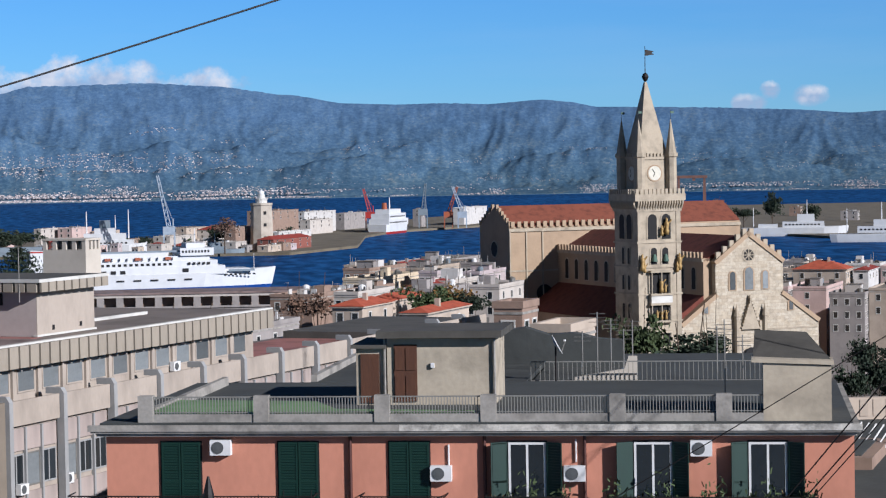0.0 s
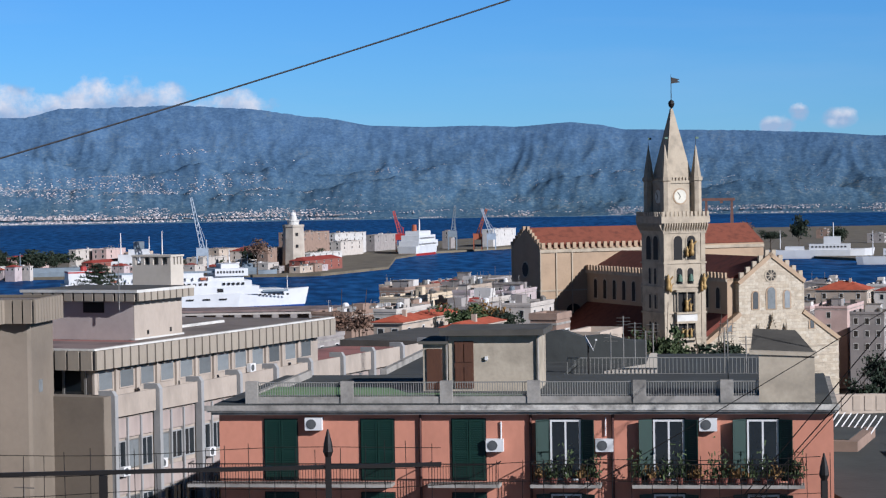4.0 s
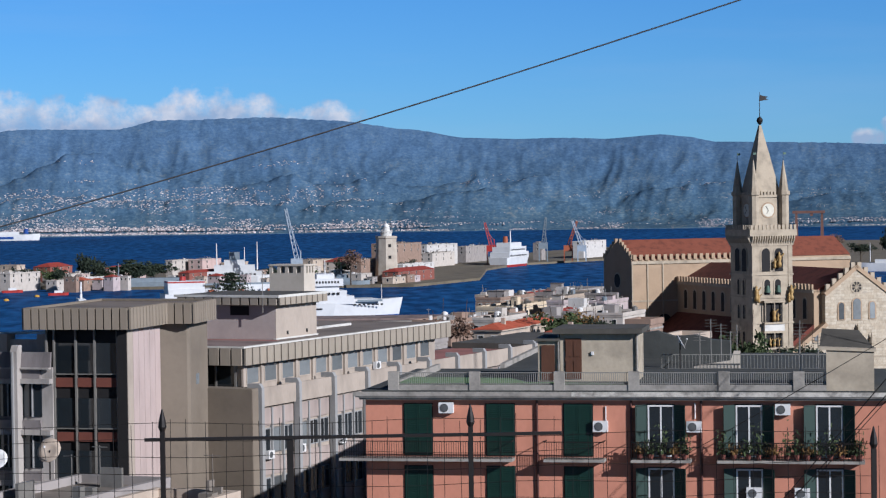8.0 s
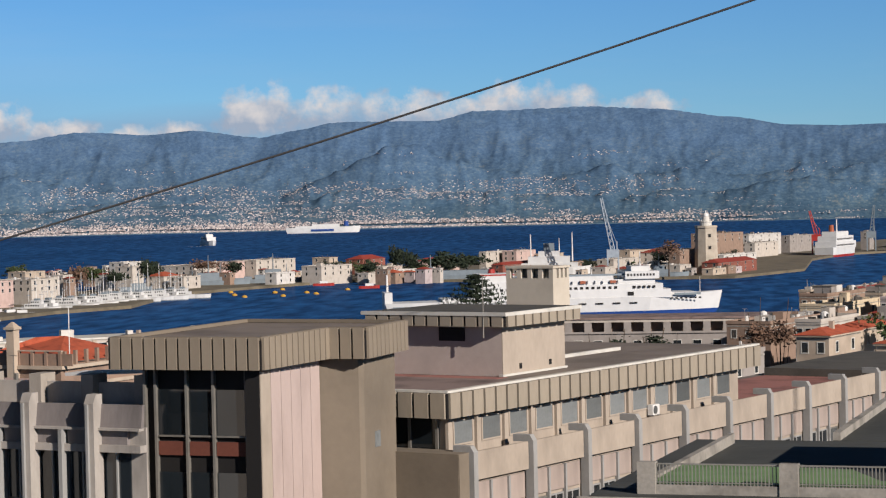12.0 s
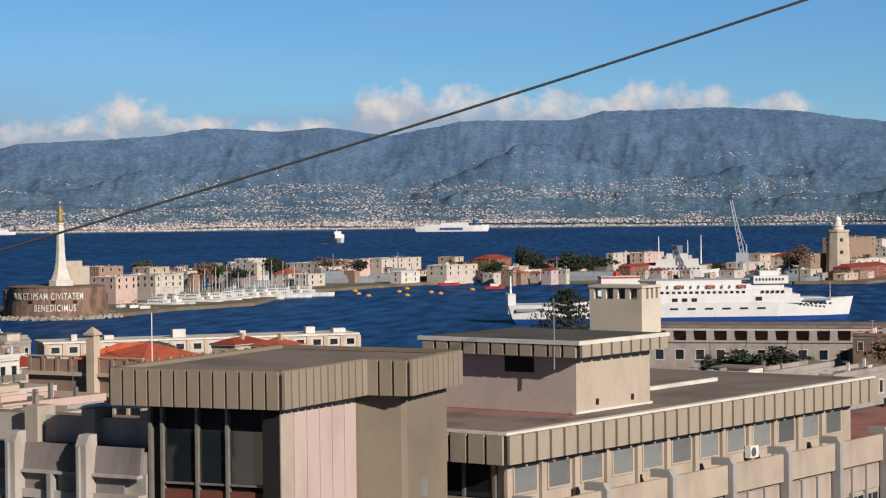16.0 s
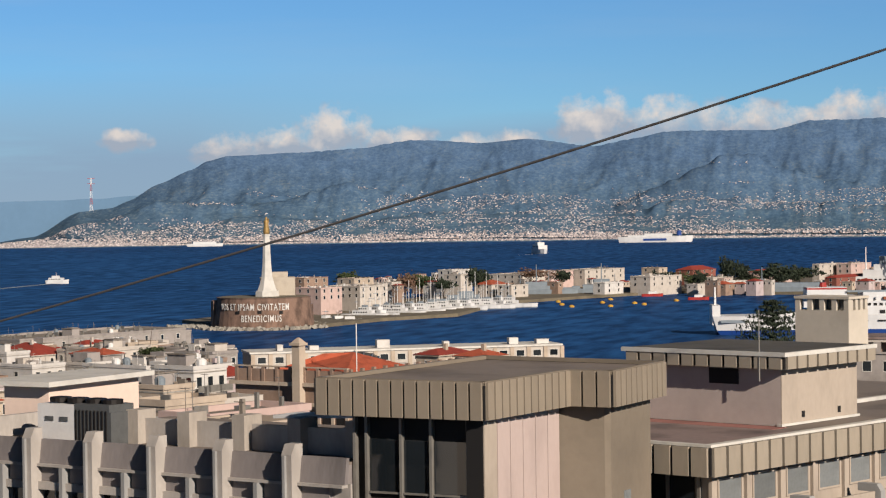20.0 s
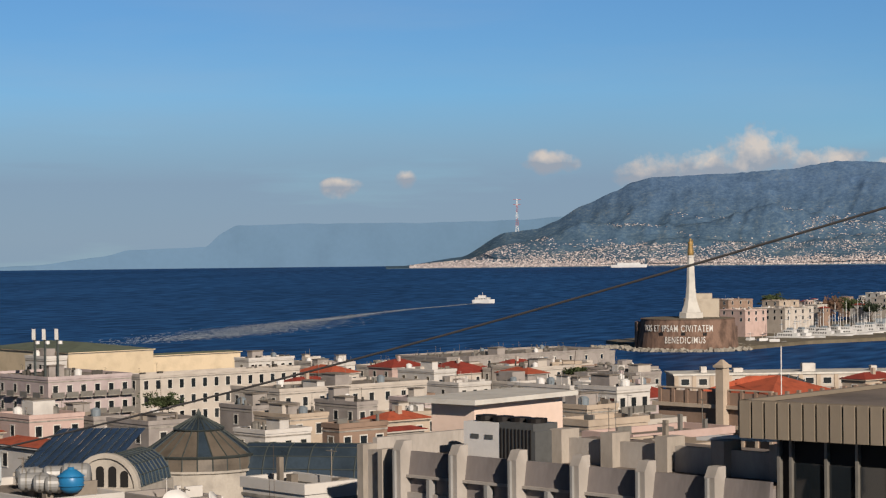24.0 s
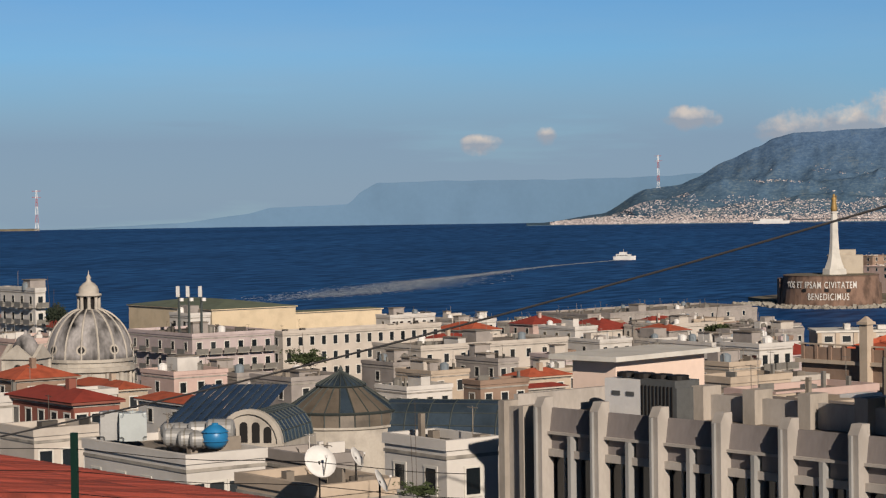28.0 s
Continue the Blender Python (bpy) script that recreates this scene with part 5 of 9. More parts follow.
part("aisle_wall", box(fresh(), 14.6, 24.0, 13.6, TY, 5, 28.0), M_CHURCHWALL, church)
part("aisle_roof", prism(fresh(), [(14.2, 27.9), (24.0, 27.9), (24.0, 34.6)], 13.6, TY, "y"), M_TILEDARK, church)
part("far_aisle", prism(fresh(), [(44.5, 5), (53, 5), (53, 28), (44.5, 34)], 13.6, TY, "y"), M_CHURCHWALL, church)
for i in range(13):
    o = part("nave_window", arch(fresh(), 1.7, 5.0, 0, 35.8, -0.1, 0.14), M_DARK, church)
    o.matrix_basis = pose(24.0, 18.0 + i * 5.4, 0, 0, 0, -90)
    o = part("window_arch", arch(fresh(), 2.5, 5.6, 0, 35.6, -0.06, 0.08), M_TUFF, church)
    o.matrix_basis = pose(24.0, 18.0 + i * 5.4, 0, 0, 0, -90)
part("nave_cornice", box(fresh(), 23.6, 24.0, 13.6, TY, 42.2, 42.9), M_TUFF, church)
part("transept_wall", prism(fresh(), [(TY, 5), (TY + TD, 5), (TY + TD, 49.0), (TY + TD / 2, 54.0), (TY, 49.0)], TX, 78, "x"), M_CHURCHWALL, church, "ochre plaster")
part("transept_roof", prism(fresh(), [(TY - 0.2, 49.1), (TY + TD + 0.2, 49.1), (TY + TD / 2, 54.3)], TX + 0.8, 78, "x"), M_TILE, church, "red tiles")
part("transept_cornice", box(fresh(), TX - 0.1, 78, TY - 0.4, TY, 47.8, 48.6), M_TUFF, church)
part("transept_string", box(fresh(), TX - 0.2, 24, TY - 0.2, TY, 37.6, 38.0), M_TUFF, church)
crenels(church, (TX, TY - 0.2, 0), (54, TY - 0.2, 0), 48.9, 1.0, 1.5, 0.5, M_CHURCHWALL, 0.75)
for k in range(6):
    for y0, z0 in ((TY + 0.3 + k * 1.48, 49.2 + k * 0.84), (TY + TD - 0.3 - k * 1.48, 49.2 + k * 0.84)):
        part("gable_merlon", box(fresh(), TX - 0.1, TX + 0.6, y0 - 0.4, y0 + 0.5, z0, z0 + 1.3), M_CHURCHWALL, church)
gm = Matrix.Translation((TX - 0.02, TY + TD / 2, 43.2)) @ Matrix.Rotation(radians(-90), 4, "Y")
part("gable_round_window", lathe(fresh(), [(1.9, 0), (1.9, 0.12)], 20, m=gm), M_DARK, church)
part("gable_round_frame", lathe(fresh(), [(2.3, -0.05), (2.3, 0.08)], 20, m=gm), M_TUFF, church)
part("gable_string", box(fresh(), TX - 0.25, TX, TY - 0.2, TY + TD, 37.6, 38.0), M_TUFF, church)
for y in (TY + 4.2, TY + TD - 4.2):
    o = part("gable_window", arch(fresh(), 1.7, 5, 0, 30.5, -0.1, 0.14), M_DARK, church)
    o.matrix_basis = pose(TX, y, 0, 0, 0, -90)
o = part("gable_door", arch(fresh(), 2.6, 6, 0, 20.0, -0.1, 0.14), M_DARK, church)
o.matrix_basis = pose(TX, TY + TD / 2, 0, 0, 0, -90)
for x in (TX + 0.0, TX + 4.6, TX + 9.2):
    part("wall_rib", box(fresh(), x, x + 0.3, TY - 0.3, TY, 20, 47.8), M_TUFF, church)
part("side_round_window", lathe(fresh(), [(2.2, 0), (2.2, 0.12)], 20, m=Matrix.Translation((20, TY - 0.02, 32.0)) @ Matrix.Rotation(radians(90), 4, "X")), M_DARK, church)


# ---- the harbour: hooked peninsula, stele, ships ----
M_HULLBLUE = mat("blue_hull_paint", rgb(30, 74, 150), 0.45, 0.06, 4.0, 0.0, stain=0.1)
M_SHIPWHITE = mat("ship_white", rgb(232, 232, 230), 0.5, 0.04, 4.0, 0.0, stain=0.12)
M_NAVY = mat("naval_grey", rgb(138, 150, 158), 0.6, 0.08, 3.0, 0.0, stain=0.2)
M_GANTRY = mat("rusty_gantry_paint", rgb(128, 92, 80), 0.7, 0.15, 2.0, 0.0, stain=0.3)
M_REDPAINT = mat("red_paint", rgb(178, 52, 44), 0.5, 0.1, 2.0, 0.0)
M_ORANGE = mat("orange_crane_paint", rgb(176, 96, 62), 0.6, 0.15, 2.0, 0.0)
M_CRANE = mat("pale_crane_paint", rgb(176, 188, 200), 0.6, 0.1, 2.0, 0.0)
M_YELLOW = mat("buoy_yellow", rgb(226, 176, 70), 0.6, 0.1, 1.0, 0.0)
M_FORT = mat("brown_fort_stone", rgb(144, 116, 100), 0.95, 0.3, 3.0, 0.4, stain=0.8, streaks=0.6)
M_STELE = mat("white_marble", rgb(226, 222, 212), 0.6, 0.06, 3.0, 0.1, stain=0.2)
M_ROCK = mat("grey_rock", rgb(168, 162, 150), 0.95, 0.25, 1.5, 0.5)
M_LETTER = mat("white_letter_paint", rgb(236, 232, 224), 0.7, 0.05, 1.0, 0.0)
M_LSTONE = mat("lighthouse_stone", rgb(204, 192, 174), 0.9, 0.12, 4.0, 0.3, stain=0.3)

shore = [(-452, 1215), (-395, 1225), (-382, 1290), (-350, 1345), (-362, 1516), (-324, 1607), (-272, 1700), (-209, 1673), (-83, 1648), (20, 1640), (75, 1760), (92, 2000), (128, 2136), (250, 2300), (330, 2250), (412, 1900), (480, 1650), (900, 1560), (1500, 1700), (1500, 3000), (400, 3000), (200, 2650), (90, 2350), (0, 2080), (-200, 2040), (-330, 1990), (-400, 1830), (-450, 1560), (-480, 1400), (-500, 1270)]
single("peninsula", prism(fresh(), shore, -2, 2.0), M_LAND, "low hooked harbour spit with quays", "land", kind="structure")

# round fort with the tall stele
fort_at = polar(19.45, 1295)
fort = thing("harbour_fort", pose(fort_at.x, fort_at.y, 0, 0, 0, 19.45), "round brown stone fort with white lettering at the harbour mouth", "fort")
part("bastion", lathe(fresh(), [(29, -1), (28.2, 4), (26.4, 17.0), (26.7, 17.6), (25.8, 17.7)], 40), M_FORT, fort, "battered brown stone wall")
part("outer_wall", prism(fresh(), [(-30, 4), (-28.5, -3), (-22, -4), (-10, 6), (-20, 22), (-29, 14)], -1, 15.5), M_FORT, fort)
part("side_wing", prism(fresh(), [(16, -14), (24, -13), (28, 2), (25, 24), (14, 24)], -1, 13), M_FORT, fort)
part("keep", box(fresh(), -2, 18, 10, 26, 15, 28), M_LSTONE, fort)
part("keep_top", box(fresh(), 4, 14, 12, 24, 28, 31), M_LSTONE, fort)
part("gun_floor", lathe(fresh(), [(25.6, 17.4), (25.6, 17.75)], 40), M_LAND, fort)
for a, z in ((-32, 8.9), (-5, 9.0), (20, 8.8)):
    m = pose(0, 0, z, 0, 0, a)
    part("gun_port", box(fresh(), -1.1, 1.1, -27.9, -26.5, 0, 1.7, m), M_DARK, fort)
rnd = random.Random(8)
bm = fresh()
for i in range(420):
    a = radians(rnd.uniform(-250, 70))
    r = rnd.uniform(29, 35)
    s = rnd.uniform(0.7, 1.7)
    m = Matrix.Translation((r * math.cos(a) * 1.08, r * math.sin(a), rnd.uniform(-0.3, 0.6))) @ Euler((rnd.random() * 3, rnd.random() * 3, rnd.random() * 3)).to_matrix().to_4x4()
    box(bm, -s, s, -s * 0.8, s * 0.8, -s * 0.6, s * 0.6, m, 0.15)
for i in range(90):
    m = Matrix.Translation((-30 - i * 0.27 + rnd.uniform(-2, 2), 8 + rnd.uniform(-2, 4), rnd.uniform(-0.2, 0.9))) @ Euler((rnd.random() * 3, rnd.random() * 3, rnd.random() * 3)).to_matrix().to_4x4()
    box(bm, -1.3, 1.3, -1, 1, -0.8, 0.8, m, 0.15)
tagged(single("shore_rocks", bm, M_ROCK, "pale boulders round the foot of the fort", "rocks", pose(fort_at.x, fort_at.y, 0, 0, 0, 19.45)), kind="stuff")


def bent_text(words, size, r, z, start, parent):
    """Raised letters laid round a wall of radius r, starting at a bearing."""
    font = bpy.data.curves.new("lettering", "FONT")
    font.body, font.size, font.space_character = words, size, 1.18
    font.extrude, font.offset = 0.12, 0.035
    tmp = new("lettering", font)
    me = bpy.data.meshes.new_from_object(tmp.evaluated_get(bpy.context.evaluated_depsgraph_get()))
    bpy.data.objects.remove(tmp)
    for v in me.vertices:
        a = radians(start) + 0.62 * v.co.x / r
        rr = r + 0.25 + v.co.z
        v.co = (rr * math.sin(a), -rr * math.cos(a), z + v.co.y)
    me.materials.append(M_LETTER)
    ob = new("lettering", me)
    ob.parent = parent
    return tagged(ob, "white painted capital letters")


bent_text("VOS ET IPSAM CIVITATEM", 5.2, 27.2, 11.0, -60, fort)
bent_text("BENEDICIMUS", 5.2, 27.9, 4.6, -27, fort)

stele = thing("stele", pose(fort_at.x, fort_at.y, 17.75, 0, 0, 19.45), "tall white marble stele crowned by a gilded statue on the fort", "monument")
part("base", lathe(fresh(), [(7.2, 0), (7.0, 3.0), (6.6, 3.2)], 8, 2, 0, math.pi / 8), M_STELE, stele)
part("column", lathe(fresh(), [(6.0, 3.0), (4.6, 6.5), (3.3, 11), (2.6, 18), (2.2, 28), (1.9, 34.0), (2.3, 34.4), (2.3, 35.2)], 8, 2, 0, math.pi / 8), M_STELE, stele)
bm = fresh()
lathe(bm, [(1.5, 35.2), (1.9, 36.5), (1.5, 39.0), (1.2, 41.0), (1.7, 42.5), (0.6, 43.3), (0.8, 44.2), (0.2, 45.0)], 10, 2, 0, smooth=True)
rod(bm, (2.5, -0.5, 42), (3.4, -1.2, 44.0), 0.35)
single("statue", bm, M_GOLD, "gilded standing statue on top of the stele", "statue", pose(fort_at.x, fort_at.y, 17.75, 0, 0, 19.45))

# lighthouse
lp = polar(0.0, 1705)
lh = thing("lighthouse", pose(lp.x, lp.y, 2, 0, 0, 20), "square stone lighthouse with a domed lantern", "lighthouse")
part("tower", lathe(fresh(), [(9.0, 0), (7.9, 33.5), (8.5, 34), (8.5, 35.5), (7.2, 35.6)], 8, turn=math.pi / 8), M_LSTONE, lh, "sandy stone tower")
part("drum", lathe(fresh(), [(4.4, 35.5), (4.4, 38), (4.9, 38.2), (4.9, 39), (2.9, 39.2), (2.8, 42.2)], 14), M_WHITEEDGE, lh)
part("lantern", lathe(fresh(), [(2.4, 42.1), (2.4, 43.6), (2.0, 44.4), (0.3, 45.4), (0.2, 47)], 12, smooth=True), M_WHITE, lh)
for z in (8, 18, 27):
    part("window", box(fresh(), -1, 1, -8.7 + z * 0.03, -7.2, z, z + 2.4), M_DARK, lh)


# ships
def ship(name, m, length, beam, label, hull_mat, blocks, freeboard=7.0, band=None, masts=(), windows=(), funnel=None, stern=0.0, group=""):
    """A ship along local x, bow to +x, afloat at z 0. blocks: (x0, x1, z0, z1, half-beam, material)."""
    s = thing(name, m, label, "ship", group)
    L, B = length / 2, beam / 2
    deck = [(-L, -B * 0.85), (-L * 0.85, -B), (L * 0.55, -B), (L * 0.82, -B * 0.62), (L, 0), (L * 0.82, B * 0.62), (L * 0.55, B), (-L * 0.85, B), (-L, B * 0.85)]
    wl = [(p[0] * 0.95, p[1] * 0.86) for p in deck]
    bm = fresh()
    n = len(deck)
    zz = (-1.0, 0.24 * freeboard, freeboard)
    rings = []
    for k, z in enumerate(zz):
        f = k / 2
        ring = []
        for p, q in zip(wl, deck):
            x, y = p[0] + (q[0] - p[0]) * f, p[1] + (q[1] - p[1]) * f
            lift = 0.22 * freeboard * max(0, (x / L - 0.55) / 0.45) if k == 2 else 0
            ring.append(bm.verts.new((x, y, z + lift)))
        rings.append(ring)
    for k, (a, b) in enumerate(zip(rings, rings[1:])):
        for i in range(n):
            bm.faces.new((a[i], a[(i + 1) % n], b[(i + 1) % n], b[i])).material_index = 1 if (k == 0 and band) else 0
    bm.faces.new(rings[0][::-1])
    bm.faces.new(rings[-1])
    me = mesh_from("hull", bm, [hull_mat, band or hull_mat])
    h = new("hull", me)
    h.parent = s
    for x0, x1, z0, z1, hb, mt in blocks:
        bm = box(fresh(), x0, x1, -hb, hb, z0, z1)
        part("deckhouse", bm, mt, s)
    for x0, x1, z, h_, y, step in windows:
        bmw = mesh_from("window", box(fresh(), 0, step * 0.55, -0.12, 0.0, 0, h_), M_DARK)
        for i in range(int((x1 - x0) / step)):
            again("window", bmw, s, pose(x0 + i * step, y, z))
    for x, z0, z1, r in masts:
        part("mast", lathe(fresh(), [(r, z0), (r * 0.5, z1)], 6, x, 0), M_WHITE if hull_mat is not M_NAVY else M_NAVY, s)
        part("yard", box(fresh(), x - 0.2, x + 0.2, -2.2, 2.2, z0 + (z1 - z0) * 0.6, z0 + (z1 - z0) * 0.6 + 0.3), M_NAVY, s)
    if funnel:
        part("funnel", lathe(fresh(), [(funnel[3], funnel[1]), (funnel[3] * 0.8, funnel[2])], 10, funnel[0], 0), funnel[4], s)
    return s


W = M_SHIPWHITE
ferry = ship("ferry", pose(-80.3, 1180, 0, 0, 0, 12.5), 180, 24, "large white car ferry with a blue waterline band", W,
             [(-40, 60, 9, 13.5, 11.5, W), (-44, 56, 13.5, 16.5, 11, W), (-42, 52, 16.5, 19.0, 10, W), (-42, -22, 19, 23.5, 8, W), (-14, 30, 19.0, 21.0, 9.5, W), (36, 54, 19.0, 23.0, 11.5, W), (40, 50, 23, 25.5, 7, W), (-60, -40, 9, 11.0, 11, W), (58, 74, 9, 11.5, 9, W)],
             9.5, M_HULLBLUE, ((46, 25, 33, 0.4), (-88, 9, 24, 0.9), (78, 11, 19, 0.2), (20, 21, 27, 0.25)),
             ((-30, 34, 14.2, 1.3, -11.05, 3.0), (40, 54, 14.2, 1.3, -11.55, 2.6), (-6, 12, 10.2, 1.8, -11.6, 5.0), (37, 48, 10.4, 2.0, -11.6, 6.0), (37, 53, 20.6, 1.2, -11.55, 1.7), (60, 78, 8.0, 0.9, -10.4, 2.5)),
             (-33, 23.5, 25.8, 2.0, M_REDPAINT))
part("red_stripe", box(fresh(), -42.1, -21.9, -8.05, 8.05, 22.4, 23.2), M_REDPAINT, ferry)
part("stern_ramp", box(fresh(), -90, -86, -9, 9, 5, 15), W, ferry)
part("name_bar", box(fresh(), 62, 76, -11.0, -10.8, 10.0, 11.2), M_NAVY, ferry)
part("name_bar", box(fresh(), -86, -74, -11.9, -11.0, 6.2, 7.6), M_NAVY, ferry)
for i in range(9):
    part("fender_slot", box(fresh(), -34 + i * 9, -30 + i * 9, -12.1, -11.7, 6.2, 7.0), M_DARK, ferry)
part("deck_rail", box(fresh(), -22, 36, -9.4, -9.2, 21.0, 22.0), M_NAVY, ferry)
for i in range(14):
    part("lifeboat" if i % 4 == 0 else "davit", box(fresh(), -20 + i * 4, -18.6 + i * 4 + (1.6 if i % 4 == 0 else -0.8), -11.6, -9.8, 17.2, 18.6), M_ORANGE if i % 4 == 0 else W, ferry)

N = M_NAVY
ship("patrol_ship", at(12.6, 1688, 0, 1), 62, 11, "grey naval ship moored along the spit", N, [(-14, 16, 4, 8, 4.5, N), (-8, 8, 8, 11, 3.5, N), (18, 26, 4.5, 6.5, 2.5, N)], 5, None, ((0, 11, 24, 0.5), (-12, 8, 17, 0.4), (9, 11, 19, 0.3)), group="naval ships")
ship("patrol_ship", at(10.9, 1704, 0, 2), 58, 11, "grey naval ship moored along the spit", N, [(-16, 10, 4, 8, 4.5, N), (-8, 4, 8, 12, 3.5, N), (-24, -18, 4, 7, 3, N)], 5, None, ((-2, 12, 24, 0.5), (8, 8, 16, 0.4)), group="naval ships")
ship("patrol_ship", at(14.4, 1555, 0, 4), 52, 9, "grey naval ship moored along the spit", N, [(-12, 10, 4, 7, 4, N), (-4, 6, 7, 9.5, 3, N)], 4.5, None, ((1, 9, 18, 0.4),), group="naval ships")
ship("patrol_ship", at(1.2, 1655, 0, -2), 44, 9, "grey naval ship moored along the spit", N, [(-10, 8, 4, 7, 4, N), (-4, 4, 7, 10, 3, N)], 4.5, None, ((0, 10, 18, 0.4),), group="naval ships")
ship("supply_ship", at(6.3, 1690, 0, 0), 56, 12, "grey supply ship with a long flat deck", N, [(-27, -18, 5, 11, 5, N), (-16, 26, 5, 8.5, 5, N)], 5, None, ((-20, 11, 20, 0.5),))
ship("survey_ship", at(3.9, 1740, 0, -3), 60, 14, "white ship with tall masts and stacked decks", W, [(-24, 20, 6, 11, 6, W), (-18, 14, 11, 16, 5, W), (-10, 6, 16, 20, 4, W), (-6, 2, 20, 26, 3.5, N)], 7, None, ((16, 12, 34, 0.6), (-16, 14, 33, 0.6), (6, 20, 30, 0.4)), ((-22, 18, 8, 1.2, -6.05, 3.2),))
rnd = random.Random(3)
for i in range(14):
    a = 16.9 - i * 0.28
    d = 1392 + 9.5 * i + rnd.uniform(-8, 8)
    ship("coastguard_boat", at(a, d, 0, rnd.uniform(-40, -10)), rnd.uniform(26, 38), 7, "white coastguard cutter with slim masts", W, [(-8, 5, 2.4, 4.8, 2.6, W), (-4, 3, 4.8, 6.8, 2.1, W), (-2, 1, 6.8, 8.0, 1.5, N)], 2.6, M_NAVY, ((-1, 8, rnd.uniform(17, 25), 0.24), (-6, 4.8, 13, 0.22), (3, 6.8, 15, 0.18), (-3, 6.8, rnd.uniform(13, 19), 0.16)), ((-7, 4, 3.3, 0.8, -2.65, 1.6), (-3.6, 2.6, 5.4, 0.8, -2.15, 1.4)), group="coastguard boats")
for i in range(3):
    ship("harbour_boat", at(17.3 + i * 0.3, 1338 + i * 9, 0, 30 * i), 14, 4, "small white harbour boat at its mooring", W, [(-3, 3, 1.5, 3.6, 1.4, W)], 1.8, None, ((0, 3.5, 7, 0.15),), group="harbour boats")
ship("harbour_boat", at(8.55, 1600, 0, 5), 15, 4, "small red harbour boat under way", M_REDPAINT, [(-3, 3, 1.5, 3.6, 1.4, W)], 1.8, None, ((0, 3.5, 7, 0.15),), group="harbour boats")
ship("harbour_boat", at(9.7, 1668, 0, 5), 16, 4, "small red harbour boat at the quay", M_REDPAINT, [(-3, 3, 1.5, 3.6, 1.4, W)], 1.8, None, (), group="harbour boats")
ship("car_ferry", at(12.5, 3267, 0, -78), 60, 15, "small white double-ended ferry seen from astern", W, [(-20, 20, 6, 12, 6.5, W), (-8, 8, 12, 16, 5, W)], 6, None, ((0, 16, 20, 0.5),), ((-18, 18, 9, 1.5, -6.6, 4),))
far = ship("cruise_ferry", at(9.6, 4150, 0, -2), 136, 20, "white long-distance ferry with a blue funnel and hull lettering", W, [(-20, 30, 10, 16, 8, W), (-50, 20, 10, 13, 9, W)], 10, None, ((20, 16, 22, 0.5),), (), (42, 12, 21, 5, M_HULLBLUE))
part("hull_bars", box(fresh(), -22, 20, -10.3, -9.9, 3.2, 7.0), M_HULLBLUE, far)
ship("fast_ferry", at(24.55, 2185, 0, -14), 22, 6, "white fast passenger ferry leaving a wake", W, [(-8, 6, 3, 5.6, 2.6, W), (-5, 2, 5.6, 7.6, 2.2, W)], 3.4, None, ((-1, 7.6, 10.5, 0.2),), ((-7, 5, 3.9, 0.9, -2.65, 1.6),))
ship("car_ferry", at(20.9, 4380, 0, 0), 70, 14, "small white ferry off the far coast", W, [(-22, 22, 5, 9, 6, W)], 5)
rnd = random.Random(4)
for x, y in ((-330, 1545), (-318, 1500), (-305, 1470), (-296, 1530), (-280, 1475), (-272, 1520), (-262, 1500), (-300, 1580), (-250, 1560)):
    b = single("mooring_buoy", lathe(fresh(), [(1.7, -0.4), (1.9, 0.7), (1.4, 1.2), (0.3, 1.6)], 12), M_YELLOW, "yellow mooring buoy afloat in the harbour", "buoy", pose(x, y, 0), group="mooring buoys")

# foam of the wakes
M_FOAM = mat("wake_foam", rgb(214, 228, 242), 0.7, 0.3, 5.0, 0.2, stain=0.3)
def foam(name, pts, n=15000):
    """Broken foam: many low flat flecks along a path that widens."""
    r = random.Random(17)
    verts, faces = [], []
    for i in range(n):
        k = r.random() * (len(pts) - 1.001)
        a, b, f = pts[int(k)], pts[int(k) + 1], k - int(k)
        x, y, w = (a[q] + (b[q] - a[q]) * f for q in range(3))
        x, y = x + r.gauss(0, w * 0.5), y + r.gauss(0, 2.0 + w * 2.2)
        l, h = r.uniform(0.15, 0.6 + w * 0.02), r.uniform(0.4, 1.3 + w * 0.06)
        c = len(verts)
        z = 0.15 + 0.005 * (i % 40)
        verts += [(x - l, y - h * 0.3, z), (x, y - h, z), (x + l, y + h * 0.2, z), (x - 0.2 * l, y + h, z)]
        faces.append((c, c + 1, c + 2, c + 3))
    me = bpy.data.meshes.new(name)
    me.from_pydata(verts, [], faces)
    me.materials.append(M_FOAM)
    tagged(new(name, me), "long white broken wake curving over the sea", "wake", kind="stuff")
foam("wake", [(-912, 1990, 2.5), (-906, 1913, 3), (-902, 1822, 4), (-884, 1700, 6), (-865, 1615, 8), (-857, 1536, 14), (-835, 1445, 22), (-805, 1347, 30), (-788, 1282, 22)])
foam("wake", [(-702, 3170, 3), (-706, 3140, 5), (-710, 3100, 6)], 300)


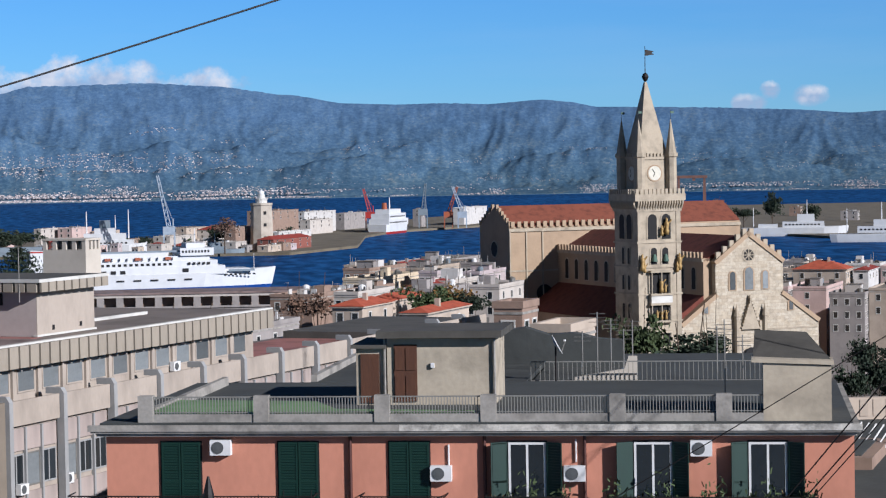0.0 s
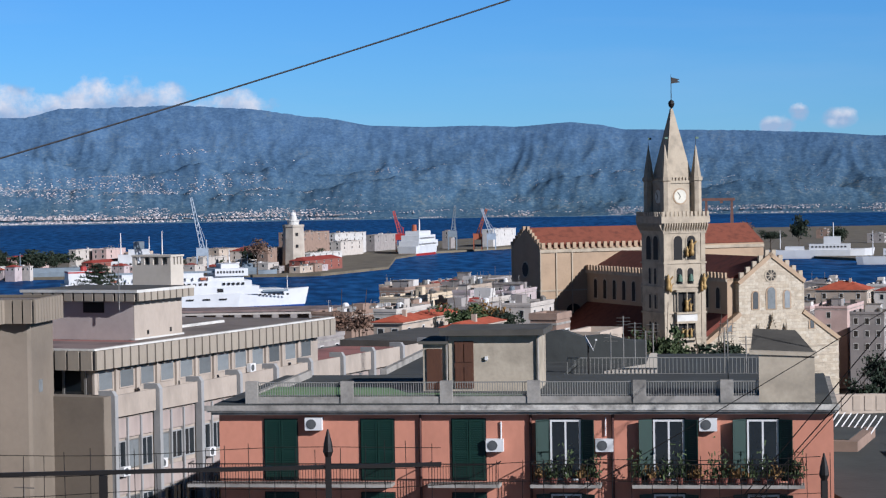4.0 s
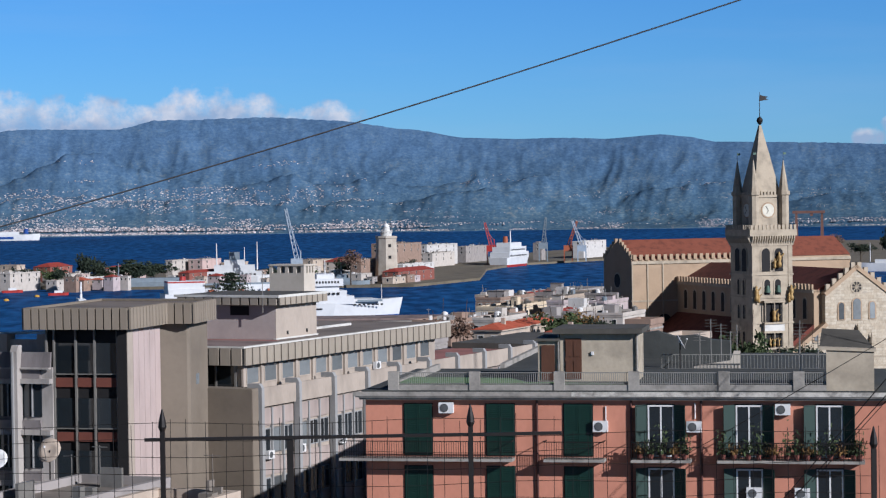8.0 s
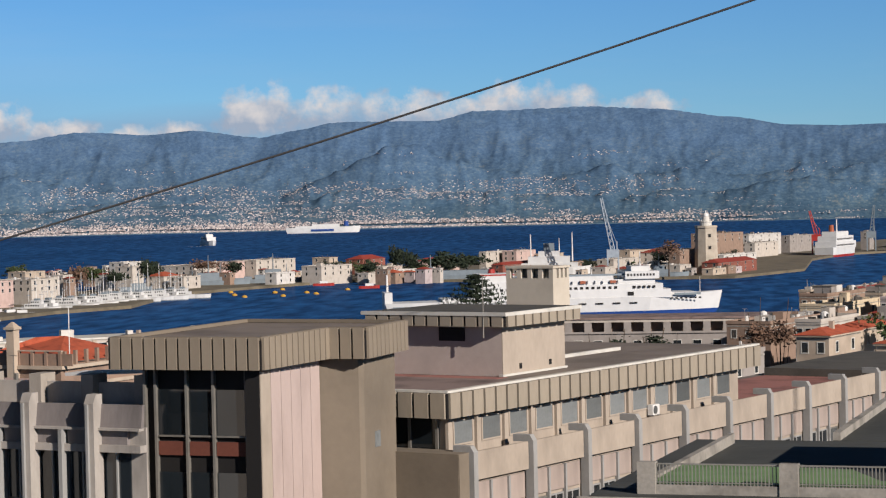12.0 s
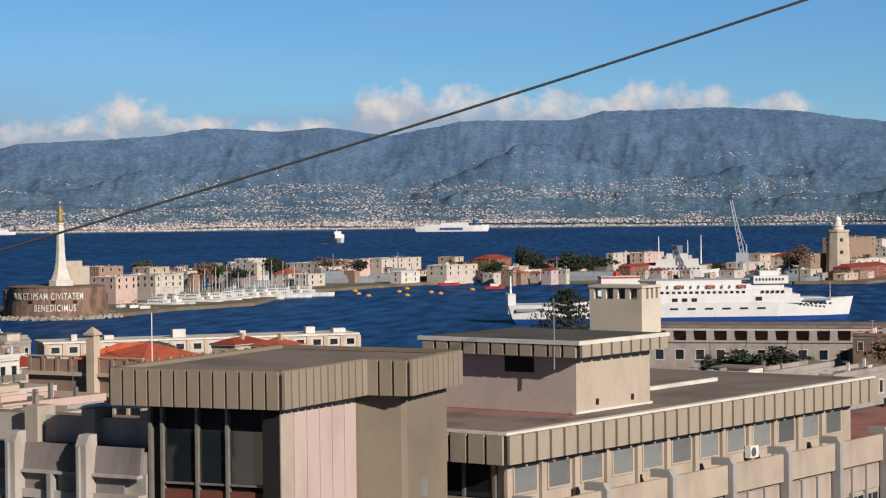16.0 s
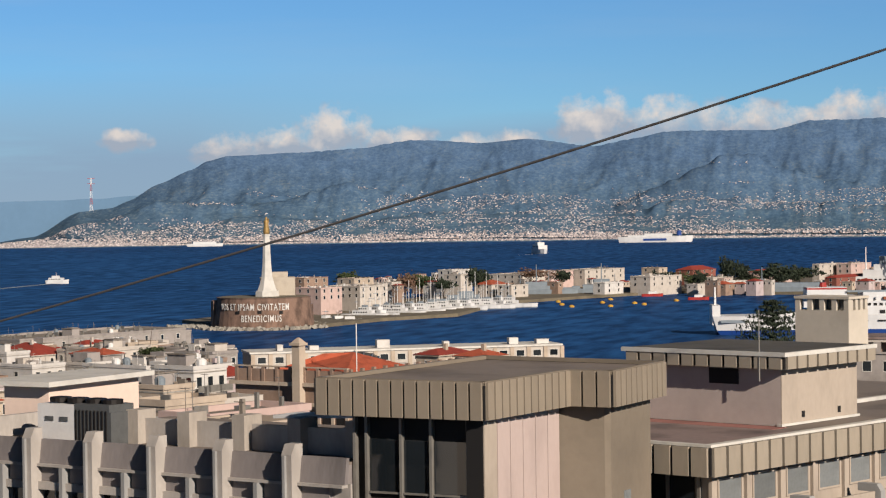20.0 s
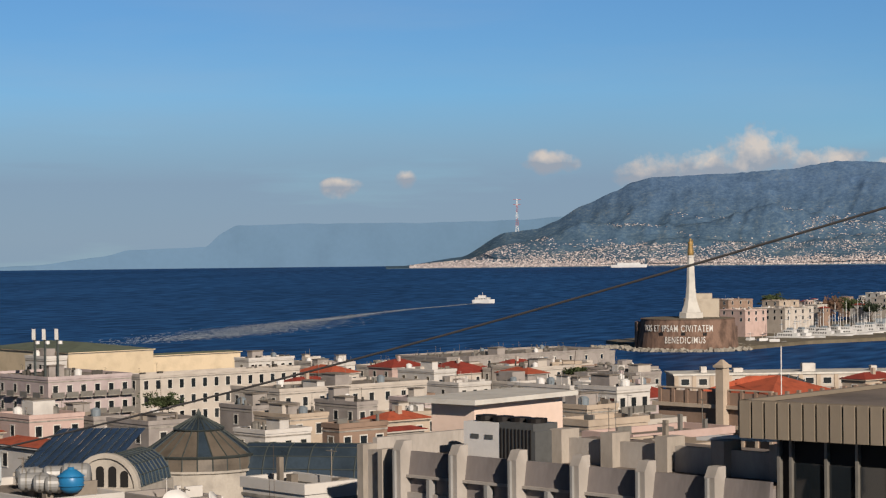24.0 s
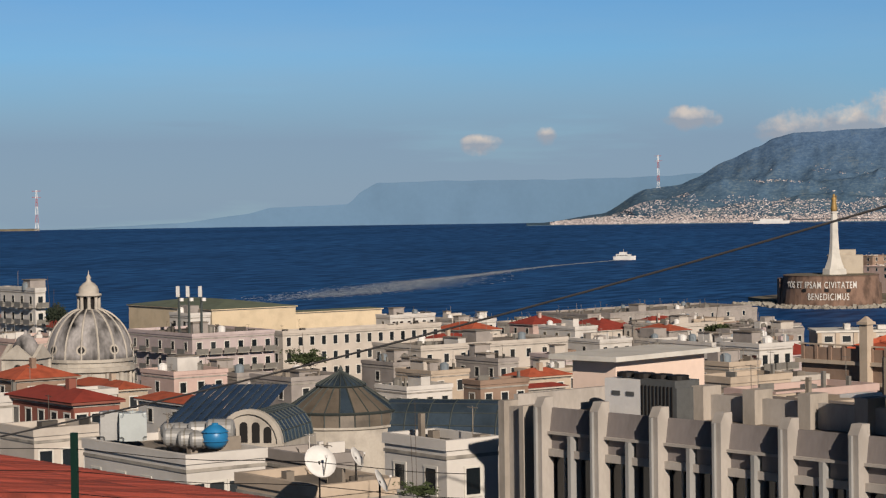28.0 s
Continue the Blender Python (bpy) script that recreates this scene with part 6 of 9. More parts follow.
# cranes and pylons
def lattice(bm, a, b, w, r=0.25, n=8):
    """A square lattice boom from a to b."""
    a, b = Vector(a), Vector(b)
    m = (b - a).to_track_quat("Z", "Y").to_matrix()
    cs = [m @ Vector((sx * w / 2, sy * w / 2, 0)) for sx, sy in ((-1, -1), (1, -1), (1, 1), (-1, 1))]
    for c in cs:
        rod(bm, a + c, b + c * 0.5, r, 4)
    for i in range(n):
        p, q = a + (b - a) * (i / n), a + (b - a) * ((i + 1) / n)
        for k in range(4):
            f, g = 1 - 0.5 * i / n, 1 - 0.5 * (i + 1) / n
            rod(bm, p + cs[k] * f, q + cs[(k + 1) % 4] * g, r * 0.6, 3)
    return bm


def quay_crane(m, label, col, reach, height, lean):
    c = thing("quay_crane", m, label, "crane", "quay cranes")
    for x in (-4, 4):
        for y in (-4, 4):
            part("leg", box(fresh(), x - 0.6, x + 0.6, y - 0.6, y + 0.6, 0, height * 0.45), col, c)
    part("cab", box(fresh(), -4.6, 4.6, -4.4, 4.4, height * 0.45, height * 0.45 + 6), col, c)
    part("boom", lattice(fresh(), (0, 0, height * 0.45 + 5), (lean, 0, reach), 3.0, 0.4), col, c)
    part("tie", rod(fresh(), (3, 0, height * 0.45 + 10), (lean * 0.8, 0, reach * 0.85), 0.2), col, c)
    part("mast", rod(fresh(), (3, 0, height * 0.45 + 4), (3, 0, height * 0.45 + 12), 0.5), col, c)
    return c


quay_crane(at(2.35, 1690, 2), "pale blue harbour crane with a steep boom", M_CRANE, 58, 30, -8)
quay_crane(at(-2.75, 2160, 2), "red harbour crane by the dock", M_REDPAINT, 40, 26, -6)
quay_crane(at(-4.1, 2210, 2), "dark harbour crane by the dock", M_NAVY, 44, 28, 3)
quay_crane(at(-4.75, 2200, 2), "orange dock crane with a leaning boom", M_ORANGE, 40, 22, 9)
quay_crane(at(-5.1, 2190, 2), "pale dock crane with a leaning boom", M_CRANE, 40, 22, -9)
ship("liner", at(-3.25, 2125, 0, 70), 70, 22, "white liner with red bands lying in the dock", W, [(-30, 24, 8, 14, 10, W), (-26, 20, 14, 19, 9, W), (-20, 12, 19, 23, 7, W)], 9, M_REDPAINT, ((0, 23, 34, 0.8), (-10, 23, 28, 0.6)), ((-28, 22, 10, 1.4, -10.1, 3), (-24, 18, 15.5, 1.4, -9.1, 3)), (-14, 23, 29, 2.6, M_ORANGE))
ship("naval_transport", at(-13.55, 1880, 0, -1), 88, 15, "white naval transport moored at the quay", W, [(-10, 24, 7, 12, 6, W), (2, 16, 12, 18, 5, W), (-30, -14, 7, 10, 5, W)], 7, None, ((10, 18, 30, 0.5), (-34, 7, 24, 0.4)), ((-8, 22, 9, 1.2, -6.05, 3),))
ship("naval_transport", at(-15.6, 1730, 0, -1), 70, 14, "white naval transport moored at the quay", W, [(-14, 24, 7, 12, 6, W), (-2, 14, 12, 17, 5, W)], 6, None, ((4, 17, 30, 0.5), (-22, 7, 26, 0.4)), ((-12, 22, 9, 1.2, -6.05, 3),))
gantry = thing("gantry_crane", at(-10.9, 2300, 2, 0), "rust-brown gantry crane over the shipyard", "crane")
for x in (-12, 14):
    part("leg", prism(fresh(), [(x - 2.2, 0), (x + 2.2, 0), (x + 1.1, 44), (x - 1.1, 44)], -1.6, 1.6, "y"), M_GANTRY, gantry)
part("bridge", box(fresh(), -16, 17, -2.2, 2.2, 43.6, 46.4), M_GANTRY, gantry)
part("trolley", box(fresh(), 2, 5, -1.5, 1.5, 41.0, 43.6), M_GANTRY, gantry)


def pylon(m, h, label):
    p = thing("power_pylon", m, label, "pylon", "strait pylons")
    for i in range(5):
        z0, z1 = h * i / 5, h * (i + 1) / 5
        bm = lattice(fresh(), (0, 0, z0), (0, 0, z1), h * (0.10 - 0.014 * i), h * 0.006, 3)
        part("mast_section", bm, M_REDPAINT if i % 2 else M_WHITE, p)
    for k in (0.82, 0.97):
        part("cross_arm", box(fresh(), -h * 0.11, h * 0.11, -0.5, 0.5, h * k, h * k + h * 0.012), M_REDPAINT, p)


pylon(at(23.69, 4520, 70), 66, "tall red and white lattice pylon on the headland")
pylon(at(39.2, 4760, 0), 84, "tall red and white lattice pylon on a low spit")
single("sandbar", prism(fresh(), [(-3120, 3700), (-3060, 3760), (-3030, 3720), (-3300, 3500)], -1, 4), M_LAND, "low sandy point with a few houses", "land", kind="structure")


# ---- the town ----
WALLS = {
    "cream": mat("cream_plaster", rgb(212, 202, 190), 0.9, 0.07, 2.5, 0.12, stain=0.22, each=0.05),
    "yellow": mat("yellow_plaster", rgb(234, 214, 182), 0.9, 0.07, 2.5, 0.12, stain=0.2, each=0.05),
    "white": mat("white_plaster", rgb(226, 221, 214), 0.9, 0.06, 2.5, 0.12, stain=0.25, each=0.05),
    "pink": mat("pink_plaster", rgb(216, 188, 178), 0.9, 0.08, 2.5, 0.12, stain=0.2, each=0.05),
    "lilac": mat("lilac_plaster", rgb(206, 190, 188), 0.9, 0.08, 2.5, 0.12, stain=0.3, each=0.05),
    "ochre": mat("ochre_plaster", rgb(204, 186, 166), 0.9, 0.1, 2.5, 0.15, stain=0.3, each=0.06),
    "brown": mat("brown_stone", rgb(164, 138, 120), 0.9, 0.12, 2.0, 0.2, stain=0.35, each=0.06),
    "grey": mat("grey_plaster", rgb(172, 164, 158), 0.9, 0.1, 2.5, 0.15, stain=0.35, each=0.06),
    "red": mat("brick_red_plaster", rgb(154, 94, 80), 0.9, 0.1, 2.5, 0.15, stain=0.3, each=0.06),
}
M_ROOFPALE = mat("pale_flat_roof", rgb(146, 136, 124), 0.9, 0.2, 2.5, 0.3, stain=0.5, each=0.12)
M_ROOFDARK = mat("dark_flat_roof", rgb(92, 88, 82), 0.9, 0.2, 2.5, 0.3, stain=0.4, each=0.12)
M_ROOFGREEN = mat("green_sheet_roof", rgb(112, 122, 102), 0.8, 0.12, 2.0, 0.2, stain=0.3)
M_TERRACOTTA = mat("orange_clay_tile", rgb(192, 94, 64), 0.9, 0.3, 0.9, 0.6, stain=0.4, each=0.1)
M_CLAYRED = mat("deep_red_tile", rgb(160, 62, 48), 0.9, 0.25, 0.9, 0.6, stain=0.35, each=0.1)
ROOFS = {"flat": M_ROOFPALE, "dark": M_ROOFDARK, "hip": M_TERRACOTTA, "redhip": M_CLAYRED, "green": M_ROOFGREEN}
GRID = -24.0
WIN = {}


def town_window(w, h, arched=False):
    key = (w, h)
    if key not in WIN:
        bm = fresh()
        box(bm, -w / 2 - 0.15, w / 2 + 0.15, -0.08, 0.02, -0.15, 0.0)
        box(bm, -w / 2 - 0.15, w / 2 + 0.15, -0.06, 0.02, h, h + 0.15)
        box(bm, -w / 2 - 0.14, -w / 2, -0.05, 0.02, 0, h)
        box(bm, w / 2, w / 2 + 0.14, -0.05, 0.02, 0, h)
        n = len(bm.faces)
        box(bm, -w / 2, w / 2, -0.02, 0.01, 0, h)
        bm.faces.ensure_lookup_table()
        for f in bm.faces[n:]:
            f.material_index = 1
        WIN[key] = mesh_from("window", bm, [M_WHITEEDGE, M_GLASS])
    return WIN[key]


LABELS = {"lilac": "lilac pink plastered", "cream": "cream plastered", "yellow": "pale yellow", "white": "whitewashed", "pink": "pink plastered", "ochre": "ochre plastered", "brown": "brown stone", "grey": "grey rendered", "red": "brick red"}
ROOFWORDS = {"flat": "flat-roofed house among the town roofs", "dark": "house with a dark flat roof", "hip": "house with an orange clay tile roof", "redhip": "house with a dark red tile roof", "green": "hall with a green sheet roof"}
clutter = random.Random(12)


def house(x, y, top, lf, lr, colour, roof="flat", rows=2, bf=0, br=0, turn=GRID, base=None, wh=1.5, ww=1.0, step=3.3, fuss=1, balcony=0):
    """A house by its near corner: lf along its shaded front to the left, lr along its sunny side; windows in the top rows."""
    z0 = (ground_z(x, y) - 1.0) if base is None else base
    h = thing("house", pose(x, y, 0, 0, 0, turn), LABELS[colour] + " " + ROOFWORDS[roof], "house", "town houses")
    part("wall", box(fresh(), -lf, 0, 0, lr, z0, top), WALLS[colour], h)
    if roof in ("flat", "dark"):
        part("roof", box(fresh(), -lf + 0.25, -0.25, 0.25, lr - 0.25, top, top + 0.12), ROOFS[roof], h)
        bm = fresh()
        for a in ((-lf - 0.12, 0.12, -0.12, 0.25), (-lf - 0.12, 0.12, lr - 0.25, lr + 0.12), (-lf - 0.12, -lf + 0.25, 0.25, lr - 0.25), (-0.25, 0.12, 0.25, lr - 0.25)):
            box(bm, a[0], a[1], a[2], a[3], top + 0.001, top + 0.6)
        part("parapet", bm, WALLS[colour], h)
        if fuss:
            for k in range(fuss):
                w, d, hh = clutter.uniform(1.4, 4.6), clutter.uniform(1.6, 4.2), clutter.uniform(0.9, 2.6)
                px_, py_ = -clutter.uniform(0.1, 0.8) * max(1, lf - w) - w, clutter.uniform(0.2, 0.7) * max(1, lr - d)
                part("roof_hut", box(fresh(), px_, px_ + w, py_, py_ + d, top + 0.12, top + hh), WALLS[clutter.choice(("cream", "white", "grey", colour))], h)
                if clutter.random() < 0.5:
                    part("roof_hut_slab", box(fresh(), px_ - 0.2, px_ + w + 0.2, py_ - 0.2, py_ + d + 0.2, top + hh, top + hh + 0.15), M_ROOFPALE, h)
                ax, ay = -clutter.uniform(0.1, 0.9) * lf, clutter.uniform(0.1, 0.9) * lr
                part("antenna", rod(fresh(), (ax, ay, top), (ax, ay, top + clutter.uniform(1.8, 4)), 0.05, 4), M_FRAME, h)
                ax, ay = -clutter.uniform(0.1, 0.9) * lf, clutter.uniform(0.1, 0.9) * lr
                part("water_tank", lathe(fresh(), [(0.7, top + 0.12), (0.75, top + 1.3), (0.3, top + 1.6)], 10, ax, ay), clutter.choice((M_WHITE, M_FRAME, M_NAVY)), h)
    else:
        rise = min(lf, lr) * (0.2 if roof != "green" else 0.07)
        bm = fresh()
        o = 0.5
        c = [bm.verts.new(p) for p in ((-lf - o, -o, top), (o, -o, top), (o, lr + o, top), (-lf - o, lr + o, top))]
        if lf > lr:
            r = [bm.verts.new((-lf + lr / 2, lr / 2, top + rise)), bm.verts.new((-lr / 2, lr / 2, top + rise))]
            fs = ((c[0], c[1], r[1], r[0]), (c[1], c[2], r[1]), (c[2], c[3], r[0], r[1]), (c[3], c[0], r[0]))
        else:
            r = [bm.verts.new((-lf / 2, lf / 2, top + rise)), bm.verts.new((-lf / 2, lr - lf / 2, top + rise))] if lr > lf else [bm.verts.new((-lf / 2, lr / 2, top + rise))]
            fs = ((c[0], c[1], r[0]), (c[1], c[2], r[-1], r[0]) if len(r) > 1 else (c[1], c[2], r[0]), (c[2], c[3], r[-1]), (c[3], c[0], r[0], r[-1]) if len(r) > 1 else (c[3], c[0], r[0]))
        for f in fs:
            bm.faces.new(f)
        bm.faces.new((c[3], c[2], c[1], c[0]))
        part("roof", bm, ROOFS[roof], h)
        part("eave", box(fresh(), -lf - 0.4, 0.4, -0.4, lr + 0.4, top - 0.25, top - 0.02), WALLS[colour], h)
        if fuss:
            part("chimney", box(fresh(), -lf * 0.4, -lf * 0.4 + 0.7, lr * 0.4, lr * 0.4 + 0.7, top, top + rise + 0.8), WALLS[colour], h)
    if roof in ("flat", "dark") and lf > 3 and lr > 3:
        bm = fresh()
        for k in range(3 + int(lf * lr / 40)):
            a, b = -clutter.uniform(0.06, 0.92) * lf, clutter.uniform(0.06, 0.92) * lr
            w, d, hh = clutter.choice(((0.5, 0.5, 0.7), (1.4, 0.2, 0.9), (0.2, 1.6, 0.9), (0.8, 1.1, 0.6), (0.3, 0.3, 1.3)))
            box(bm, a, min(a + w, -0.3), b, min(b + d, lr - 0.3), top + 0.121, top + 0.12 + hh * clutter.uniform(0.7, 1.3))
            if k % 2:
                q = clutter.uniform(1.2, 3.0)
                rod(bm, (a, b, top), (a, b, top + q), 0.035, 3)
                rod(bm, (a - 0.5, b, top + q - 0.1), (a + 0.5, b, top + q - 0.1), 0.03, 3)
        tagged(part("roof_clutter", bm, clutter.choice((M_ROOFPALE, M_FRAME, M_ROOFDARK, WALLS["white"])), h), kind="stuff")
    me = town_window(ww, wh)
    for r in range(rows):
        z = top - 2.6 - r * step
        if z < z0 + 0.5:
            break
        for i in range(bf):
            again("window", me, h, pose(-lf * (i + 0.5) / bf, 0, z))
            if balcony and i % balcony == 0:
                part("balcony", box(fresh(), -lf * (i + 0.5) / bf - 1.3, -lf * (i + 0.5) / bf + 1.3, -1.1, 0, z - 0.75, z - 0.6), M_CORNICE, h)
                part("balcony_rail", box(fresh(), -lf * (i + 0.5) / bf - 1.3, -lf * (i + 0.5) / bf + 1.3, -1.1, -1.05, z - 0.6, z + 0.35), M_FRAME, h)
        for i in range(br):
            again("window", me, h, pose(0, lr * (i + 0.5) / br, z, 0, 0, 90))
            if balcony and i % balcony == 0:
                part("balcony", box(fresh(), 0, 1.1, lr * (i + 0.5) / br - 1.3, lr * (i + 0.5) / br + 1.3, z - 0.75, z - 0.6), M_CORNICE, h)
                part("balcony_rail", box(fresh(), 1.05, 1.1, lr * (i + 0.5) / br - 1.3, lr * (i + 0.5) / br + 1.3, z - 0.6, z + 0.35), M_FRAME, h)
    part("string_course", box(fresh(), -lf - 0.06, 0.06, -0.06, lr + 0.06, top - 0.5, top - 0.3), M_CORNICE, h)
    return h


# trees: tapered trunk, limbs, and a crown of many leaf clumps
# the dark leaves also stand in for shade on the street trees
LEAF = {k: mat("leaves_" + k, rgb(*c), 0.9, 0.45, 0.8, 0.4, stain=0.3, each=0.2) for k, c in (("green", (78, 92, 54)), ("dark", (50, 62, 44)), ("autumn", (146, 112, 62)), ("bare", (128, 100, 82)))}
M_BARK = mat("bark", rgb(92, 78, 64), 0.95, 0.3, 0.5, 0.6)


def crown_mesh(seed, leaves=900, kind="green", spread=1.0):
    """Many small leaf blades gathered in uneven clumps, about 2 m across, centred at 1 m height."""
    r = random.Random(seed)
    clumps = [(Vector((r.gauss(0, 0.42), r.gauss(0, 0.42), 1.0 + r.gauss(0, 0.3))) * spread, r.uniform(0.16, 0.36)) for _ in range(26)]
    verts, faces = [], []
    for i in range(leaves):
        c, s = clumps[i % len(clumps)]
        p = c + Vector((r.gauss(0, s), r.gauss(0, s), r.gauss(0, s * 0.8))) * 0.8
        e = Euler((r.random() * 6, r.random() * 6, r.random() * 6)).to_matrix()
        l = r.uniform(0.05, 0.12)
        k = len(verts)
        for q in ((-l, -l * 0.5, 0), (l, -l * 0.5, 0.2 * l), (l * 0.8, l * 0.6, 0), (-l * 0.7, l * 0.6, 0.2 * l)):
            verts.append(tuple(p + e @ Vector(q)))
        faces.append((k, k + 1, k + 2, k + 3))
    me = bpy.data.meshes.new("crown")
    me.from_pydata(verts, [], faces)
    me.materials.append(LEAF[kind])
    return me


CROWNS = {}
TRUNKS = []


def tree(x, y, z, h, w, kind="green", seed=0, label="broad green tree with an uneven crown"):
    key = (kind, seed % 3)
    if key not in CROWNS:
        CROWNS[key] = crown_mesh(seed % 3 + 7 * len(kind), 1500 if kind != "bare" else 700, kind)
    if not TRUNKS:
        bm = fresh()
        lathe(bm, [(0.06, 0), (0.04, 0.5), (0.02, 1.1)], 7)
        for a in range(6):
            rod(bm, (0, 0, 0.35 + 0.08 * a), (0.5 * math.cos(a * 2.1), 0.5 * math.sin(a * 2.1), 0.85 + 0.1 * a), 0.014, 5)
        TRUNKS.append(mesh_from("trunk", bm, M_BARK))
    root = max(ground_z(x, y), 2.0 if y > 700 else -50)
    t = thing("tree", pose(x, y, root, 0, 0, seed * 47), label, "tree", "town trees")
    lift = max(0.0, z - root)
    again("trunk", TRUNKS[0], t, Matrix.Diagonal((w / 2, w / 2, (lift + h * 0.6) / 1.1, 1)))
    again("crown", CROWNS[key], t, Matrix.Translation((0, 0, lift)) @ Matrix.Diagonal((w / 2, w / 2, h / 1.9, 1)))
    return t


# ---- houses, street by street ----
house(-284.9, 348.4, 48.1, 15.3, 2.2, "white", "flat", 4, 4, 1, balcony=1)
house(-243.1, 292.1, 42.4, 14.5, 12, "pink", "flat", 3, 3, 0)
house(-325.6, 405.4, 37.0, 40.8, 8.5, "cream", "redhip", 2, 4, 3)
house(-243.4, 342.2, 40.3, 23.7, 17.8, "lilac", "flat", 5, 5, 6, balcony=1, fuss=2)
house(-264.1, 370.5, 42.3, 7.8, 4.8, "white", "flat", 1, 2, 1)
house(-283.9, 482.7, 35.7, 6.0, 13.8, "white", "flat", 3, 1, 6)
house(-303.8, 563.3, 29.8, 18.6, 7.7, "white", "flat", 2, 4, 2)
house(-198.2, 347.5, 38.7, 14.7, 33.7, "cream", "flat", 2, 4, 9, fuss=3)
house(-210.7, 374.9, 38.0, 6.3, 10.8, "ochre", "redhip", 1, 2, 3)
house(-283.4, 551.4, 30.0, 9.9, 13.0, "cream", "flat", 2, 2, 3)
house(-255.6, 542.8, 29.4, 17.4, 13.9, "cream", "redhip", 2, 3, 3)
house(-234.1, 541.6, 30.9, 15.3, 15.6, "cream", "flat", 2, 3, 4, fuss=2)
house(-297.0, 622.8, 28.3, 24.3, 69.0, "grey", "flat", 2, 4, 10, fuss=3)
house(-287.3, 660.2, 27.1, 38.3, 39.7, "grey", "dark", 1, 3, 4)
house(-160.1, 388.3, 37.4, 16.9, 10.1, "white", "flat", 2, 3, 3, fuss=2)
house(-112.3, 278.2, 42.8, 6.4, 5.7, "ochre", "flat", 2, 2, 3)
house(-149.8, 294.0, 39.2, 5.3, 8.0, "ochre", "hip", 1, 0, 2)
house(-181.7, 238.7, 41.0, 14.2, 4.4, "ochre", "hip", 1, 2, 1)
house(-152.5, 213.1, 42.3, 11.2, 4.1, "white", "hip", 1, 2, 1, fuss=0)
house(-186.1, 284.5, 37.1, 11.1, 7.6, "ochre", "hip", 1, 2, 2, fuss=0)
house(-191.7, 280.8, 39.1, 14.8, 5.0, "grey", "dark", 1, 2, 1)
house(-124.2, 156.8, 48.3, 12.3, 4.5, "red", "redhip", 2, 5, 3)
house(-107.8, 131.4, 48.5, 5.6, 5.6, "cream", "flat", 1, 0, 3, fuss=0)
house(-135.5, 160.4, 47.6, 3.5, 12, "white", "flat", 1, 0, 1, fuss=0)
house(-78.6, 109.7, 50.2, 12.7, 5.5, "white", "flat", 1, 4, 4, fuss=0, wh=1.4)
house(-62.1, 98.0, 50.6, 7.7, 5.0, "ochre", "flat", 1, 0, 2, fuss=0)
house(-75.0, 118.2, 49.4, 5.8, 3.4, "grey", "flat", 1, 0, 0, fuss=0)
house(-62.2, 111.8, 51.5, 6.0, 3.7, "white", "dark", 1, 2, 1, fuss=0)
house(-320.6, 459.2, 38.4, 41.5, 24.4, "yellow", "green", 0, 0, 0, fuss=0)
house(-311.8, 483.1, 36.6, 4.7, 26.7, "yellow", "green", 0, 0, 0, fuss=0)
house(-257.1, 393.4, 37.5, 4.7, 40.7, "cream", "flat", 3, 1, 14, wh=1.8, fuss=0)
house(-134.7, 251.1, 41.9, 3.5, 7.7, "brown", "flat", 1, 1, 3, fuss=0)
house(-138.6, 266.1, 40.0, 2.4, 9.7, "cream", "redhip", 1, 1, 2, fuss=0)
house(-160.3, 276.9, 38.3, 7.6, 8.0, "white", "flat", 1, 2, 3, fuss=1)
house(22.9, 156.2, 53.4, 2.5, 4.4, "brown", "flat", 1, 1, 2, fuss=0)
house(-123.5, 327.5, 42.1, 14.4, 3.7, "white", "flat", 3, 5, 1, balcony=1)
house(-78.5, 194.8, 48.2, 4.5, 7.8, "ochre", "flat", 1, 2, 2, fuss=0)
house(-85.7, 218.8, 45.9, 6.8, 11.0, "cream", "flat", 1, 2, 3, fuss=0)
house(-64.0, 168.2, 49.5, 5.6, 11.6, "pink", "flat", 1, 2, 4, fuss=0)
house(-52.3, 140.6, 51.3, 6.2, 7.5, "ochre", "flat", 1, 2, 3, fuss=0)
house(-119.5, 307.6, 43.2, 7.9, 6.8, "white", "flat", 3, 4, 3, balcony=1)
house(-228.8, 597.7, 27.6, 17.6, 12, "grey", "flat", 1, 2, 22, wh=2.2, ww=2.0, fuss=3)
house(-109.3, 405.5, 39.0, 5.4, 10.0, "ochre", "redhip", 1, 1, 2)
house(-96.5, 388.2, 39.9, 6.3, 6.5, "ochre", "hip", 1, 1, 2)
house(-16.3, 239.4, 45.2, 3.4, 38.5, "grey", "flat", 1, 0, 6, fuss=1)
house(-0.6, 270.0, 44.0, 4.3, 16.7, "grey", "flat", 1, 1, 3, fuss=0)
house(27.6, 506.9, 38.1, 8.2, 30.5, "yellow", "flat", 3, 3, 3, fuss=1)
house(18.6, 387.2, 41.6, 4.7, 18.7, "cream", "flat", 2, 3, 3, fuss=1)
house(44.5, 586.0, 36.6, 14.5, 52.8, "ochre", "flat", 2, 4, 4, fuss=3)
house(53.0, 665.6, 34.8, 13.4, 47.9, "grey", "flat", 2, 3, 4, fuss=3)
house(16.8, 327.2, 43.2, 5.1, 13.4, "ochre", "hip", 1, 2, 2, fuss=1)
house(22.7, 346.9, 42.9, 4.8, 14.6, "ochre", "hip", 1, 2, 2, fuss=0)
house(41.6, 465.9, 39.2, 6.9, 24.5, "cream", "flat", 2, 3, 3, fuss=1)
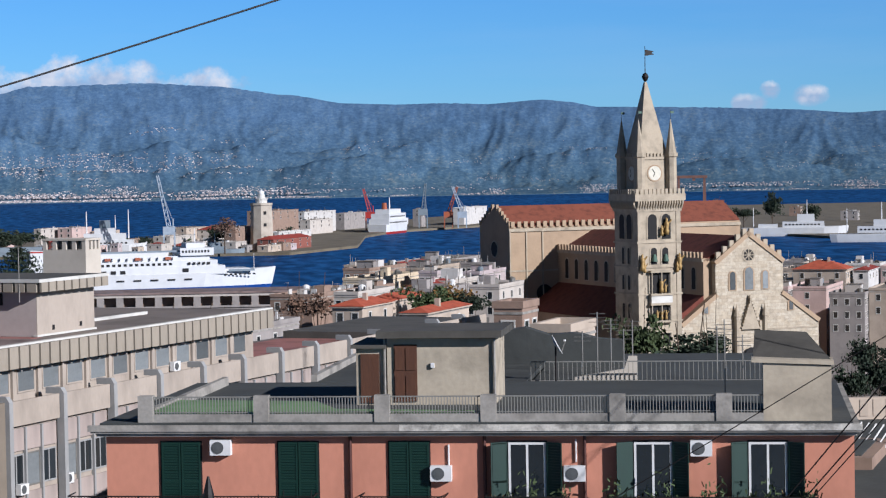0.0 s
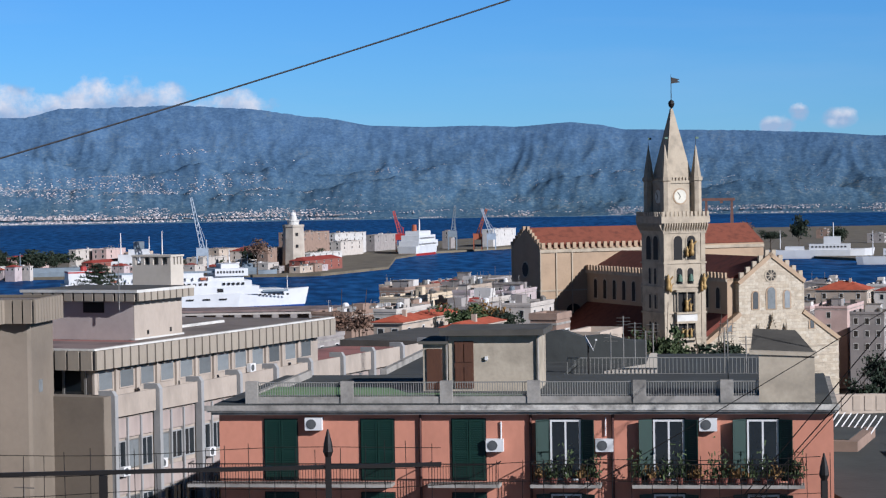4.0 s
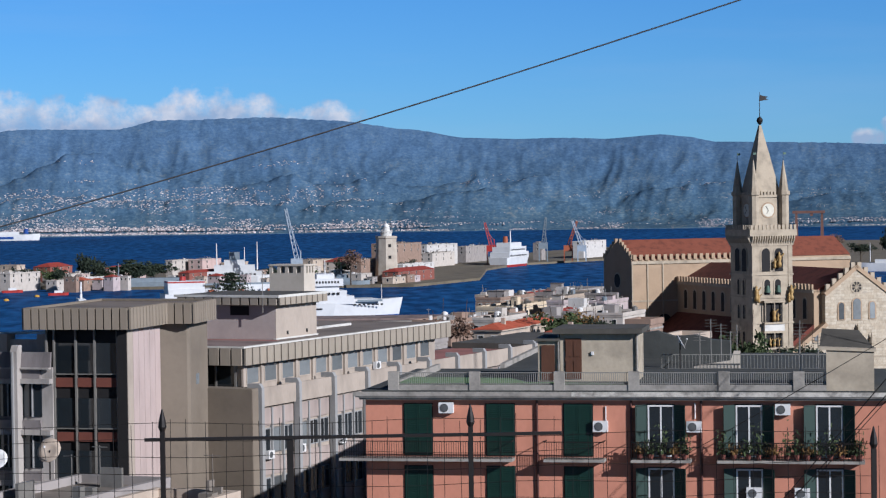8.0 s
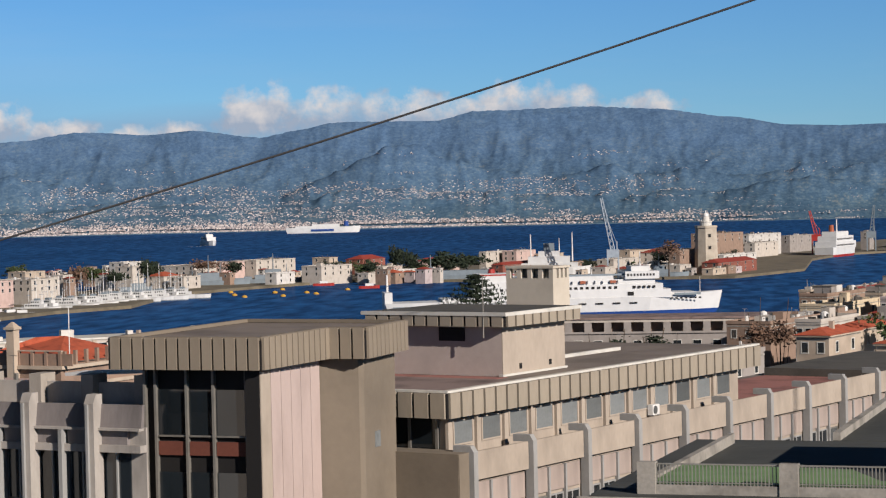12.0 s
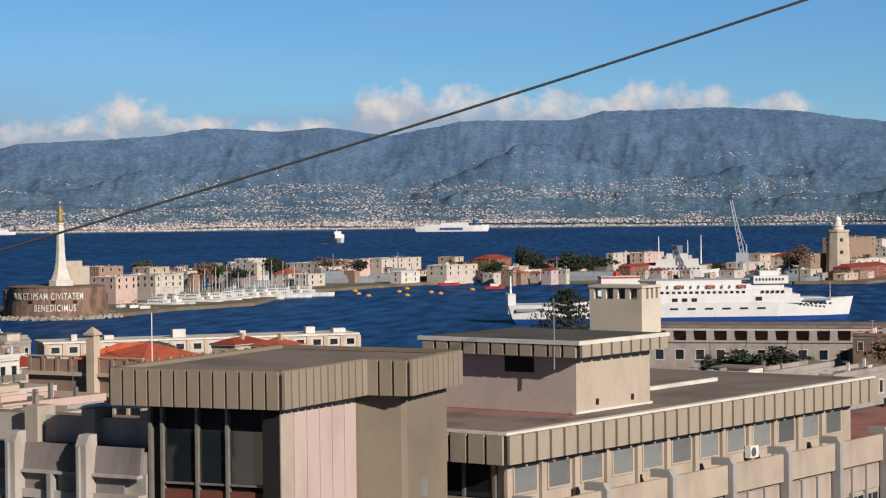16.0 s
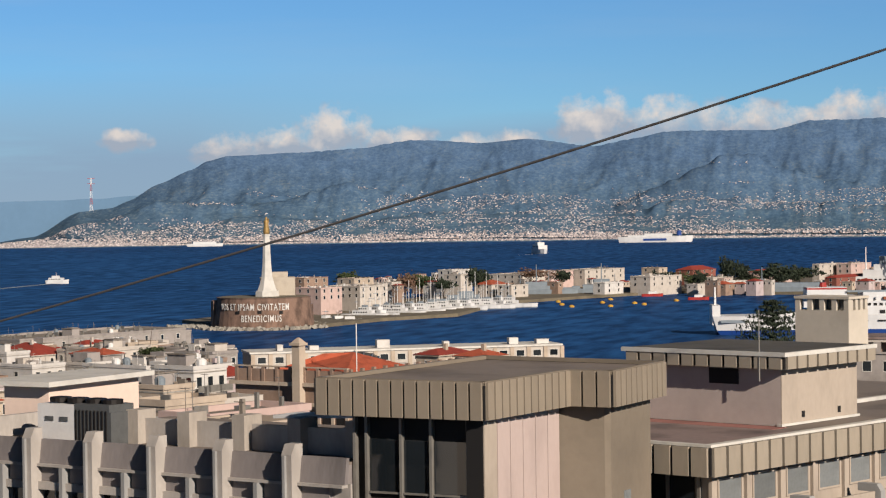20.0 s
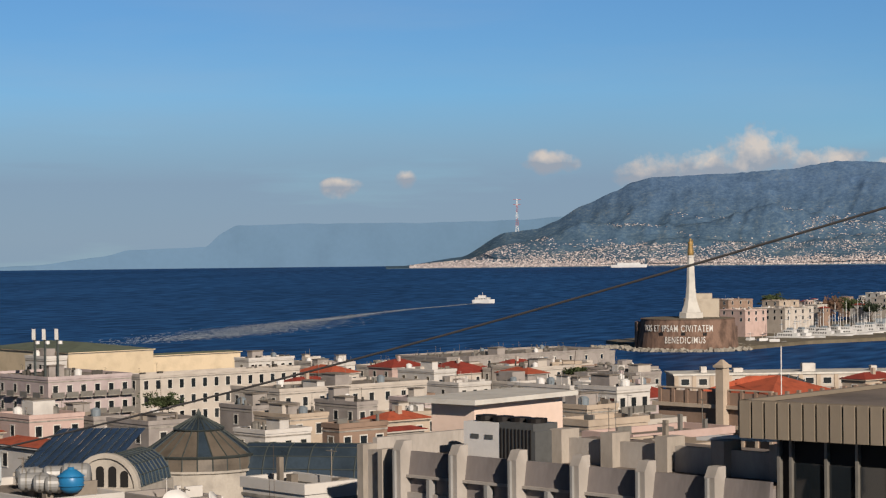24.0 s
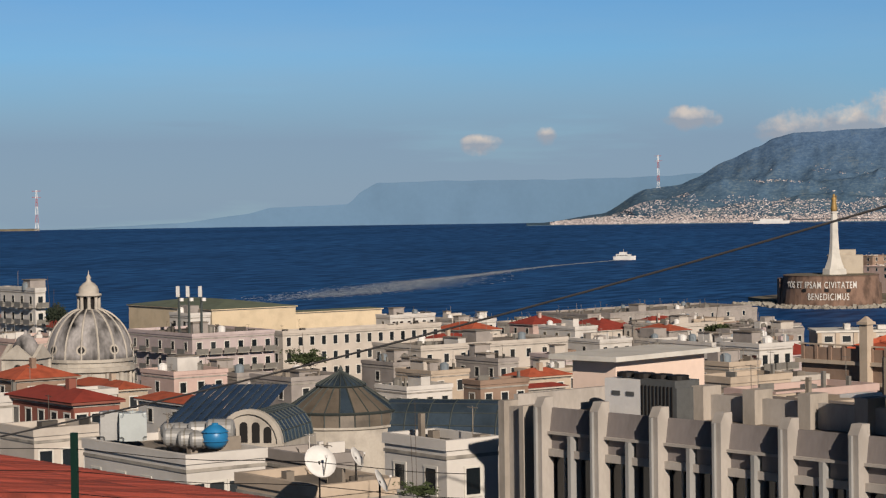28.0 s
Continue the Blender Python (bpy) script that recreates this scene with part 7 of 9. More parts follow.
house(10.7, 417.5, 39.6, 8.9, 32.3, "brown", "flat", 1, 3, 4, fuss=2)
house(23.4, 276.7, 45.3, 3.5, 17.9, "ochre", "hip", 1, 1, 2, fuss=1)
house(22.8, 126.0, 53.6, 2.8, 6.6, "ochre", "flat", 1, 2, 1, fuss=0)
house(137.4, 551.9, 31.3, 3.8, 12, "pink", "flat", 3, 1, 9, fuss=2, wh=1.9)
house(158.0, 619.0, 29.9, 7.7, 80.5, "white", "flat", 3, 3, 4, fuss=2)
house(151.3, 527.9, 30.8, 8.8, 12, "grey", "flat", 3, 3, 4, fuss=2)
house(177.8, 686.2, 31.6, 11.3, 12, "grey", "flat", 2, 3, 4, fuss=3)
house(192.1, 661.9, 31.6, 10.8, 12, "white", "flat", 2, 3, 4, fuss=3)
house(166.9, 606.5, 33.3, 15.1, 12, "ochre", "hip", 2, 3, 4, fuss=1)
house(-20.7, 47.8, 50.2, 5.8, 10.8, "grey", "flat", 0, 0, 0, fuss=0)
house(-14.2, 40.6, 50.8, 4.8, 6.3, "ochre", "flat", 0, 0, 0, fuss=0)
house(-449.0, 1347.1, 23.6, 14.1, 22.3, "brown", "flat", 2, 2, 3, wh=2.2, ww=1.5, step=4.0, fuss=0, base=-1.0)
house(-433.1, 1331.3, 17.9, 20.8, 19.6, "pink", "flat", 2, 3, 3, wh=2.2, ww=1.5, step=4.0, fuss=0, base=-1.0)
house(-437.1, 1414.0, 21.0, 14.5, 19.4, "ochre", "flat", 2, 2, 2, wh=2.2, ww=1.5, step=4.0, fuss=0, base=-1.0)
house(-422.0, 1376.8, 17.2, 28.3, 27.2, "cream", "flat", 2, 5, 4, wh=2.2, ww=1.5, step=4.0, fuss=1, base=-1.0)
house(-429.0, 1437.3, 16.5, 14.6, 11.4, "cream", "flat", 2, 2, 1, wh=2.2, ww=1.5, step=4.0, fuss=1, base=-1.0)
house(-426.7, 1624.9, 20.3, 13.3, 23.4, "white", "flat", 2, 2, 2, wh=2.2, ww=1.5, step=4.0, fuss=0, base=-1.0)
house(-410.7, 1587.7, 18.0, 15.6, 11.8, "cream", "flat", 2, 2, 1, wh=2.2, ww=1.5, step=4.0, fuss=1, base=-1.0)
house(-389.2, 1593.2, 10.9, 15.5, 20.1, "cream", "hip", 2, 2, 2, wh=2.2, ww=1.5, step=4.0, fuss=0, base=-1.0)
house(-371.9, 1581.9, 10.4, 12.7, 20.1, "cream", "flat", 2, 2, 2, wh=2.2, ww=1.5, step=4.0, fuss=0, base=-1.0)
house(-398.8, 1734.8, 13.4, 33.4, 37.3, "cream", "flat", 2, 5, 4, wh=2.2, ww=1.5, step=4.0, fuss=0, base=-1.0)
house(-381.5, 1759.1, 14.8, 22.3, 30.6, "pink", "flat", 2, 3, 3, wh=2.2, ww=1.5, step=4.0, fuss=1, base=-1.0)
house(-359.2, 1784.2, 15.3, 22.3, 55.9, "cream", "flat", 2, 3, 5, wh=2.2, ww=1.5, step=4.0, fuss=1, base=-1.0)
house(-313.6, 1630.1, 10.2, 10.1, 24.0, "white", "flat", 2, 1, 2, wh=2.2, ww=1.5, step=4.0, fuss=0, base=-1.0)
house(-284.5, 1655.7, 13.8, 17.6, 42.1, "cream", "flat", 2, 2, 4, wh=2.2, ww=1.5, step=4.0, fuss=1, base=-1.0)
house(-298.2, 1775.1, 16.7, 16.1, 12.2, "ochre", "flat", 2, 2, 1, wh=2.2, ww=1.5, step=4.0, fuss=0, base=-1.0)
house(-276.3, 1809.0, 14.3, 16.2, 34.1, "red", "redhip", 2, 2, 3, wh=2.2, ww=1.5, step=4.0, fuss=0, base=-1.0)
house(-245.0, 1702.5, 11.3, 12.6, 28.4, "cream", "flat", 2, 2, 2, wh=2.2, ww=1.5, step=4.0, fuss=1, base=-1.0)
house(-230.4, 1674.2, 9.2, 7.4, 28.2, "white", "flat", 2, 1, 2, wh=2.2, ww=1.5, step=4.0, fuss=0, base=-1.0)
house(-227.2, 1836.0, 11.4, 10.7, 49.9, "pink", "redhip", 2, 1, 4, wh=2.2, ww=1.5, step=4.0, fuss=0, base=-1.0)
house(-173.6, 1781.6, 18.6, 6.1, 34.5, "cream", "flat", 2, 1, 3, wh=2.2, ww=1.5, step=4.0, fuss=1, base=-1.0)
house(-150.3, 1793.7, 18.6, 12.7, 32.6, "pink", "flat", 2, 2, 2, wh=2.2, ww=1.5, step=4.0, fuss=1, base=-1.0)
house(-153.4, 1703.1, 10.9, 9.7, 62.3, "red", "redhip", 2, 1, 5, wh=2.2, ww=1.5, step=4.0, fuss=0, base=-1.0)
house(-127.5, 1815.5, 15.2, 10.1, 28.9, "ochre", "flat", 2, 1, 2, wh=2.2, ww=1.5, step=4.0, fuss=1, base=-1.0)
house(-61.3, 1829.0, 15.9, 19.9, 41.4, "ochre", "flat", 2, 3, 3, wh=2.2, ww=1.5, step=4.0, fuss=0, base=-1.0)
house(-71.0, 1738.5, 12.0, 14.2, 43.9, "cream", "flat", 2, 2, 3, wh=2.2, ww=1.5, step=4.0, fuss=0, base=-1.0)
house(-37.1, 1839.6, 14.2, 17.3, 48.2, "cream", "redhip", 2, 2, 3, wh=2.2, ww=1.5, step=4.0, fuss=0, base=-1.0)
house(-44.6, 1699.4, 9.0, 9.2, 39.0, "white", "flat", 2, 1, 3, wh=2.2, ww=1.5, step=4.0, fuss=1, base=-1.0)
house(-19.8, 1689.9, 19.6, 9.0, 39.8, "brown", "flat", 2, 1, 3, wh=2.2, ww=1.5, step=4.0, fuss=1, base=-1.0)
house(-19.5, 1659.9, 9.4, 15.5, 19.4, "cream", "flat", 2, 2, 1, wh=2.2, ww=1.5, step=4.0, fuss=1, base=-1.0)
house(8.6, 1680.0, 10.3, 13.3, 72.7, "red", "redhip", 2, 2, 5, wh=2.2, ww=1.5, step=4.0, fuss=1, base=-1.0)
house(13.5, 1800.0, 12.0, 9.4, 66.7, "white", "flat", 2, 1, 5, wh=2.2, ww=1.5, step=4.0, fuss=0, base=-1.0)
house(4.4, 1655.0, 6.3, 8.7, 40.1, "ochre", "flat", 2, 1, 3, wh=2.2, ww=1.5, step=4.0, fuss=1, base=-1.0)
house(39.4, 2097.3, 21.5, 14.4, 77.6, "white", "flat", 2, 2, 4, wh=2.2, ww=1.5, step=4.0, fuss=1, base=-1.0)
house(43.9, 2067.2, 14.7, 14.2, 55.5, "cream", "flat", 2, 2, 3, wh=2.2, ww=1.5, step=4.0, fuss=1, base=-1.0)
house(24.0, 2147.5, 18.0, 11.8, 27.7, "ochre", "flat", 2, 1, 1, wh=2.2, ww=1.5, step=4.0, fuss=1, base=-1.0)
house(80.2, 2196.2, 17.6, 9.0, 61.2, "grey", "flat", 2, 1, 3, wh=2.2, ww=1.5, step=4.0, fuss=1, base=-1.0)
house(7.0, 1947.6, 26.1, 21.6, 63.0, "brown", "flat", 2, 3, 4, wh=2.2, ww=1.5, step=4.0, fuss=1, base=-1.0)
house(158.9, 2242.1, 19.1, 9.1, 12, "grey", "flat", 2, 1, 4, wh=2.2, ww=1.5, step=4.0, fuss=1, base=-1.0)
house(206.0, 2288.5, 19.1, 12.3, 73.9, "white", "flat", 2, 1, 3, wh=2.2, ww=1.5, step=4.0, fuss=1, base=-1.0)
house(436.9, 2103.6, 12.7, 13.8, 12, "ochre", "flat", 2, 2, 2, wh=2.2, ww=1.5, step=4.0, fuss=1, base=-1.0)
house(577.0, 2379.8, 11.6, 12.3, 12, "brown", "flat", 2, 1, 5, wh=2.2, ww=1.5, step=4.0, fuss=1, base=-1.0)
house(584.5, 2171.8, 10.7, 16.8, 12, "grey", "flat", 2, 2, 5, wh=2.2, ww=1.5, step=4.0, fuss=1, base=-1.0)
house(604.8, 2062.5, 14.7, 15.9, 12, "white", "flat", 2, 2, 4, wh=2.2, ww=1.5, step=4.0, fuss=1, base=-1.0)
tree(-19.7, 479.6, 27.7, 5.2, 10.7, "dark", 1)
tree(-12.5, 469.8, 28.5, 5.1, 10.5, "dark", 2)
tree(-26.1, 489.3, 26.9, 4.4, 8.5, "dark", 0)
tree(-8.1, 479.9, 27.8, 3.6, 7.1, "green", 1)
tree(-438.1, 1538.9, 7.8, 13.5, 19.8, "bare", 1)
tree(-432.8, 1561.1, 7.7, 12.0, 17.7, "green", 2)
tree(-413.0, 1545.8, 8.3, 9.5, 14.3, "dark", 0)
tree(-403.4, 1599.9, 10.3, 13.1, 13.9, "dark", 1)
tree(-399.9, 1611.1, 9.1, 10.7, 12.3, "dark", 2)
tree(-237.2, 1723.8, 8.8, 19.8, 15.5, "dark", 0)
tree(-229.1, 1745.0, 8.1, 13.1, 15.7, "dark", 1)
tree(-205.4, 1748.0, 7.0, 12.2, 30.5, "dark", 2)
tree(-185.9, 1750.2, 7.8, 12.2, 26.2, "dark", 0)
tree(-259.8, 1700.3, 5.4, 10.2, 14.5, "green", 1)
tree(-27.2, 1639.8, 14.9, 12.2, 20.3, "bare", 2)
tree(-121.1, 1785.9, 10.8, 8.9, 11.5, "dark", 1)
tree(-34.8, 1719.7, 9.1, 11.1, 14.5, "dark", 0)
tree(-383.5, 1697.2, 11.1, 9.5, 25.9, "bare", 0)
tree(-364.6, 1721.8, 8.4, 8.7, 17.5, "dark", 1)
tree(6.8, 347.6, 40.1, 4.0, 6.0, "bare", 1)
tree(10.0, 337.5, 40.5, 3.9, 5.8, "bare", 2)
tree(28.6, 346.5, 40.4, 4.4, 6.9, "green", 1)
tree(34.3, 366.1, 39.6, 4.6, 6.2, "autumn", 2)
tree(35.6, 345.9, 40.3, 4.0, 5.0, "dark", 0)
tree(27.6, 366.7, 39.7, 3.7, 5.2, "autumn", 0)
tree(35.9, 174.6, 46.5, 4.6, 4.0, "green", 1)
tree(37.4, 159.1, 47.4, 2.8, 5.9, "dark", 2)
tree(39.2, 158.8, 47.2, 2.1, 3.7, "green", 0)
# trees in a shaded street, the shade painted by the dark leaf colour
tree(94.3, 315.4, 32.0, 5.0, 5.6, "dark", 1)
tree(90.0, 285.5, 32.4, 5.0, 5.6, "dark", 2)
tree(80.1, 267.4, 32.8, 4.8, 4.9, "dark", 0)
tree(84.3, 256.0, 32.0, 5.2, 5.6, "dark", 1)
tree(76.8, 238.6, 32.8, 4.2, 4.8, "dark", 2)
tree(431.7, 2104.6, 13.9, 13.1, 18.5, "bare", 1)
tree(437.6, 1898.9, 13.0, 19.8, 16.9, "dark", 2)
tree(434.5, 2001.9, 10.7, 10.4, 20.8, "dark", 0)
tree(517.8, 2085.5, 7.2, 13.1, 18.5, "dark", 1)
tree(40.4, 163.7, 48.3, 2.2, 3.3, "dark", 1)
tree(-231.8, 362.2, 33.6, 3.2, 6.4, "green", 1)
tree(-275.9, 342.7, 42.0, 4.4, 4.4, "dark", 0)
tree(-228.6, 554.7, 28.5, 2.7, 8.9, "green", 2)
tree(-54.7, 95.4, 51.3, 0.7, 1.6, "green", 1)
house(-330.0, 570.6, 29.0, 8.4, 4.5, "cream", "redhip", 1, 3, 3, fuss=1)
house(-312.2, 565.5, 30.0, 7.9, 2.9, "cream", "flat", 1, 2, 3, fuss=2)
house(-304.3, 568.4, 29.8, 5.1, 5.2, "lilac", "flat", 1, 3, 1, fuss=1)
house(-300.1, 583.5, 28.5, 4.2, 5.8, "ochre", "flat", 1, 2, 1, fuss=1)
house(-293.3, 602.5, 27.2, 9.7, 3.7, "grey", "flat", 1, 3, 2, fuss=2)
house(-274.9, 596.1, 27.8, 8.9, 3.9, "lilac", "redhip", 2, 2, 2, fuss=2)
house(-275.2, 620.8, 26.8, 8.1, 12.9, "cream", "redhip", 1, 3, 3, fuss=2)
house(-243.7, 596.8, 28.1, 7.3, 9.4, "brown", "flat", 2, 2, 2, fuss=2)
house(-295.4, 508.7, 31.5, 5.7, 7.1, "pink", "dark", 1, 3, 1, fuss=2)
house(-283.0, 515.2, 31.4, 8.4, 9.7, "grey", "flat", 2, 2, 3, fuss=2)
house(-270.2, 533.3, 31.3, 9.8, 12.1, "pink", "redhip", 1, 2, 1, fuss=2)
house(-259.5, 555.7, 30.5, 4.6, 6.0, "brown", "flat", 1, 3, 3, fuss=2)
house(-245.2, 546.8, 30.2, 6.9, 4.9, "cream", "dark", 1, 2, 3, fuss=2)
house(-234.1, 555.9, 31.4, 10.9, 10.6, "ochre", "flat", 2, 3, 1, fuss=2)
house(-220.4, 561.3, 29.9, 9.8, 7.6, "grey", "dark", 1, 1, 1, fuss=1)
house(-262.8, 455.8, 33.3, 8.1, 4.7, "white", "flat", 1, 2, 3, fuss=2)
house(-262.5, 485.1, 32.7, 14.1, 8.8, "cream", "hip", 1, 3, 3, fuss=2)
house(-234.7, 485.1, 33.5, 13.5, 7.0, "white", "dark", 1, 3, 1, fuss=2)
house(-210.6, 485.1, 33.5, 10.9, 6.6, "grey", "hip", 2, 3, 1, fuss=2)
house(-197.2, 496.1, 31.7, 9.7, 6.4, "grey", "hip", 1, 1, 3, fuss=2)
house(-214.6, 416.7, 34.4, 6.9, 7.4, "white", "flat", 2, 3, 3, fuss=1)
house(-209.0, 444.1, 33.5, 10.3, 9.3, "white", "flat", 1, 1, 3, fuss=2)
house(-192.4, 437.5, 34.4, 7.6, 5.9, "cream", "dark", 2, 2, 2, fuss=1)
house(-180.6, 444.5, 34.1, 7.5, 14.5, "grey", "flat", 2, 3, 3, fuss=2)
house(-189.9, 378.5, 35.7, 13.6, 8.0, "brown", "dark", 2, 3, 2, fuss=2)
house(-172.0, 388.8, 36.0, 7.1, 15.0, "pink", "flat", 1, 3, 1, fuss=1)
house(-157.8, 413.4, 34.0, 8.2, 10.0, "ochre", "dark", 1, 3, 2, fuss=2)
house(-190.2, 324.3, 37.6, 9.2, 9.7, "grey", "flat", 1, 1, 3, fuss=2)
house(-176.3, 335.0, 37.8, 11.6, 4.3, "grey", "flat", 1, 3, 2, fuss=2)
house(-170.0, 347.7, 37.6, 9.6, 3.7, "lilac", "flat", 1, 3, 3, fuss=1)
house(-171.6, 303.9, 38.2, 9.3, 7.4, "ochre", "flat", 2, 1, 2, fuss=2)
house(-155.8, 309.6, 38.4, 6.0, 8.9, "ochre", "flat", 2, 1, 2, fuss=2)
house(-219.3, 561.8, 27.5, 6.8, 5.9, "brown", "flat", 1, 1, 2, fuss=2)
house(-182.6, 481.9, 33.9, 13.1, 8.1, "grey", "flat", 1, 2, 3, fuss=2)
house(-158.0, 407.9, 37.5, 6.5, 6.1, "lilac", "redhip", 2, 3, 1, fuss=2)
house(-141.3, 363.4, 40.2, 5.2, 8.2, "brown", "flat", 1, 3, 2, fuss=2)
house(-117.6, 313.6, 41.8, 12.5, 8.1, "lilac", "redhip", 1, 1, 1, fuss=2)
house(26.6, 599.3, 37.2, 3.3, 13.8, "ochre", "flat", 2, 2, 2, fuss=2)
house(38.3, 601.5, 37.0, 4.8, 29.4, "grey", "redhip", 1, 1, 3, fuss=1)
house(60.4, 597.2, 37.3, 4.9, 15.6, "grey", "dark", 2, 3, 2, fuss=2)
house(27.3, 529.9, 39.4, 6.9, 25.8, "brown", "dark", 1, 3, 1, fuss=2)
house(43.1, 516.6, 39.0, 4.7, 10.4, "lilac", "dark", 1, 3, 2, fuss=1)
house(53.6, 518.2, 38.6, 4.1, 20.6, "lilac", "dark", 1, 1, 2, fuss=2)
house(23.9, 442.1, 39.6, 3.0, 12.6, "brown", "flat", 2, 1, 3, fuss=2)
house(36.4, 456.2, 39.1, 4.7, 19.1, "lilac", "redhip", 1, 2, 2, fuss=2)
house(52.2, 458.8, 38.5, 8.7, 17.6, "cream", "flat", 2, 2, 3, fuss=2)
house(34.2, 398.4, 41.2, 8.9, 18.1, "grey", "flat", 1, 1, 1, fuss=1)
house(161.4, 629.1, 32.2, 7.9, 44.8, "ochre", "dark", 2, 3, 2, fuss=1)
house(174.6, 610.7, 32.7, 4.2, 19.0, "white", "redhip", 1, 1, 3, fuss=2)
house(188.6, 630.6, 32.2, 4.8, 47.8, "pink", "dark", 1, 2, 2, fuss=1)
house(148.1, 554.2, 31.0, 10.1, 25.9, "pink", "flat", 2, 1, 3, fuss=2)
house(158.0, 531.1, 31.6, 4.6, 52.8, "ochre", "flat", 2, 1, 1, fuss=2)
house(-189.9, 228.2, 42.9, 8.1, 8.6, "brown", "hip", 1, 1, 2, fuss=2)
house(-196.2, 271.1, 39.9, 9.7, 9.1, "pink", "flat", 2, 1, 3, fuss=2)
house(-174.6, 269.2, 39.8, 10.8, 9.7, "grey", "dark", 1, 2, 2, fuss=1)
house(-133.6, 167.8, 45.1, 11.7, 2.7, "ochre", "flat", 2, 1, 2, fuss=2)
house(-134.8, 1826.4, 10.0, 6.2, 11.7, "brown", "flat", 1, 1, 2, wh=2.0, ww=1.4, fuss=0, base=-1.0)
house(-179.8, 1692.9, 6.8, 5.4, 9.3, "brown", "flat", 1, 1, 2, wh=2.0, ww=1.4, fuss=0, base=-1.0)
house(-121.4, 1696.2, 7.3, 5.7, 10.7, "pink", "flat", 1, 1, 2, wh=2.0, ww=1.4, fuss=0, base=-1.0)
house(-214.8, 1785.2, 9.4, 5.0, 8.4, "pink", "dark", 1, 1, 2, wh=2.0, ww=1.4, fuss=0, base=-1.0)
house(-111.4, 1746.8, 7.0, 3.4, 6.5, "ochre", "redhip", 1, 1, 2, wh=2.0, ww=1.4, fuss=0, base=-1.0)
house(-519.8, 1775.5, 11.5, 3.5, 4.1, "white", "redhip", 1, 1, 2, wh=2.0, ww=1.4, fuss=0, base=-1.0)
house(-102.0, 1803.1, 8.8, 5.4, 10.5, "brown", "flat", 1, 1, 2, wh=2.0, ww=1.4, fuss=0, base=-1.0)
house(-20.3, 1873.1, 6.4, 6.0, 13.2, "pink", "redhip", 1, 1, 2, wh=2.0, ww=1.4, fuss=0, base=-1.0)
house(-244.4, 1748.2, 11.2, 4.7, 7.6, "ochre", "redhip", 1, 1, 2, wh=2.0, ww=1.4, fuss=0, base=-1.0)
house(-376.3, 1820.7, 9.6, 4.9, 6.8, "ochre", "redhip", 1, 1, 2, wh=2.0, ww=1.4, fuss=0, base=-1.0)
house(-416.4, 1698.2, 8.2, 5.0, 6.4, "ochre", "flat", 1, 1, 2, wh=2.0, ww=1.4, fuss=0, base=-1.0)
house(-1.3, 1750.1, 8.6, 5.3, 12.0, "brown", "redhip", 1, 1, 2, wh=2.0, ww=1.4, fuss=0, base=-1.0)
house(-395.1, 1724.7, 9.8, 6.5, 8.7, "grey", "flat", 1, 1, 2, wh=2.0, ww=1.4, fuss=0, base=-1.0)
house(-60.7, 1851.1, 2.9, 2.5, 5.2, "ochre", "flat", 1, 1, 2, wh=2.0, ww=1.4, fuss=0, base=-1.0)
house(-257.6, 1831.6, 5.8, 6.9, 11.1, "ochre", "dark", 1, 1, 2, wh=2.0, ww=1.4, fuss=0, base=-1.0)
house(-155.4, 1962.9, 6.0, 6.5, 11.9, "brown", "flat", 1, 1, 2, wh=2.0, ww=1.4, fuss=0, base=-1.0)
house(-283.1, 1680.4, 12.0, 3.5, 5.4, "ochre", "redhip", 1, 1, 2, wh=2.0, ww=1.4, fuss=0, base=-1.0)
house(-8.5, 1870.0, 6.2, 5.8, 13.0, "brown", "flat", 1, 1, 2, wh=2.0, ww=1.4, fuss=0, base=-1.0)
house(-480.4, 1625.7, 14.6, 4.2, 4.9, "pink", "flat", 1, 1, 2, wh=2.0, ww=1.4, fuss=0, base=-1.0)
house(-380.8, 1701.2, 8.6, 6.5, 8.8, "cream", "redhip", 1, 1, 2, wh=2.0, ww=1.4, fuss=0, base=-1.0)
house(-183.4, 1936.2, 5.1, 3.3, 5.8, "white", "flat", 1, 1, 2, wh=2.0, ww=1.4, fuss=0, base=-1.0)
house(-463.1, 1523.7, 13.5, 5.3, 6.1, "brown", "flat", 1, 1, 2, wh=2.0, ww=1.4, fuss=0, base=-1.0)
house(-443.2, 1727.2, 11.4, 6.5, 8.2, "cream", "flat", 1, 1, 2, wh=2.0, ww=1.4, fuss=0, base=-1.0)
house(-490.6, 1848.5, 8.2, 4.7, 5.8, "ochre", "dark", 1, 1, 2, wh=2.0, ww=1.4, fuss=0, base=-1.0)
house(-85.0, 1801.5, 6.5, 2.7, 5.4, "grey", "flat", 1, 1, 2, wh=2.0, ww=1.4, fuss=0, base=-1.0)
house(-513.9, 1819.5, 6.2, 2.9, 3.5, "grey", "redhip", 1, 1, 2, wh=2.0, ww=1.4, fuss=0, base=-1.0)
house(-244.7, 1899.1, 10.1, 4.8, 7.8, "grey", "dark", 1, 1, 2, wh=2.0, ww=1.4, fuss=0, base=-1.0)
house(-511.4, 1725.8, 11.1, 7.1, 8.4, "ochre", "redhip", 1, 1, 2, wh=2.0, ww=1.4, fuss=0, base=-1.0)
house(-237.2, 1707.6, 10.6, 5.9, 9.5, "pink", "dark", 1, 1, 2, wh=2.0, ww=1.4, fuss=0, base=-1.0)
house(-78.5, 1904.0, 3.4, 6.2, 12.6, "pink", "flat", 1, 1, 2, wh=2.0, ww=1.4, fuss=0, base=-1.0)
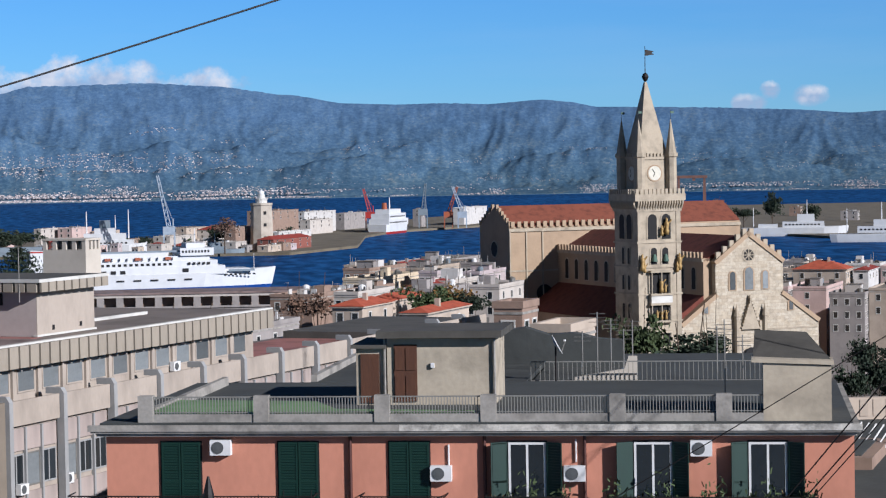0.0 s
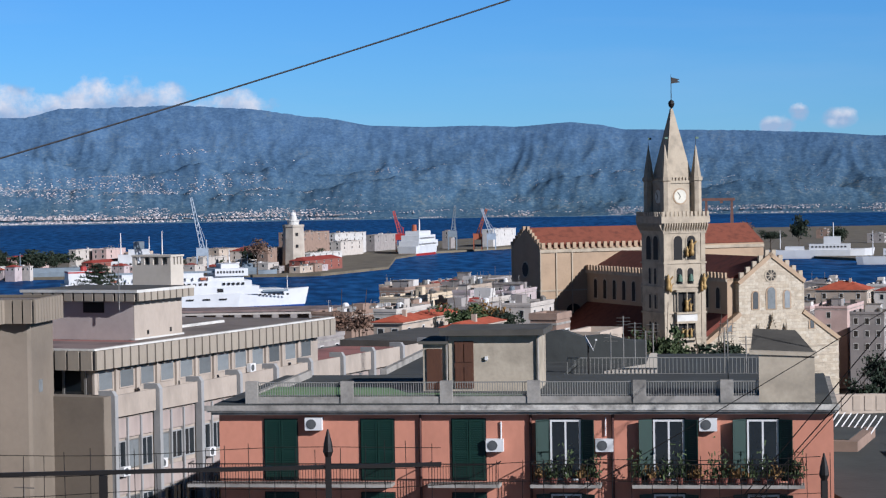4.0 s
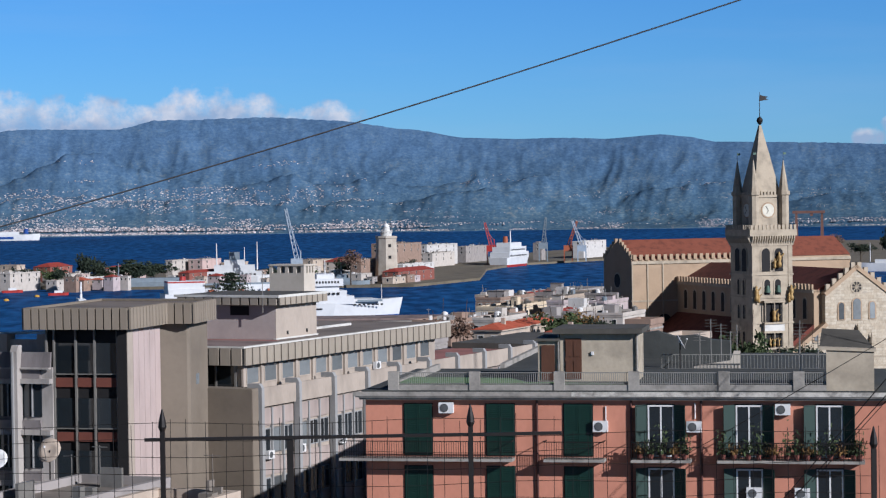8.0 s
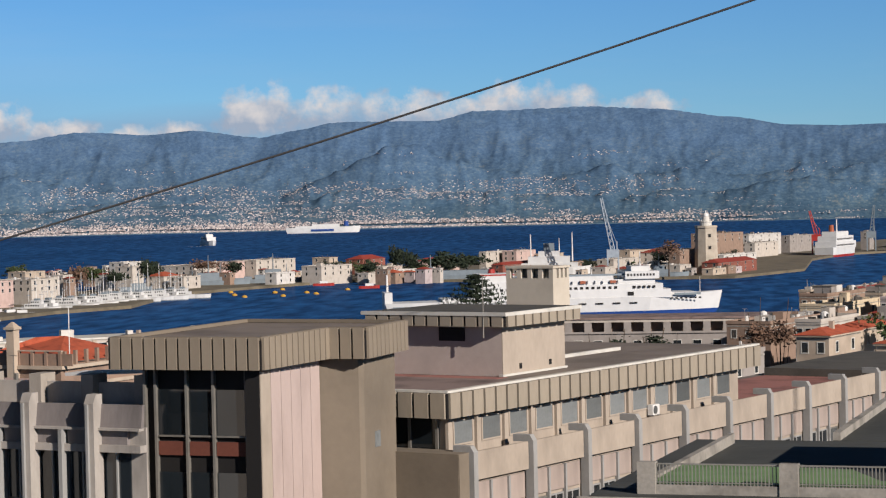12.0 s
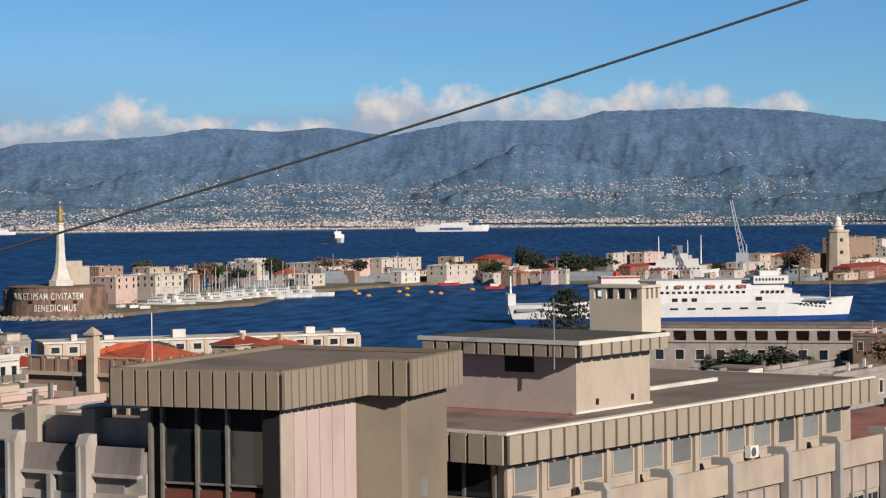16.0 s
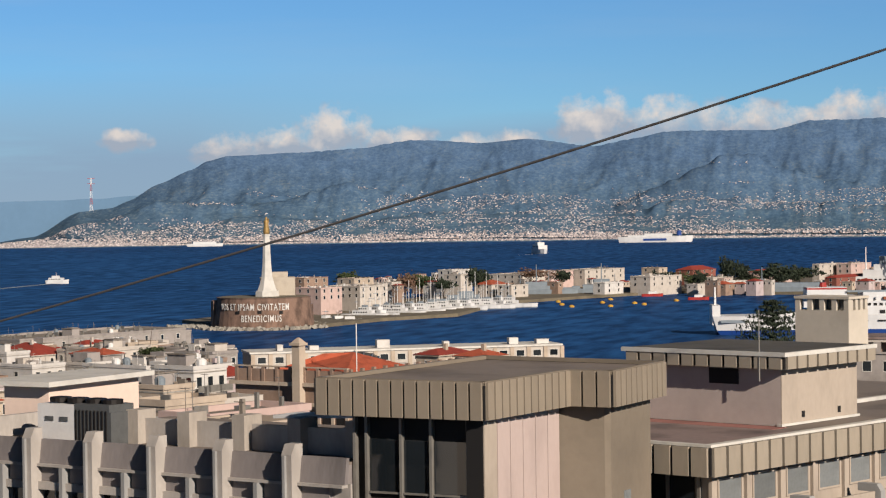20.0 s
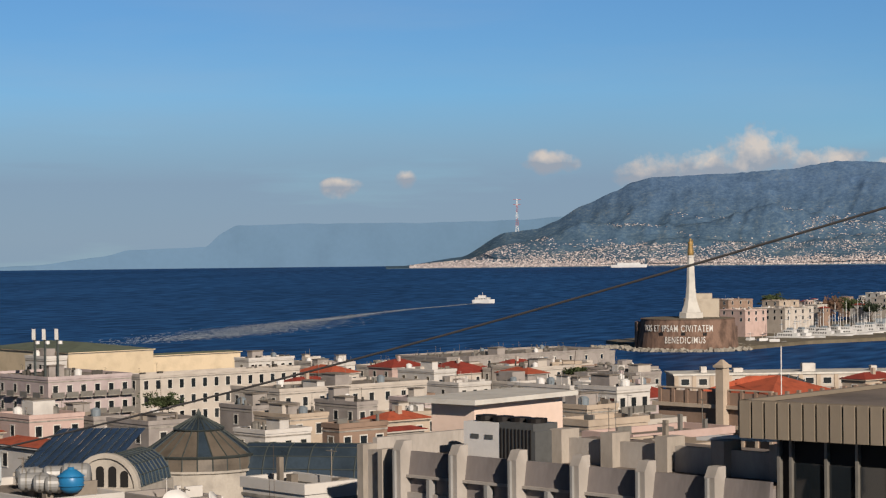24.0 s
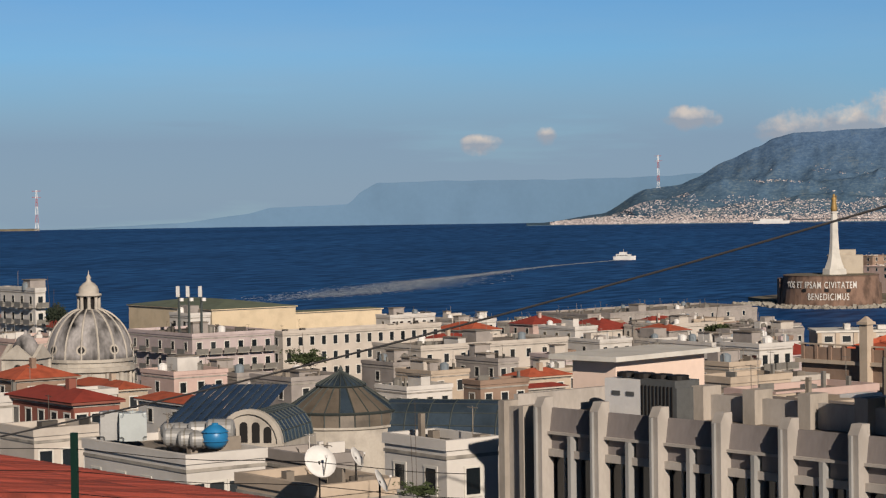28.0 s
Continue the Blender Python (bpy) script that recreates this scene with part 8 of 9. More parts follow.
house(-165.4, 1706.6, 8.5, 5.5, 9.7, "white", "flat", 1, 1, 2, wh=2.0, ww=1.4, fuss=0, base=-1.0)
house(-269.4, 1752.8, 10.1, 5.9, 9.2, "grey", "dark", 1, 1, 2, wh=2.0, ww=1.4, fuss=0, base=-1.0)
house(-324.8, 1762.8, 6.6, 6.8, 9.9, "ochre", "redhip", 1, 1, 2, wh=2.0, ww=1.4, fuss=0, base=-1.0)
house(-358.2, 1879.0, 9.5, 6.3, 9.1, "pink", "flat", 1, 1, 2, wh=2.0, ww=1.4, fuss=0, base=-1.0)
house(6.5, 1724.3, 7.7, 3.1, 7.0, "pink", "dark", 1, 1, 2, wh=2.0, ww=1.4, fuss=0, base=-1.0)
house(-388.7, 1888.2, 8.7, 4.8, 6.7, "brown", "redhip", 1, 1, 2, wh=2.0, ww=1.4, fuss=0, base=-1.0)
house(-512.6, 1765.3, 9.0, 3.5, 4.2, "cream", "flat", 1, 1, 2, wh=2.0, ww=1.4, fuss=0, base=-1.0)
house(-334.1, 1778.1, 6.1, 5.0, 7.3, "pink", "dark", 1, 1, 2, wh=2.0, ww=1.4, fuss=0, base=-1.0)
house(-474.2, 1705.7, 14.9, 6.9, 8.3, "brown", "dark", 1, 1, 2, wh=2.0, ww=1.4, fuss=0, base=-1.0)
house(1.0, 1893.2, 8.1, 6.2, 14.0, "ochre", "flat", 1, 1, 2, wh=2.0, ww=1.4, fuss=0, base=-1.0)
house(-379.1, 1714.2, 9.3, 3.2, 4.3, "cream", "redhip", 1, 1, 2, wh=2.0, ww=1.4, fuss=0, base=-1.0)
house(-207.1, 1849.9, 6.9, 5.7, 9.8, "pink", "redhip", 1, 1, 2, wh=2.0, ww=1.4, fuss=0, base=-1.0)
house(-64.9, 1922.0, 2.4, 6.4, 13.2, "cream", "flat", 1, 1, 2, wh=2.0, ww=1.4, fuss=0, base=-1.0)
house(-18.7, 1915.2, 8.9, 4.1, 9.0, "pink", "redhip", 1, 1, 2, wh=2.0, ww=1.4, fuss=0, base=-1.0)
house(-506.0, 1641.8, 10.0, 3.1, 3.6, "brown", "dark", 1, 1, 2, wh=2.0, ww=1.4, fuss=0, base=-1.0)
house(-382.8, 1851.4, 5.1, 6.1, 8.5, "brown", "redhip", 1, 1, 2, wh=2.0, ww=1.4, fuss=0, base=-1.0)
house(-80.7, 1883.6, 7.6, 3.5, 7.0, "ochre", "flat", 1, 1, 2, wh=2.0, ww=1.4, fuss=0, base=-1.0)
house(-473.2, 1747.9, 14.5, 3.4, 4.2, "white", "flat", 1, 1, 2, wh=2.0, ww=1.4, fuss=0, base=-1.0)
house(-329.2, 1811.5, 5.1, 6.2, 9.1, "white", "dark", 1, 1, 2, wh=2.0, ww=1.4, fuss=0, base=-1.0)
house(-153.8, 1904.9, 7.4, 6.0, 11.1, "pink", "dark", 1, 1, 2, wh=2.0, ww=1.4, fuss=0, base=-1.0)
house(-92.4, 1765.3, 7.5, 4.2, 8.2, "white", "flat", 1, 1, 2, wh=2.0, ww=1.4, fuss=0, base=-1.0)
house(-240.0, 1774.8, 6.7, 2.4, 3.8, "grey", "dark", 1, 1, 2, wh=2.0, ww=1.4, fuss=0, base=-1.0)
house(0.0, 1744.4, 8.7, 4.1, 9.3, "white", "flat", 1, 1, 2, wh=2.0, ww=1.4, fuss=0, base=-1.0)
house(-445.8, 1670.0, 11.3, 2.6, 3.3, "grey", "flat", 1, 1, 2, wh=2.0, ww=1.4, fuss=0, base=-1.0)
house(-280.8, 1851.2, 10.1, 6.4, 10.0, "white", "dark", 1, 1, 2, wh=2.0, ww=1.4, fuss=0, base=-1.0)
house(-394.5, 1892.9, 9.0, 3.3, 4.6, "pink", "redhip", 1, 1, 2, wh=2.0, ww=1.4, fuss=0, base=-1.0)
house(-376.5, 1764.4, 7.6, 3.5, 4.8, "ochre", "redhip", 1, 1, 2, wh=2.0, ww=1.4, fuss=0, base=-1.0)
house(-40.1, 1708.4, 11.2, 5.1, 10.9, "white", "dark", 1, 1, 2, wh=2.0, ww=1.4, fuss=0, base=-1.0)
house(-434.2, 1810.2, 9.1, 4.3, 5.6, "grey", "flat", 1, 1, 2, wh=2.0, ww=1.4, fuss=0, base=-1.0)
house(-230.7, 1902.0, 5.2, 3.2, 5.4, "pink", "flat", 1, 1, 2, wh=2.0, ww=1.4, fuss=0, base=-1.0)
house(-68.4, 1838.9, 5.8, 4.1, 8.4, "ochre", "flat", 1, 1, 2, wh=2.0, ww=1.4, fuss=0, base=-1.0)
house(-336.6, 1699.1, 11.0, 4.9, 6.9, "white", "redhip", 1, 1, 2, wh=2.0, ww=1.4, fuss=0, base=-1.0)
house(-288.4, 1709.5, 12.3, 6.3, 9.5, "white", "dark", 1, 1, 2, wh=2.0, ww=1.4, fuss=0, base=-1.0)
house(-70.4, 1748.9, 9.0, 3.5, 7.0, "grey", "redhip", 1, 1, 2, wh=2.0, ww=1.4, fuss=0, base=-1.0)
house(-316.6, 1939.8, 7.6, 6.9, 10.5, "pink", "flat", 1, 1, 2, wh=2.0, ww=1.4, fuss=0, base=-1.0)
house(-77.5, 1836.6, 4.6, 6.4, 12.9, "grey", "dark", 1, 1, 2, wh=2.0, ww=1.4, fuss=0, base=-1.0)
house(-49.3, 1720.7, 10.2, 2.8, 5.8, "ochre", "dark", 1, 1, 2, wh=2.0, ww=1.4, fuss=0, base=-1.0)
house(-111.3, 1928.8, 1.5, 4.9, 9.5, "pink", "dark", 1, 1, 2, wh=2.0, ww=1.4, fuss=0, base=-1.0)
house(17.2, 1721.7, 8.4, 3.5, 8.0, "ochre", "flat", 1, 1, 2, wh=2.0, ww=1.4, fuss=0, base=-1.0)
house(-89.8, 1798.7, 5.6, 5.1, 10.0, "brown", "flat", 1, 1, 2, wh=2.0, ww=1.4, fuss=0, base=-1.0)
house(-467.1, 1825.2, 9.9, 4.6, 5.9, "ochre", "flat", 1, 1, 2, wh=2.0, ww=1.4, fuss=0, base=-1.0)
house(-478.4, 1569.6, 15.2, 5.4, 6.3, "brown", "dark", 1, 1, 2, wh=2.0, ww=1.4, fuss=0, base=-1.0)
house(-435.2, 1668.0, 11.8, 4.5, 5.6, "grey", "dark", 1, 1, 2, wh=2.0, ww=1.4, fuss=0, base=-1.0)
house(-296.9, 1683.5, 11.6, 4.4, 6.5, "brown", "flat", 1, 1, 2, wh=2.0, ww=1.4, fuss=0, base=-1.0)
tree(-462.9, 1732.6, 8.4, 6.5, 15.2, "bare", 0)
tree(-360.8, 1826.5, 3.4, 9.3, 14.7, "bare", 1)
tree(-449.7, 1597.4, 11.5, 7.4, 13.9, "green", 2)
tree(-109.6, 1805.3, 2.9, 10.5, 8.5, "dark", 3)
tree(10.2, 1718.4, 3.6, 8.7, 12.0, "dark", 4)
tree(-389.8, 1806.5, 3.2, 8.2, 14.6, "dark", 5)
tree(-192.2, 1687.1, 8.1, 7.0, 11.5, "dark", 6)
tree(-58.8, 1769.9, 2.1, 6.8, 13.2, "green", 7)
tree(-519.6, 1682.7, 7.3, 6.7, 10.9, "dark", 8)
tree(-278.4, 1689.8, 7.8, 6.8, 14.5, "dark", 9)
tree(-289.2, 1807.7, 1.6, 8.7, 10.8, "bare", 10)
tree(-214.8, 1708.2, 4.2, 7.5, 11.8, "green", 11)
tree(-97.6, 1829.3, -0.1, 10.0, 10.3, "dark", 12)
tree(-204.7, 1783.8, 4.4, 8.4, 8.6, "green", 13)
tree(-459.4, 1817.2, 4.8, 9.3, 8.6, "green", 14)
tree(-91.6, 1746.7, 5.0, 7.7, 12.0, "dark", 15)
tree(-49.7, 1864.3, -2.0, 7.6, 18.0, "green", 16)
tree(-296.8, 1824.7, 4.1, 9.0, 16.8, "green", 17)
tree(-186.7, 1739.2, 6.4, 8.9, 8.8, "dark", 18)
tree(-530.3, 1692.9, 8.5, 6.3, 12.4, "dark", 19)
tree(-226.9, 1748.0, 4.9, 8.3, 17.4, "dark", 20)
tree(-394.7, 1857.7, 0.1, 6.6, 16.0, "bare", 21)
tree(-9.2, 1898.7, -3.0, 11.2, 9.8, "dark", 22)
tree(19.2, 1893.1, -1.1, 10.7, 16.8, "dark", 23)
tree(-280.4, 1696.6, 8.2, 9.8, 15.3, "dark", 24)
tree(-439.0, 1667.4, 7.1, 6.8, 11.4, "bare", 25)
tree(-251.5, 1677.8, 7.2, 9.5, 11.4, "dark", 26)
tree(-286.2, 1745.7, 5.8, 7.1, 12.7, "bare", 27)
tree(-165.4, 1790.4, 4.9, 6.4, 8.5, "bare", 28)
tree(-520.3, 1670.5, 10.2, 8.9, 17.2, "green", 29)
house(-74.2, 1661.3, 9.6, 8.2, 5.6, "ochre", "redhip", 1, 2, 1, wh=1.6, ww=1.3, fuss=0, base=-1.0)
house(-412.5, 1591.1, 13.4, 12.2, 5.0, "ochre", "redhip", 1, 2, 1, wh=1.6, ww=1.3, fuss=0, base=-1.0)
house(-73.8, 1653.9, 9.1, 12.3, 15.3, "cream", "flat", 1, 2, 1, wh=1.6, ww=1.3, fuss=0, base=-1.0)
house(-205.8, 1646.5, 10.7, 8.3, 10.4, "lilac", "redhip", 1, 2, 1, wh=1.6, ww=1.3, fuss=0, base=-1.0)
house(-128.9, 1689.7, 8.8, 10.5, 10.0, "lilac", "redhip", 1, 2, 1, wh=1.6, ww=1.3, fuss=0, base=-1.0)
house(-107.7, 1688.3, 8.9, 6.1, 6.6, "lilac", "flat", 1, 2, 1, wh=1.6, ww=1.3, fuss=0, base=-1.0)
house(-350.9, 1642.4, 10.3, 17.2, 6.2, "brown", "flat", 1, 2, 1, wh=1.6, ww=1.3, fuss=0, base=-1.0)
house(-59.3, 1686.4, 7.0, 8.8, 8.7, "ochre", "redhip", 1, 2, 1, wh=1.6, ww=1.3, fuss=0, base=-1.0)
house(-195.7, 1655.6, 10.5, 7.7, 4.5, "cream", "flat", 1, 2, 1, wh=1.6, ww=1.3, fuss=0, base=-1.0)
house(-231.5, 1630.8, 11.1, 10.5, 4.3, "brown", "flat", 1, 2, 1, wh=1.6, ww=1.3, fuss=0, base=-1.0)
house(-439.3, 1508.1, 15.4, 9.6, 10.2, "cream", "flat", 1, 2, 1, wh=1.6, ww=1.3, fuss=0, base=-1.0)
house(-46.8, 1694.7, 6.8, 14.0, 11.0, "cream", "flat", 1, 2, 1, wh=1.6, ww=1.3, fuss=0, base=-1.0)
house(-412.5, 1603.0, 12.3, 15.5, 7.9, "grey", "flat", 1, 2, 1, wh=1.6, ww=1.3, fuss=0, base=-1.0)
house(-419.4, 1551.8, 14.4, 11.9, 4.5, "white", "redhip", 1, 2, 1, wh=1.6, ww=1.3, fuss=0, base=-1.0)
house(-90.6, 1647.2, 7.4, 5.1, 9.7, "ochre", "flat", 1, 2, 1, wh=1.6, ww=1.3, fuss=0, base=-1.0)
house(15.8, 1676.6, 7.5, 10.2, 14.1, "brown", "flat", 1, 2, 1, wh=1.6, ww=1.3, fuss=0, base=-1.0)
house(-248.6, 1649.2, 8.1, 9.3, 10.2, "cream", "flat", 1, 2, 1, wh=1.6, ww=1.3, fuss=0, base=-1.0)
house(-431.0, 1495.6, 14.1, 5.7, 6.1, "brown", "redhip", 1, 2, 1, wh=1.6, ww=1.3, fuss=0, base=-1.0)
house(-140.3, 1682.0, 8.2, 8.3, 4.1, "ochre", "flat", 1, 2, 1, wh=1.6, ww=1.3, fuss=0, base=-1.0)
house(-217.7, 1675.9, 7.8, 10.7, 5.4, "lilac", "hip", 1, 2, 1, wh=1.6, ww=1.3, fuss=0, base=-1.0)
house(-356.0, 1656.6, 10.0, 6.9, 4.9, "ochre", "hip", 1, 2, 1, wh=1.6, ww=1.3, fuss=0, base=-1.0)
house(19.6, 1686.4, 6.3, 12.5, 16.1, "lilac", "flat", 1, 2, 1, wh=1.6, ww=1.3, fuss=0, base=-1.0)
house(-228.5, 1651.3, 8.3, 12.2, 12.3, "brown", "hip", 1, 2, 1, wh=1.6, ww=1.3, fuss=0, base=-1.0)
house(-11.0, 1660.0, 6.8, 4.9, 9.2, "grey", "flat", 1, 2, 1, wh=1.6, ww=1.3, fuss=0, base=-1.0)
house(-389.1, 1645.0, 9.6, 12.3, 7.5, "brown", "flat", 1, 2, 1, wh=1.6, ww=1.3, fuss=0, base=-1.0)
house(-46.5, 1697.2, 8.2, 6.8, 5.9, "lilac", "redhip", 1, 2, 1, wh=1.6, ww=1.3, fuss=0, base=-1.0)
# more street trees, shade again put into their dark leaves
tree(83.8, 268.0, 34.0, 4.8, 5.4, "dark", 0)
tree(80.6, 239.0, 33.6, 4.8, 5.2, "dark", 1)
tree(81.0, 236.9, 35.6, 5.0, 5.4, "dark", 2)


# ---- landmarks of the north town ----
M_LEAD = mat("weathered_dome_stone", rgb(172, 168, 166), 0.9, 0.5, 3.0, 0.4, stain=1.7, streaks=0.6)
M_PALESTONE = mat("pale_carved_stone", rgb(200, 192, 180), 0.9, 0.12, 1.5, 0.25, stain=0.35)
domec = thing("domed_church", pose(-227.6, 291.7, 0, 0, 0, 38), "weathered stone church dome with a carved lantern", "church")
part("drum", lathe(fresh(), [(6.7, 14), (6.7, 38.3), (7.3, 38.5), (7.3, 39.2), (6.9, 39.3), (6.9, 39.9), (7.2, 40.0), (7.2, 40.5)], 24), M_PALESTONE, domec, "pale stone drum")
prof = [(7.0 * math.cos(a), 40.5 + 8.0 * math.sin(a)) for a in [math.pi / 2 * i / 12 for i in range(11)]]
part("cupola", lathe(fresh(), prof, 32, smooth=True), M_LEAD, domec, "streaked grey cupola")
for i in range(16):
    bm = fresh()
    a0 = math.pi / 8 * i + 0.2
    for (r0, z0), (r1, z1) in zip(prof, prof[1:]):
        rod(bm, (r0 * math.cos(a0), r0 * math.sin(a0), z0), (r1 * math.cos(a0), r1 * math.sin(a0), z1), 0.17, 5)
    part("cupola_rib", bm, M_PALESTONE, domec)
    if i % 2:
        continue
    a1 = a0 + math.pi / 8
    m = Matrix.Translation((6.75 * math.cos(a1), 6.75 * math.sin(a1), 42.0)) @ Matrix.Rotation(a1, 4, "Z") @ Matrix.Rotation(radians(80), 4, "Y")
    part("round_window", lathe(fresh(), [(0.55, 0), (0.55, 0.2)], 12, m=m), M_DARK, domec)
    part("window_ring", lathe(fresh(), [(0.85, -0.1), (0.85, 0.14)], 12, m=m), M_PALESTONE, domec)
    m = Matrix.Rotation(a1, 4, "Z")
    part("drum_window", box(fresh(), 6.55, 6.78, -0.5, 0.5, 33.5, 37.2, m), M_DARK, domec)
    for k in (-1.3, 1.3):
        part("drum_pilaster", box(fresh(), 6.6, 7.0, k - 0.3, k + 0.3, 20, 38.3, m), M_PALESTONE, domec)
part("lantern_base", lathe(fresh(), [(2.3, 47.60), (2.3, 48.01), (1.9, 48.09)], 16), M_PALESTONE, domec)
part("lantern_core", lathe(fresh(), [(1.1, 48.09), (1.1, 50.39)], 12), M_DARK, domec)
for i in range(8):
    a = math.pi / 4 * i
    part("lantern_column", lathe(fresh(), [(0.3, 48.01), (0.26, 50.06), (0.4, 50.22)], 8, 1.6 * math.cos(a), 1.6 * math.sin(a)), M_PALESTONE, domec)
part("lantern_cap", lathe(fresh(), [(2.0, 50.31), (2.1, 50.47), (1.95, 50.72), (1.6, 50.80), (1.62, 51.29), (1.4, 51.86), (0.9, 52.36), (0.45, 52.60), (0.3, 53.01), (0.42, 53.26), (0.1, 53.83), (0.05, 54.41)], 16, smooth=True), M_PALESTONE, domec)
aed = thing("bell_turret", pose(-225.9, 273.8, 0, 0, 0, 10), "small stone belfry with gables and a pointed cap", "belfry")
part("body", box(fresh(), -2.6, 2.6, -2.6, 2.6, 14, 42.0), M_PALESTONE, aed)
for k in range(4):
    m = Matrix.Rotation(k * math.pi / 2, 4, "Z")
    part("gable", prism(fresh(), [(-2.9, 41.6), (2.9, 41.6), (0, 43.8)], -3.0, -2.4, "y", m), M_PALESTONE, aed)
    part("arch_opening", arch(fresh(), 1.3, 4.2, 0, 36.6, -2.68, 0.12), M_DARK, aed).matrix_basis = m
    part("corner_column", lathe(fresh(), [(0.35, 34), (0.3, 41.4)], 8, 2.6, 2.6, m=m), M_PALESTONE, aed)
part("cap", lathe(fresh(), [(2.2, 42.0), (2.0, 43.4), (1.2, 44.8), (0.2, 45.4), (0.25, 45.9)], 12, smooth=True), M_LEAD, aed)

# the brown palace with its balustrade, hipped tile roof and square chimney tower
palace = thing("palace", pose(-76.9, 245.4, 0, 0, 0, -20), "brown stone palace with a balustrade and an orange tile roof", "house")
part("wall", box(fresh(), -16.4, 0, 0, 24, 20, 46.4), WALLS["brown"], palace, "banded brown stone")
for z, o in ((45.9, 0.55), (43.6, 0.25), (40.2, 0.25)):
    part("cornice", box(fresh(), -16.4 - o, o, -o, 24 + o, z, z + 0.42), WALLS["ochre"], palace)
for i in range(9):
    x = -16.2 + i * 2.0
    part("balustrade_post", box(fresh(), x, x + 0.42, -0.3, 0.1, 46.33, 48.0), WALLS["brown"], palace)
    part("balustrade_panel", box(fresh(), x + 0.42, x + 2.0, -0.18, -0.02, 46.33, 47.75), WALLS["brown"], palace)
    part("pilaster", box(fresh(), x, x + 0.4, -0.16, 0.0, 34, 43.6), WALLS["ochre"], palace)
    if i < 8:
        part("window", arch(fresh(), 1.0, 2.6, x + 1.2, 40.75, -0.06, 0.1), M_DARK, palace)
for i in range(11):
    part("side_post", box(fresh(), -0.1, 0.3, 0.4 + i * 2.2, 0.8 + i * 2.2, 46.33, 48.0), WALLS["brown"], palace)
part("balustrade_rail", box(fresh(), -16.6, 0.3, -0.32, 0.12, 48.0, 48.14), WALLS["ochre"], palace)
bm = fresh()
v = [bm.verts.new(p) for p in ((-16.0, 2.0, 46.4), (-2.2, 2.0, 46.4), (-2.2, 20.0, 46.4), (-16.0, 20.0, 46.4), (-10.6, 9.5, 49.0), (-8.4, 12.5, 49.0))]
for f in ((0, 1, 5, 4), (1, 2, 5), (2, 3, 4, 5), (3, 0, 4), (3, 2, 1, 0)):
    bm.faces.new([v[i] for i in f])
part("roof", bm, M_TERRACOTTA, palace, "orange clay tiles")
chim = new("chimney_tower")
chim.parent = palace
part("shaft", box(fresh(), -7.1, -6.0, -1.0, 0.1, 30, 50.6), WALLS["ochre"], chim)
part("cap_moulding", box(fresh(), -7.3, -5.8, -1.2, 0.3, 50.6, 50.9), WALLS["ochre"], chim)
part("cap", lathe(fresh(), [(0.9, 50.9), (0.15, 51.5)], 4, -6.55, -0.45, math.pi / 4), WALLS["ochre"], chim)
part("flagpole", rod(fresh(), (-1.6, 4, 46.4), (-1.6, 4, 53.0), 0.06, 5), M_WHITE, palace)

# the long harbour front of repeated bays under a white roof edge
front_row = thing("harbour_office", pose(-133.0, 626.0, 0, 0, 0, 29), "long cream harbour building of repeated window bays", "building")
part("wall", box(fresh(), -88, 0, 0, 14, 2, 27.2), WALLS["cream"], front_row)
part("roof_edge", box(fresh(), -88.4, 0.4, -0.4, 14.4, 27.2, 27.7), M_WHITEEDGE, front_row)
bay_window = town_window(2.2, 1.6)
for i in range(19):
    part("bay_pier", box(fresh(), -88 + i * 4.87, -86.9 + i * 4.87, -0.3, 0.0, 14, 27.1), WALLS["ochre"], front_row)
    if i < 18:
        again("window", bay_window, front_row, pose(-85 + i * 4.87, 0, 24.6))
        part("bay_panel", box(fresh(), -86.4 + i * 4.87, -83.6 + i * 4.87, -0.14, 0.0, 21.4, 23.8), WALLS["grey"], front_row)
for i, (x, h) in enumerate(((-80, 1.6), (-71, 1.1), (-52, 2.2), (-33, 1.3), (-14, 1.8), (-6, 1.2))):
    part("roof_box", box(fresh(), x, x + 1.6 + (i % 3), 4, 6.5, 27.7, 27.7 + h), WALLS["white"], front_row)

# the striped lead roof beside the palace
strip = thing("ribbed_roof_house", pose(-95.5, 322.0, 0, 0, 0, 16), "house under a curved dark lead roof with pale ribs", "house")
part("wall", box(fresh(), -8.4, 0, 0, 12, 18, 42.3), WALLS["ochre"], strip)
arcs = [(-4.2 + 4.6 * math.cos(math.pi * i / 10), 42.3 + 2.1 * math.sin(math.pi * i / 10)) for i in range(11)]
part("roof", prism(fresh(), arcs, -0.4, 12.4, "y"), M_ROOFDARK, strip, "dark lead sheet")
for i in range(1, 10):
    x, z = arcs[i]
    part("roof_rib", rod(fresh(), (x, -0.45, z + 0.04), (x, 12.4, z + 0.04), 0.12, 4), M_FRAME, strip)

# glazed shopping gallery: dome, vaults and stone arch
M_VAULTGLASS = mat("dusty_vault_glass", rgb(64, 78, 90), 0.25, 0.25, 2.0, 0.05, stain=0.4, spec=0.7, each=0.2)
M_TANGLASS = mat("yellowed_ribbed_glass", rgb(118, 108, 96), 0.45, 0.2, 1.5, 0.1, stain=0.4, each=0.1)
M_GREENIRON = mat("grey_green_iron", rgb(84, 92, 90), 0.6, 0.15, 0.8, 0.1, metal=0.3)
gal = thing("gallery_dome", pose(-137.8, 222.9, 0), "ribbed glass dome of a shopping gallery on a pale drum", "dome")
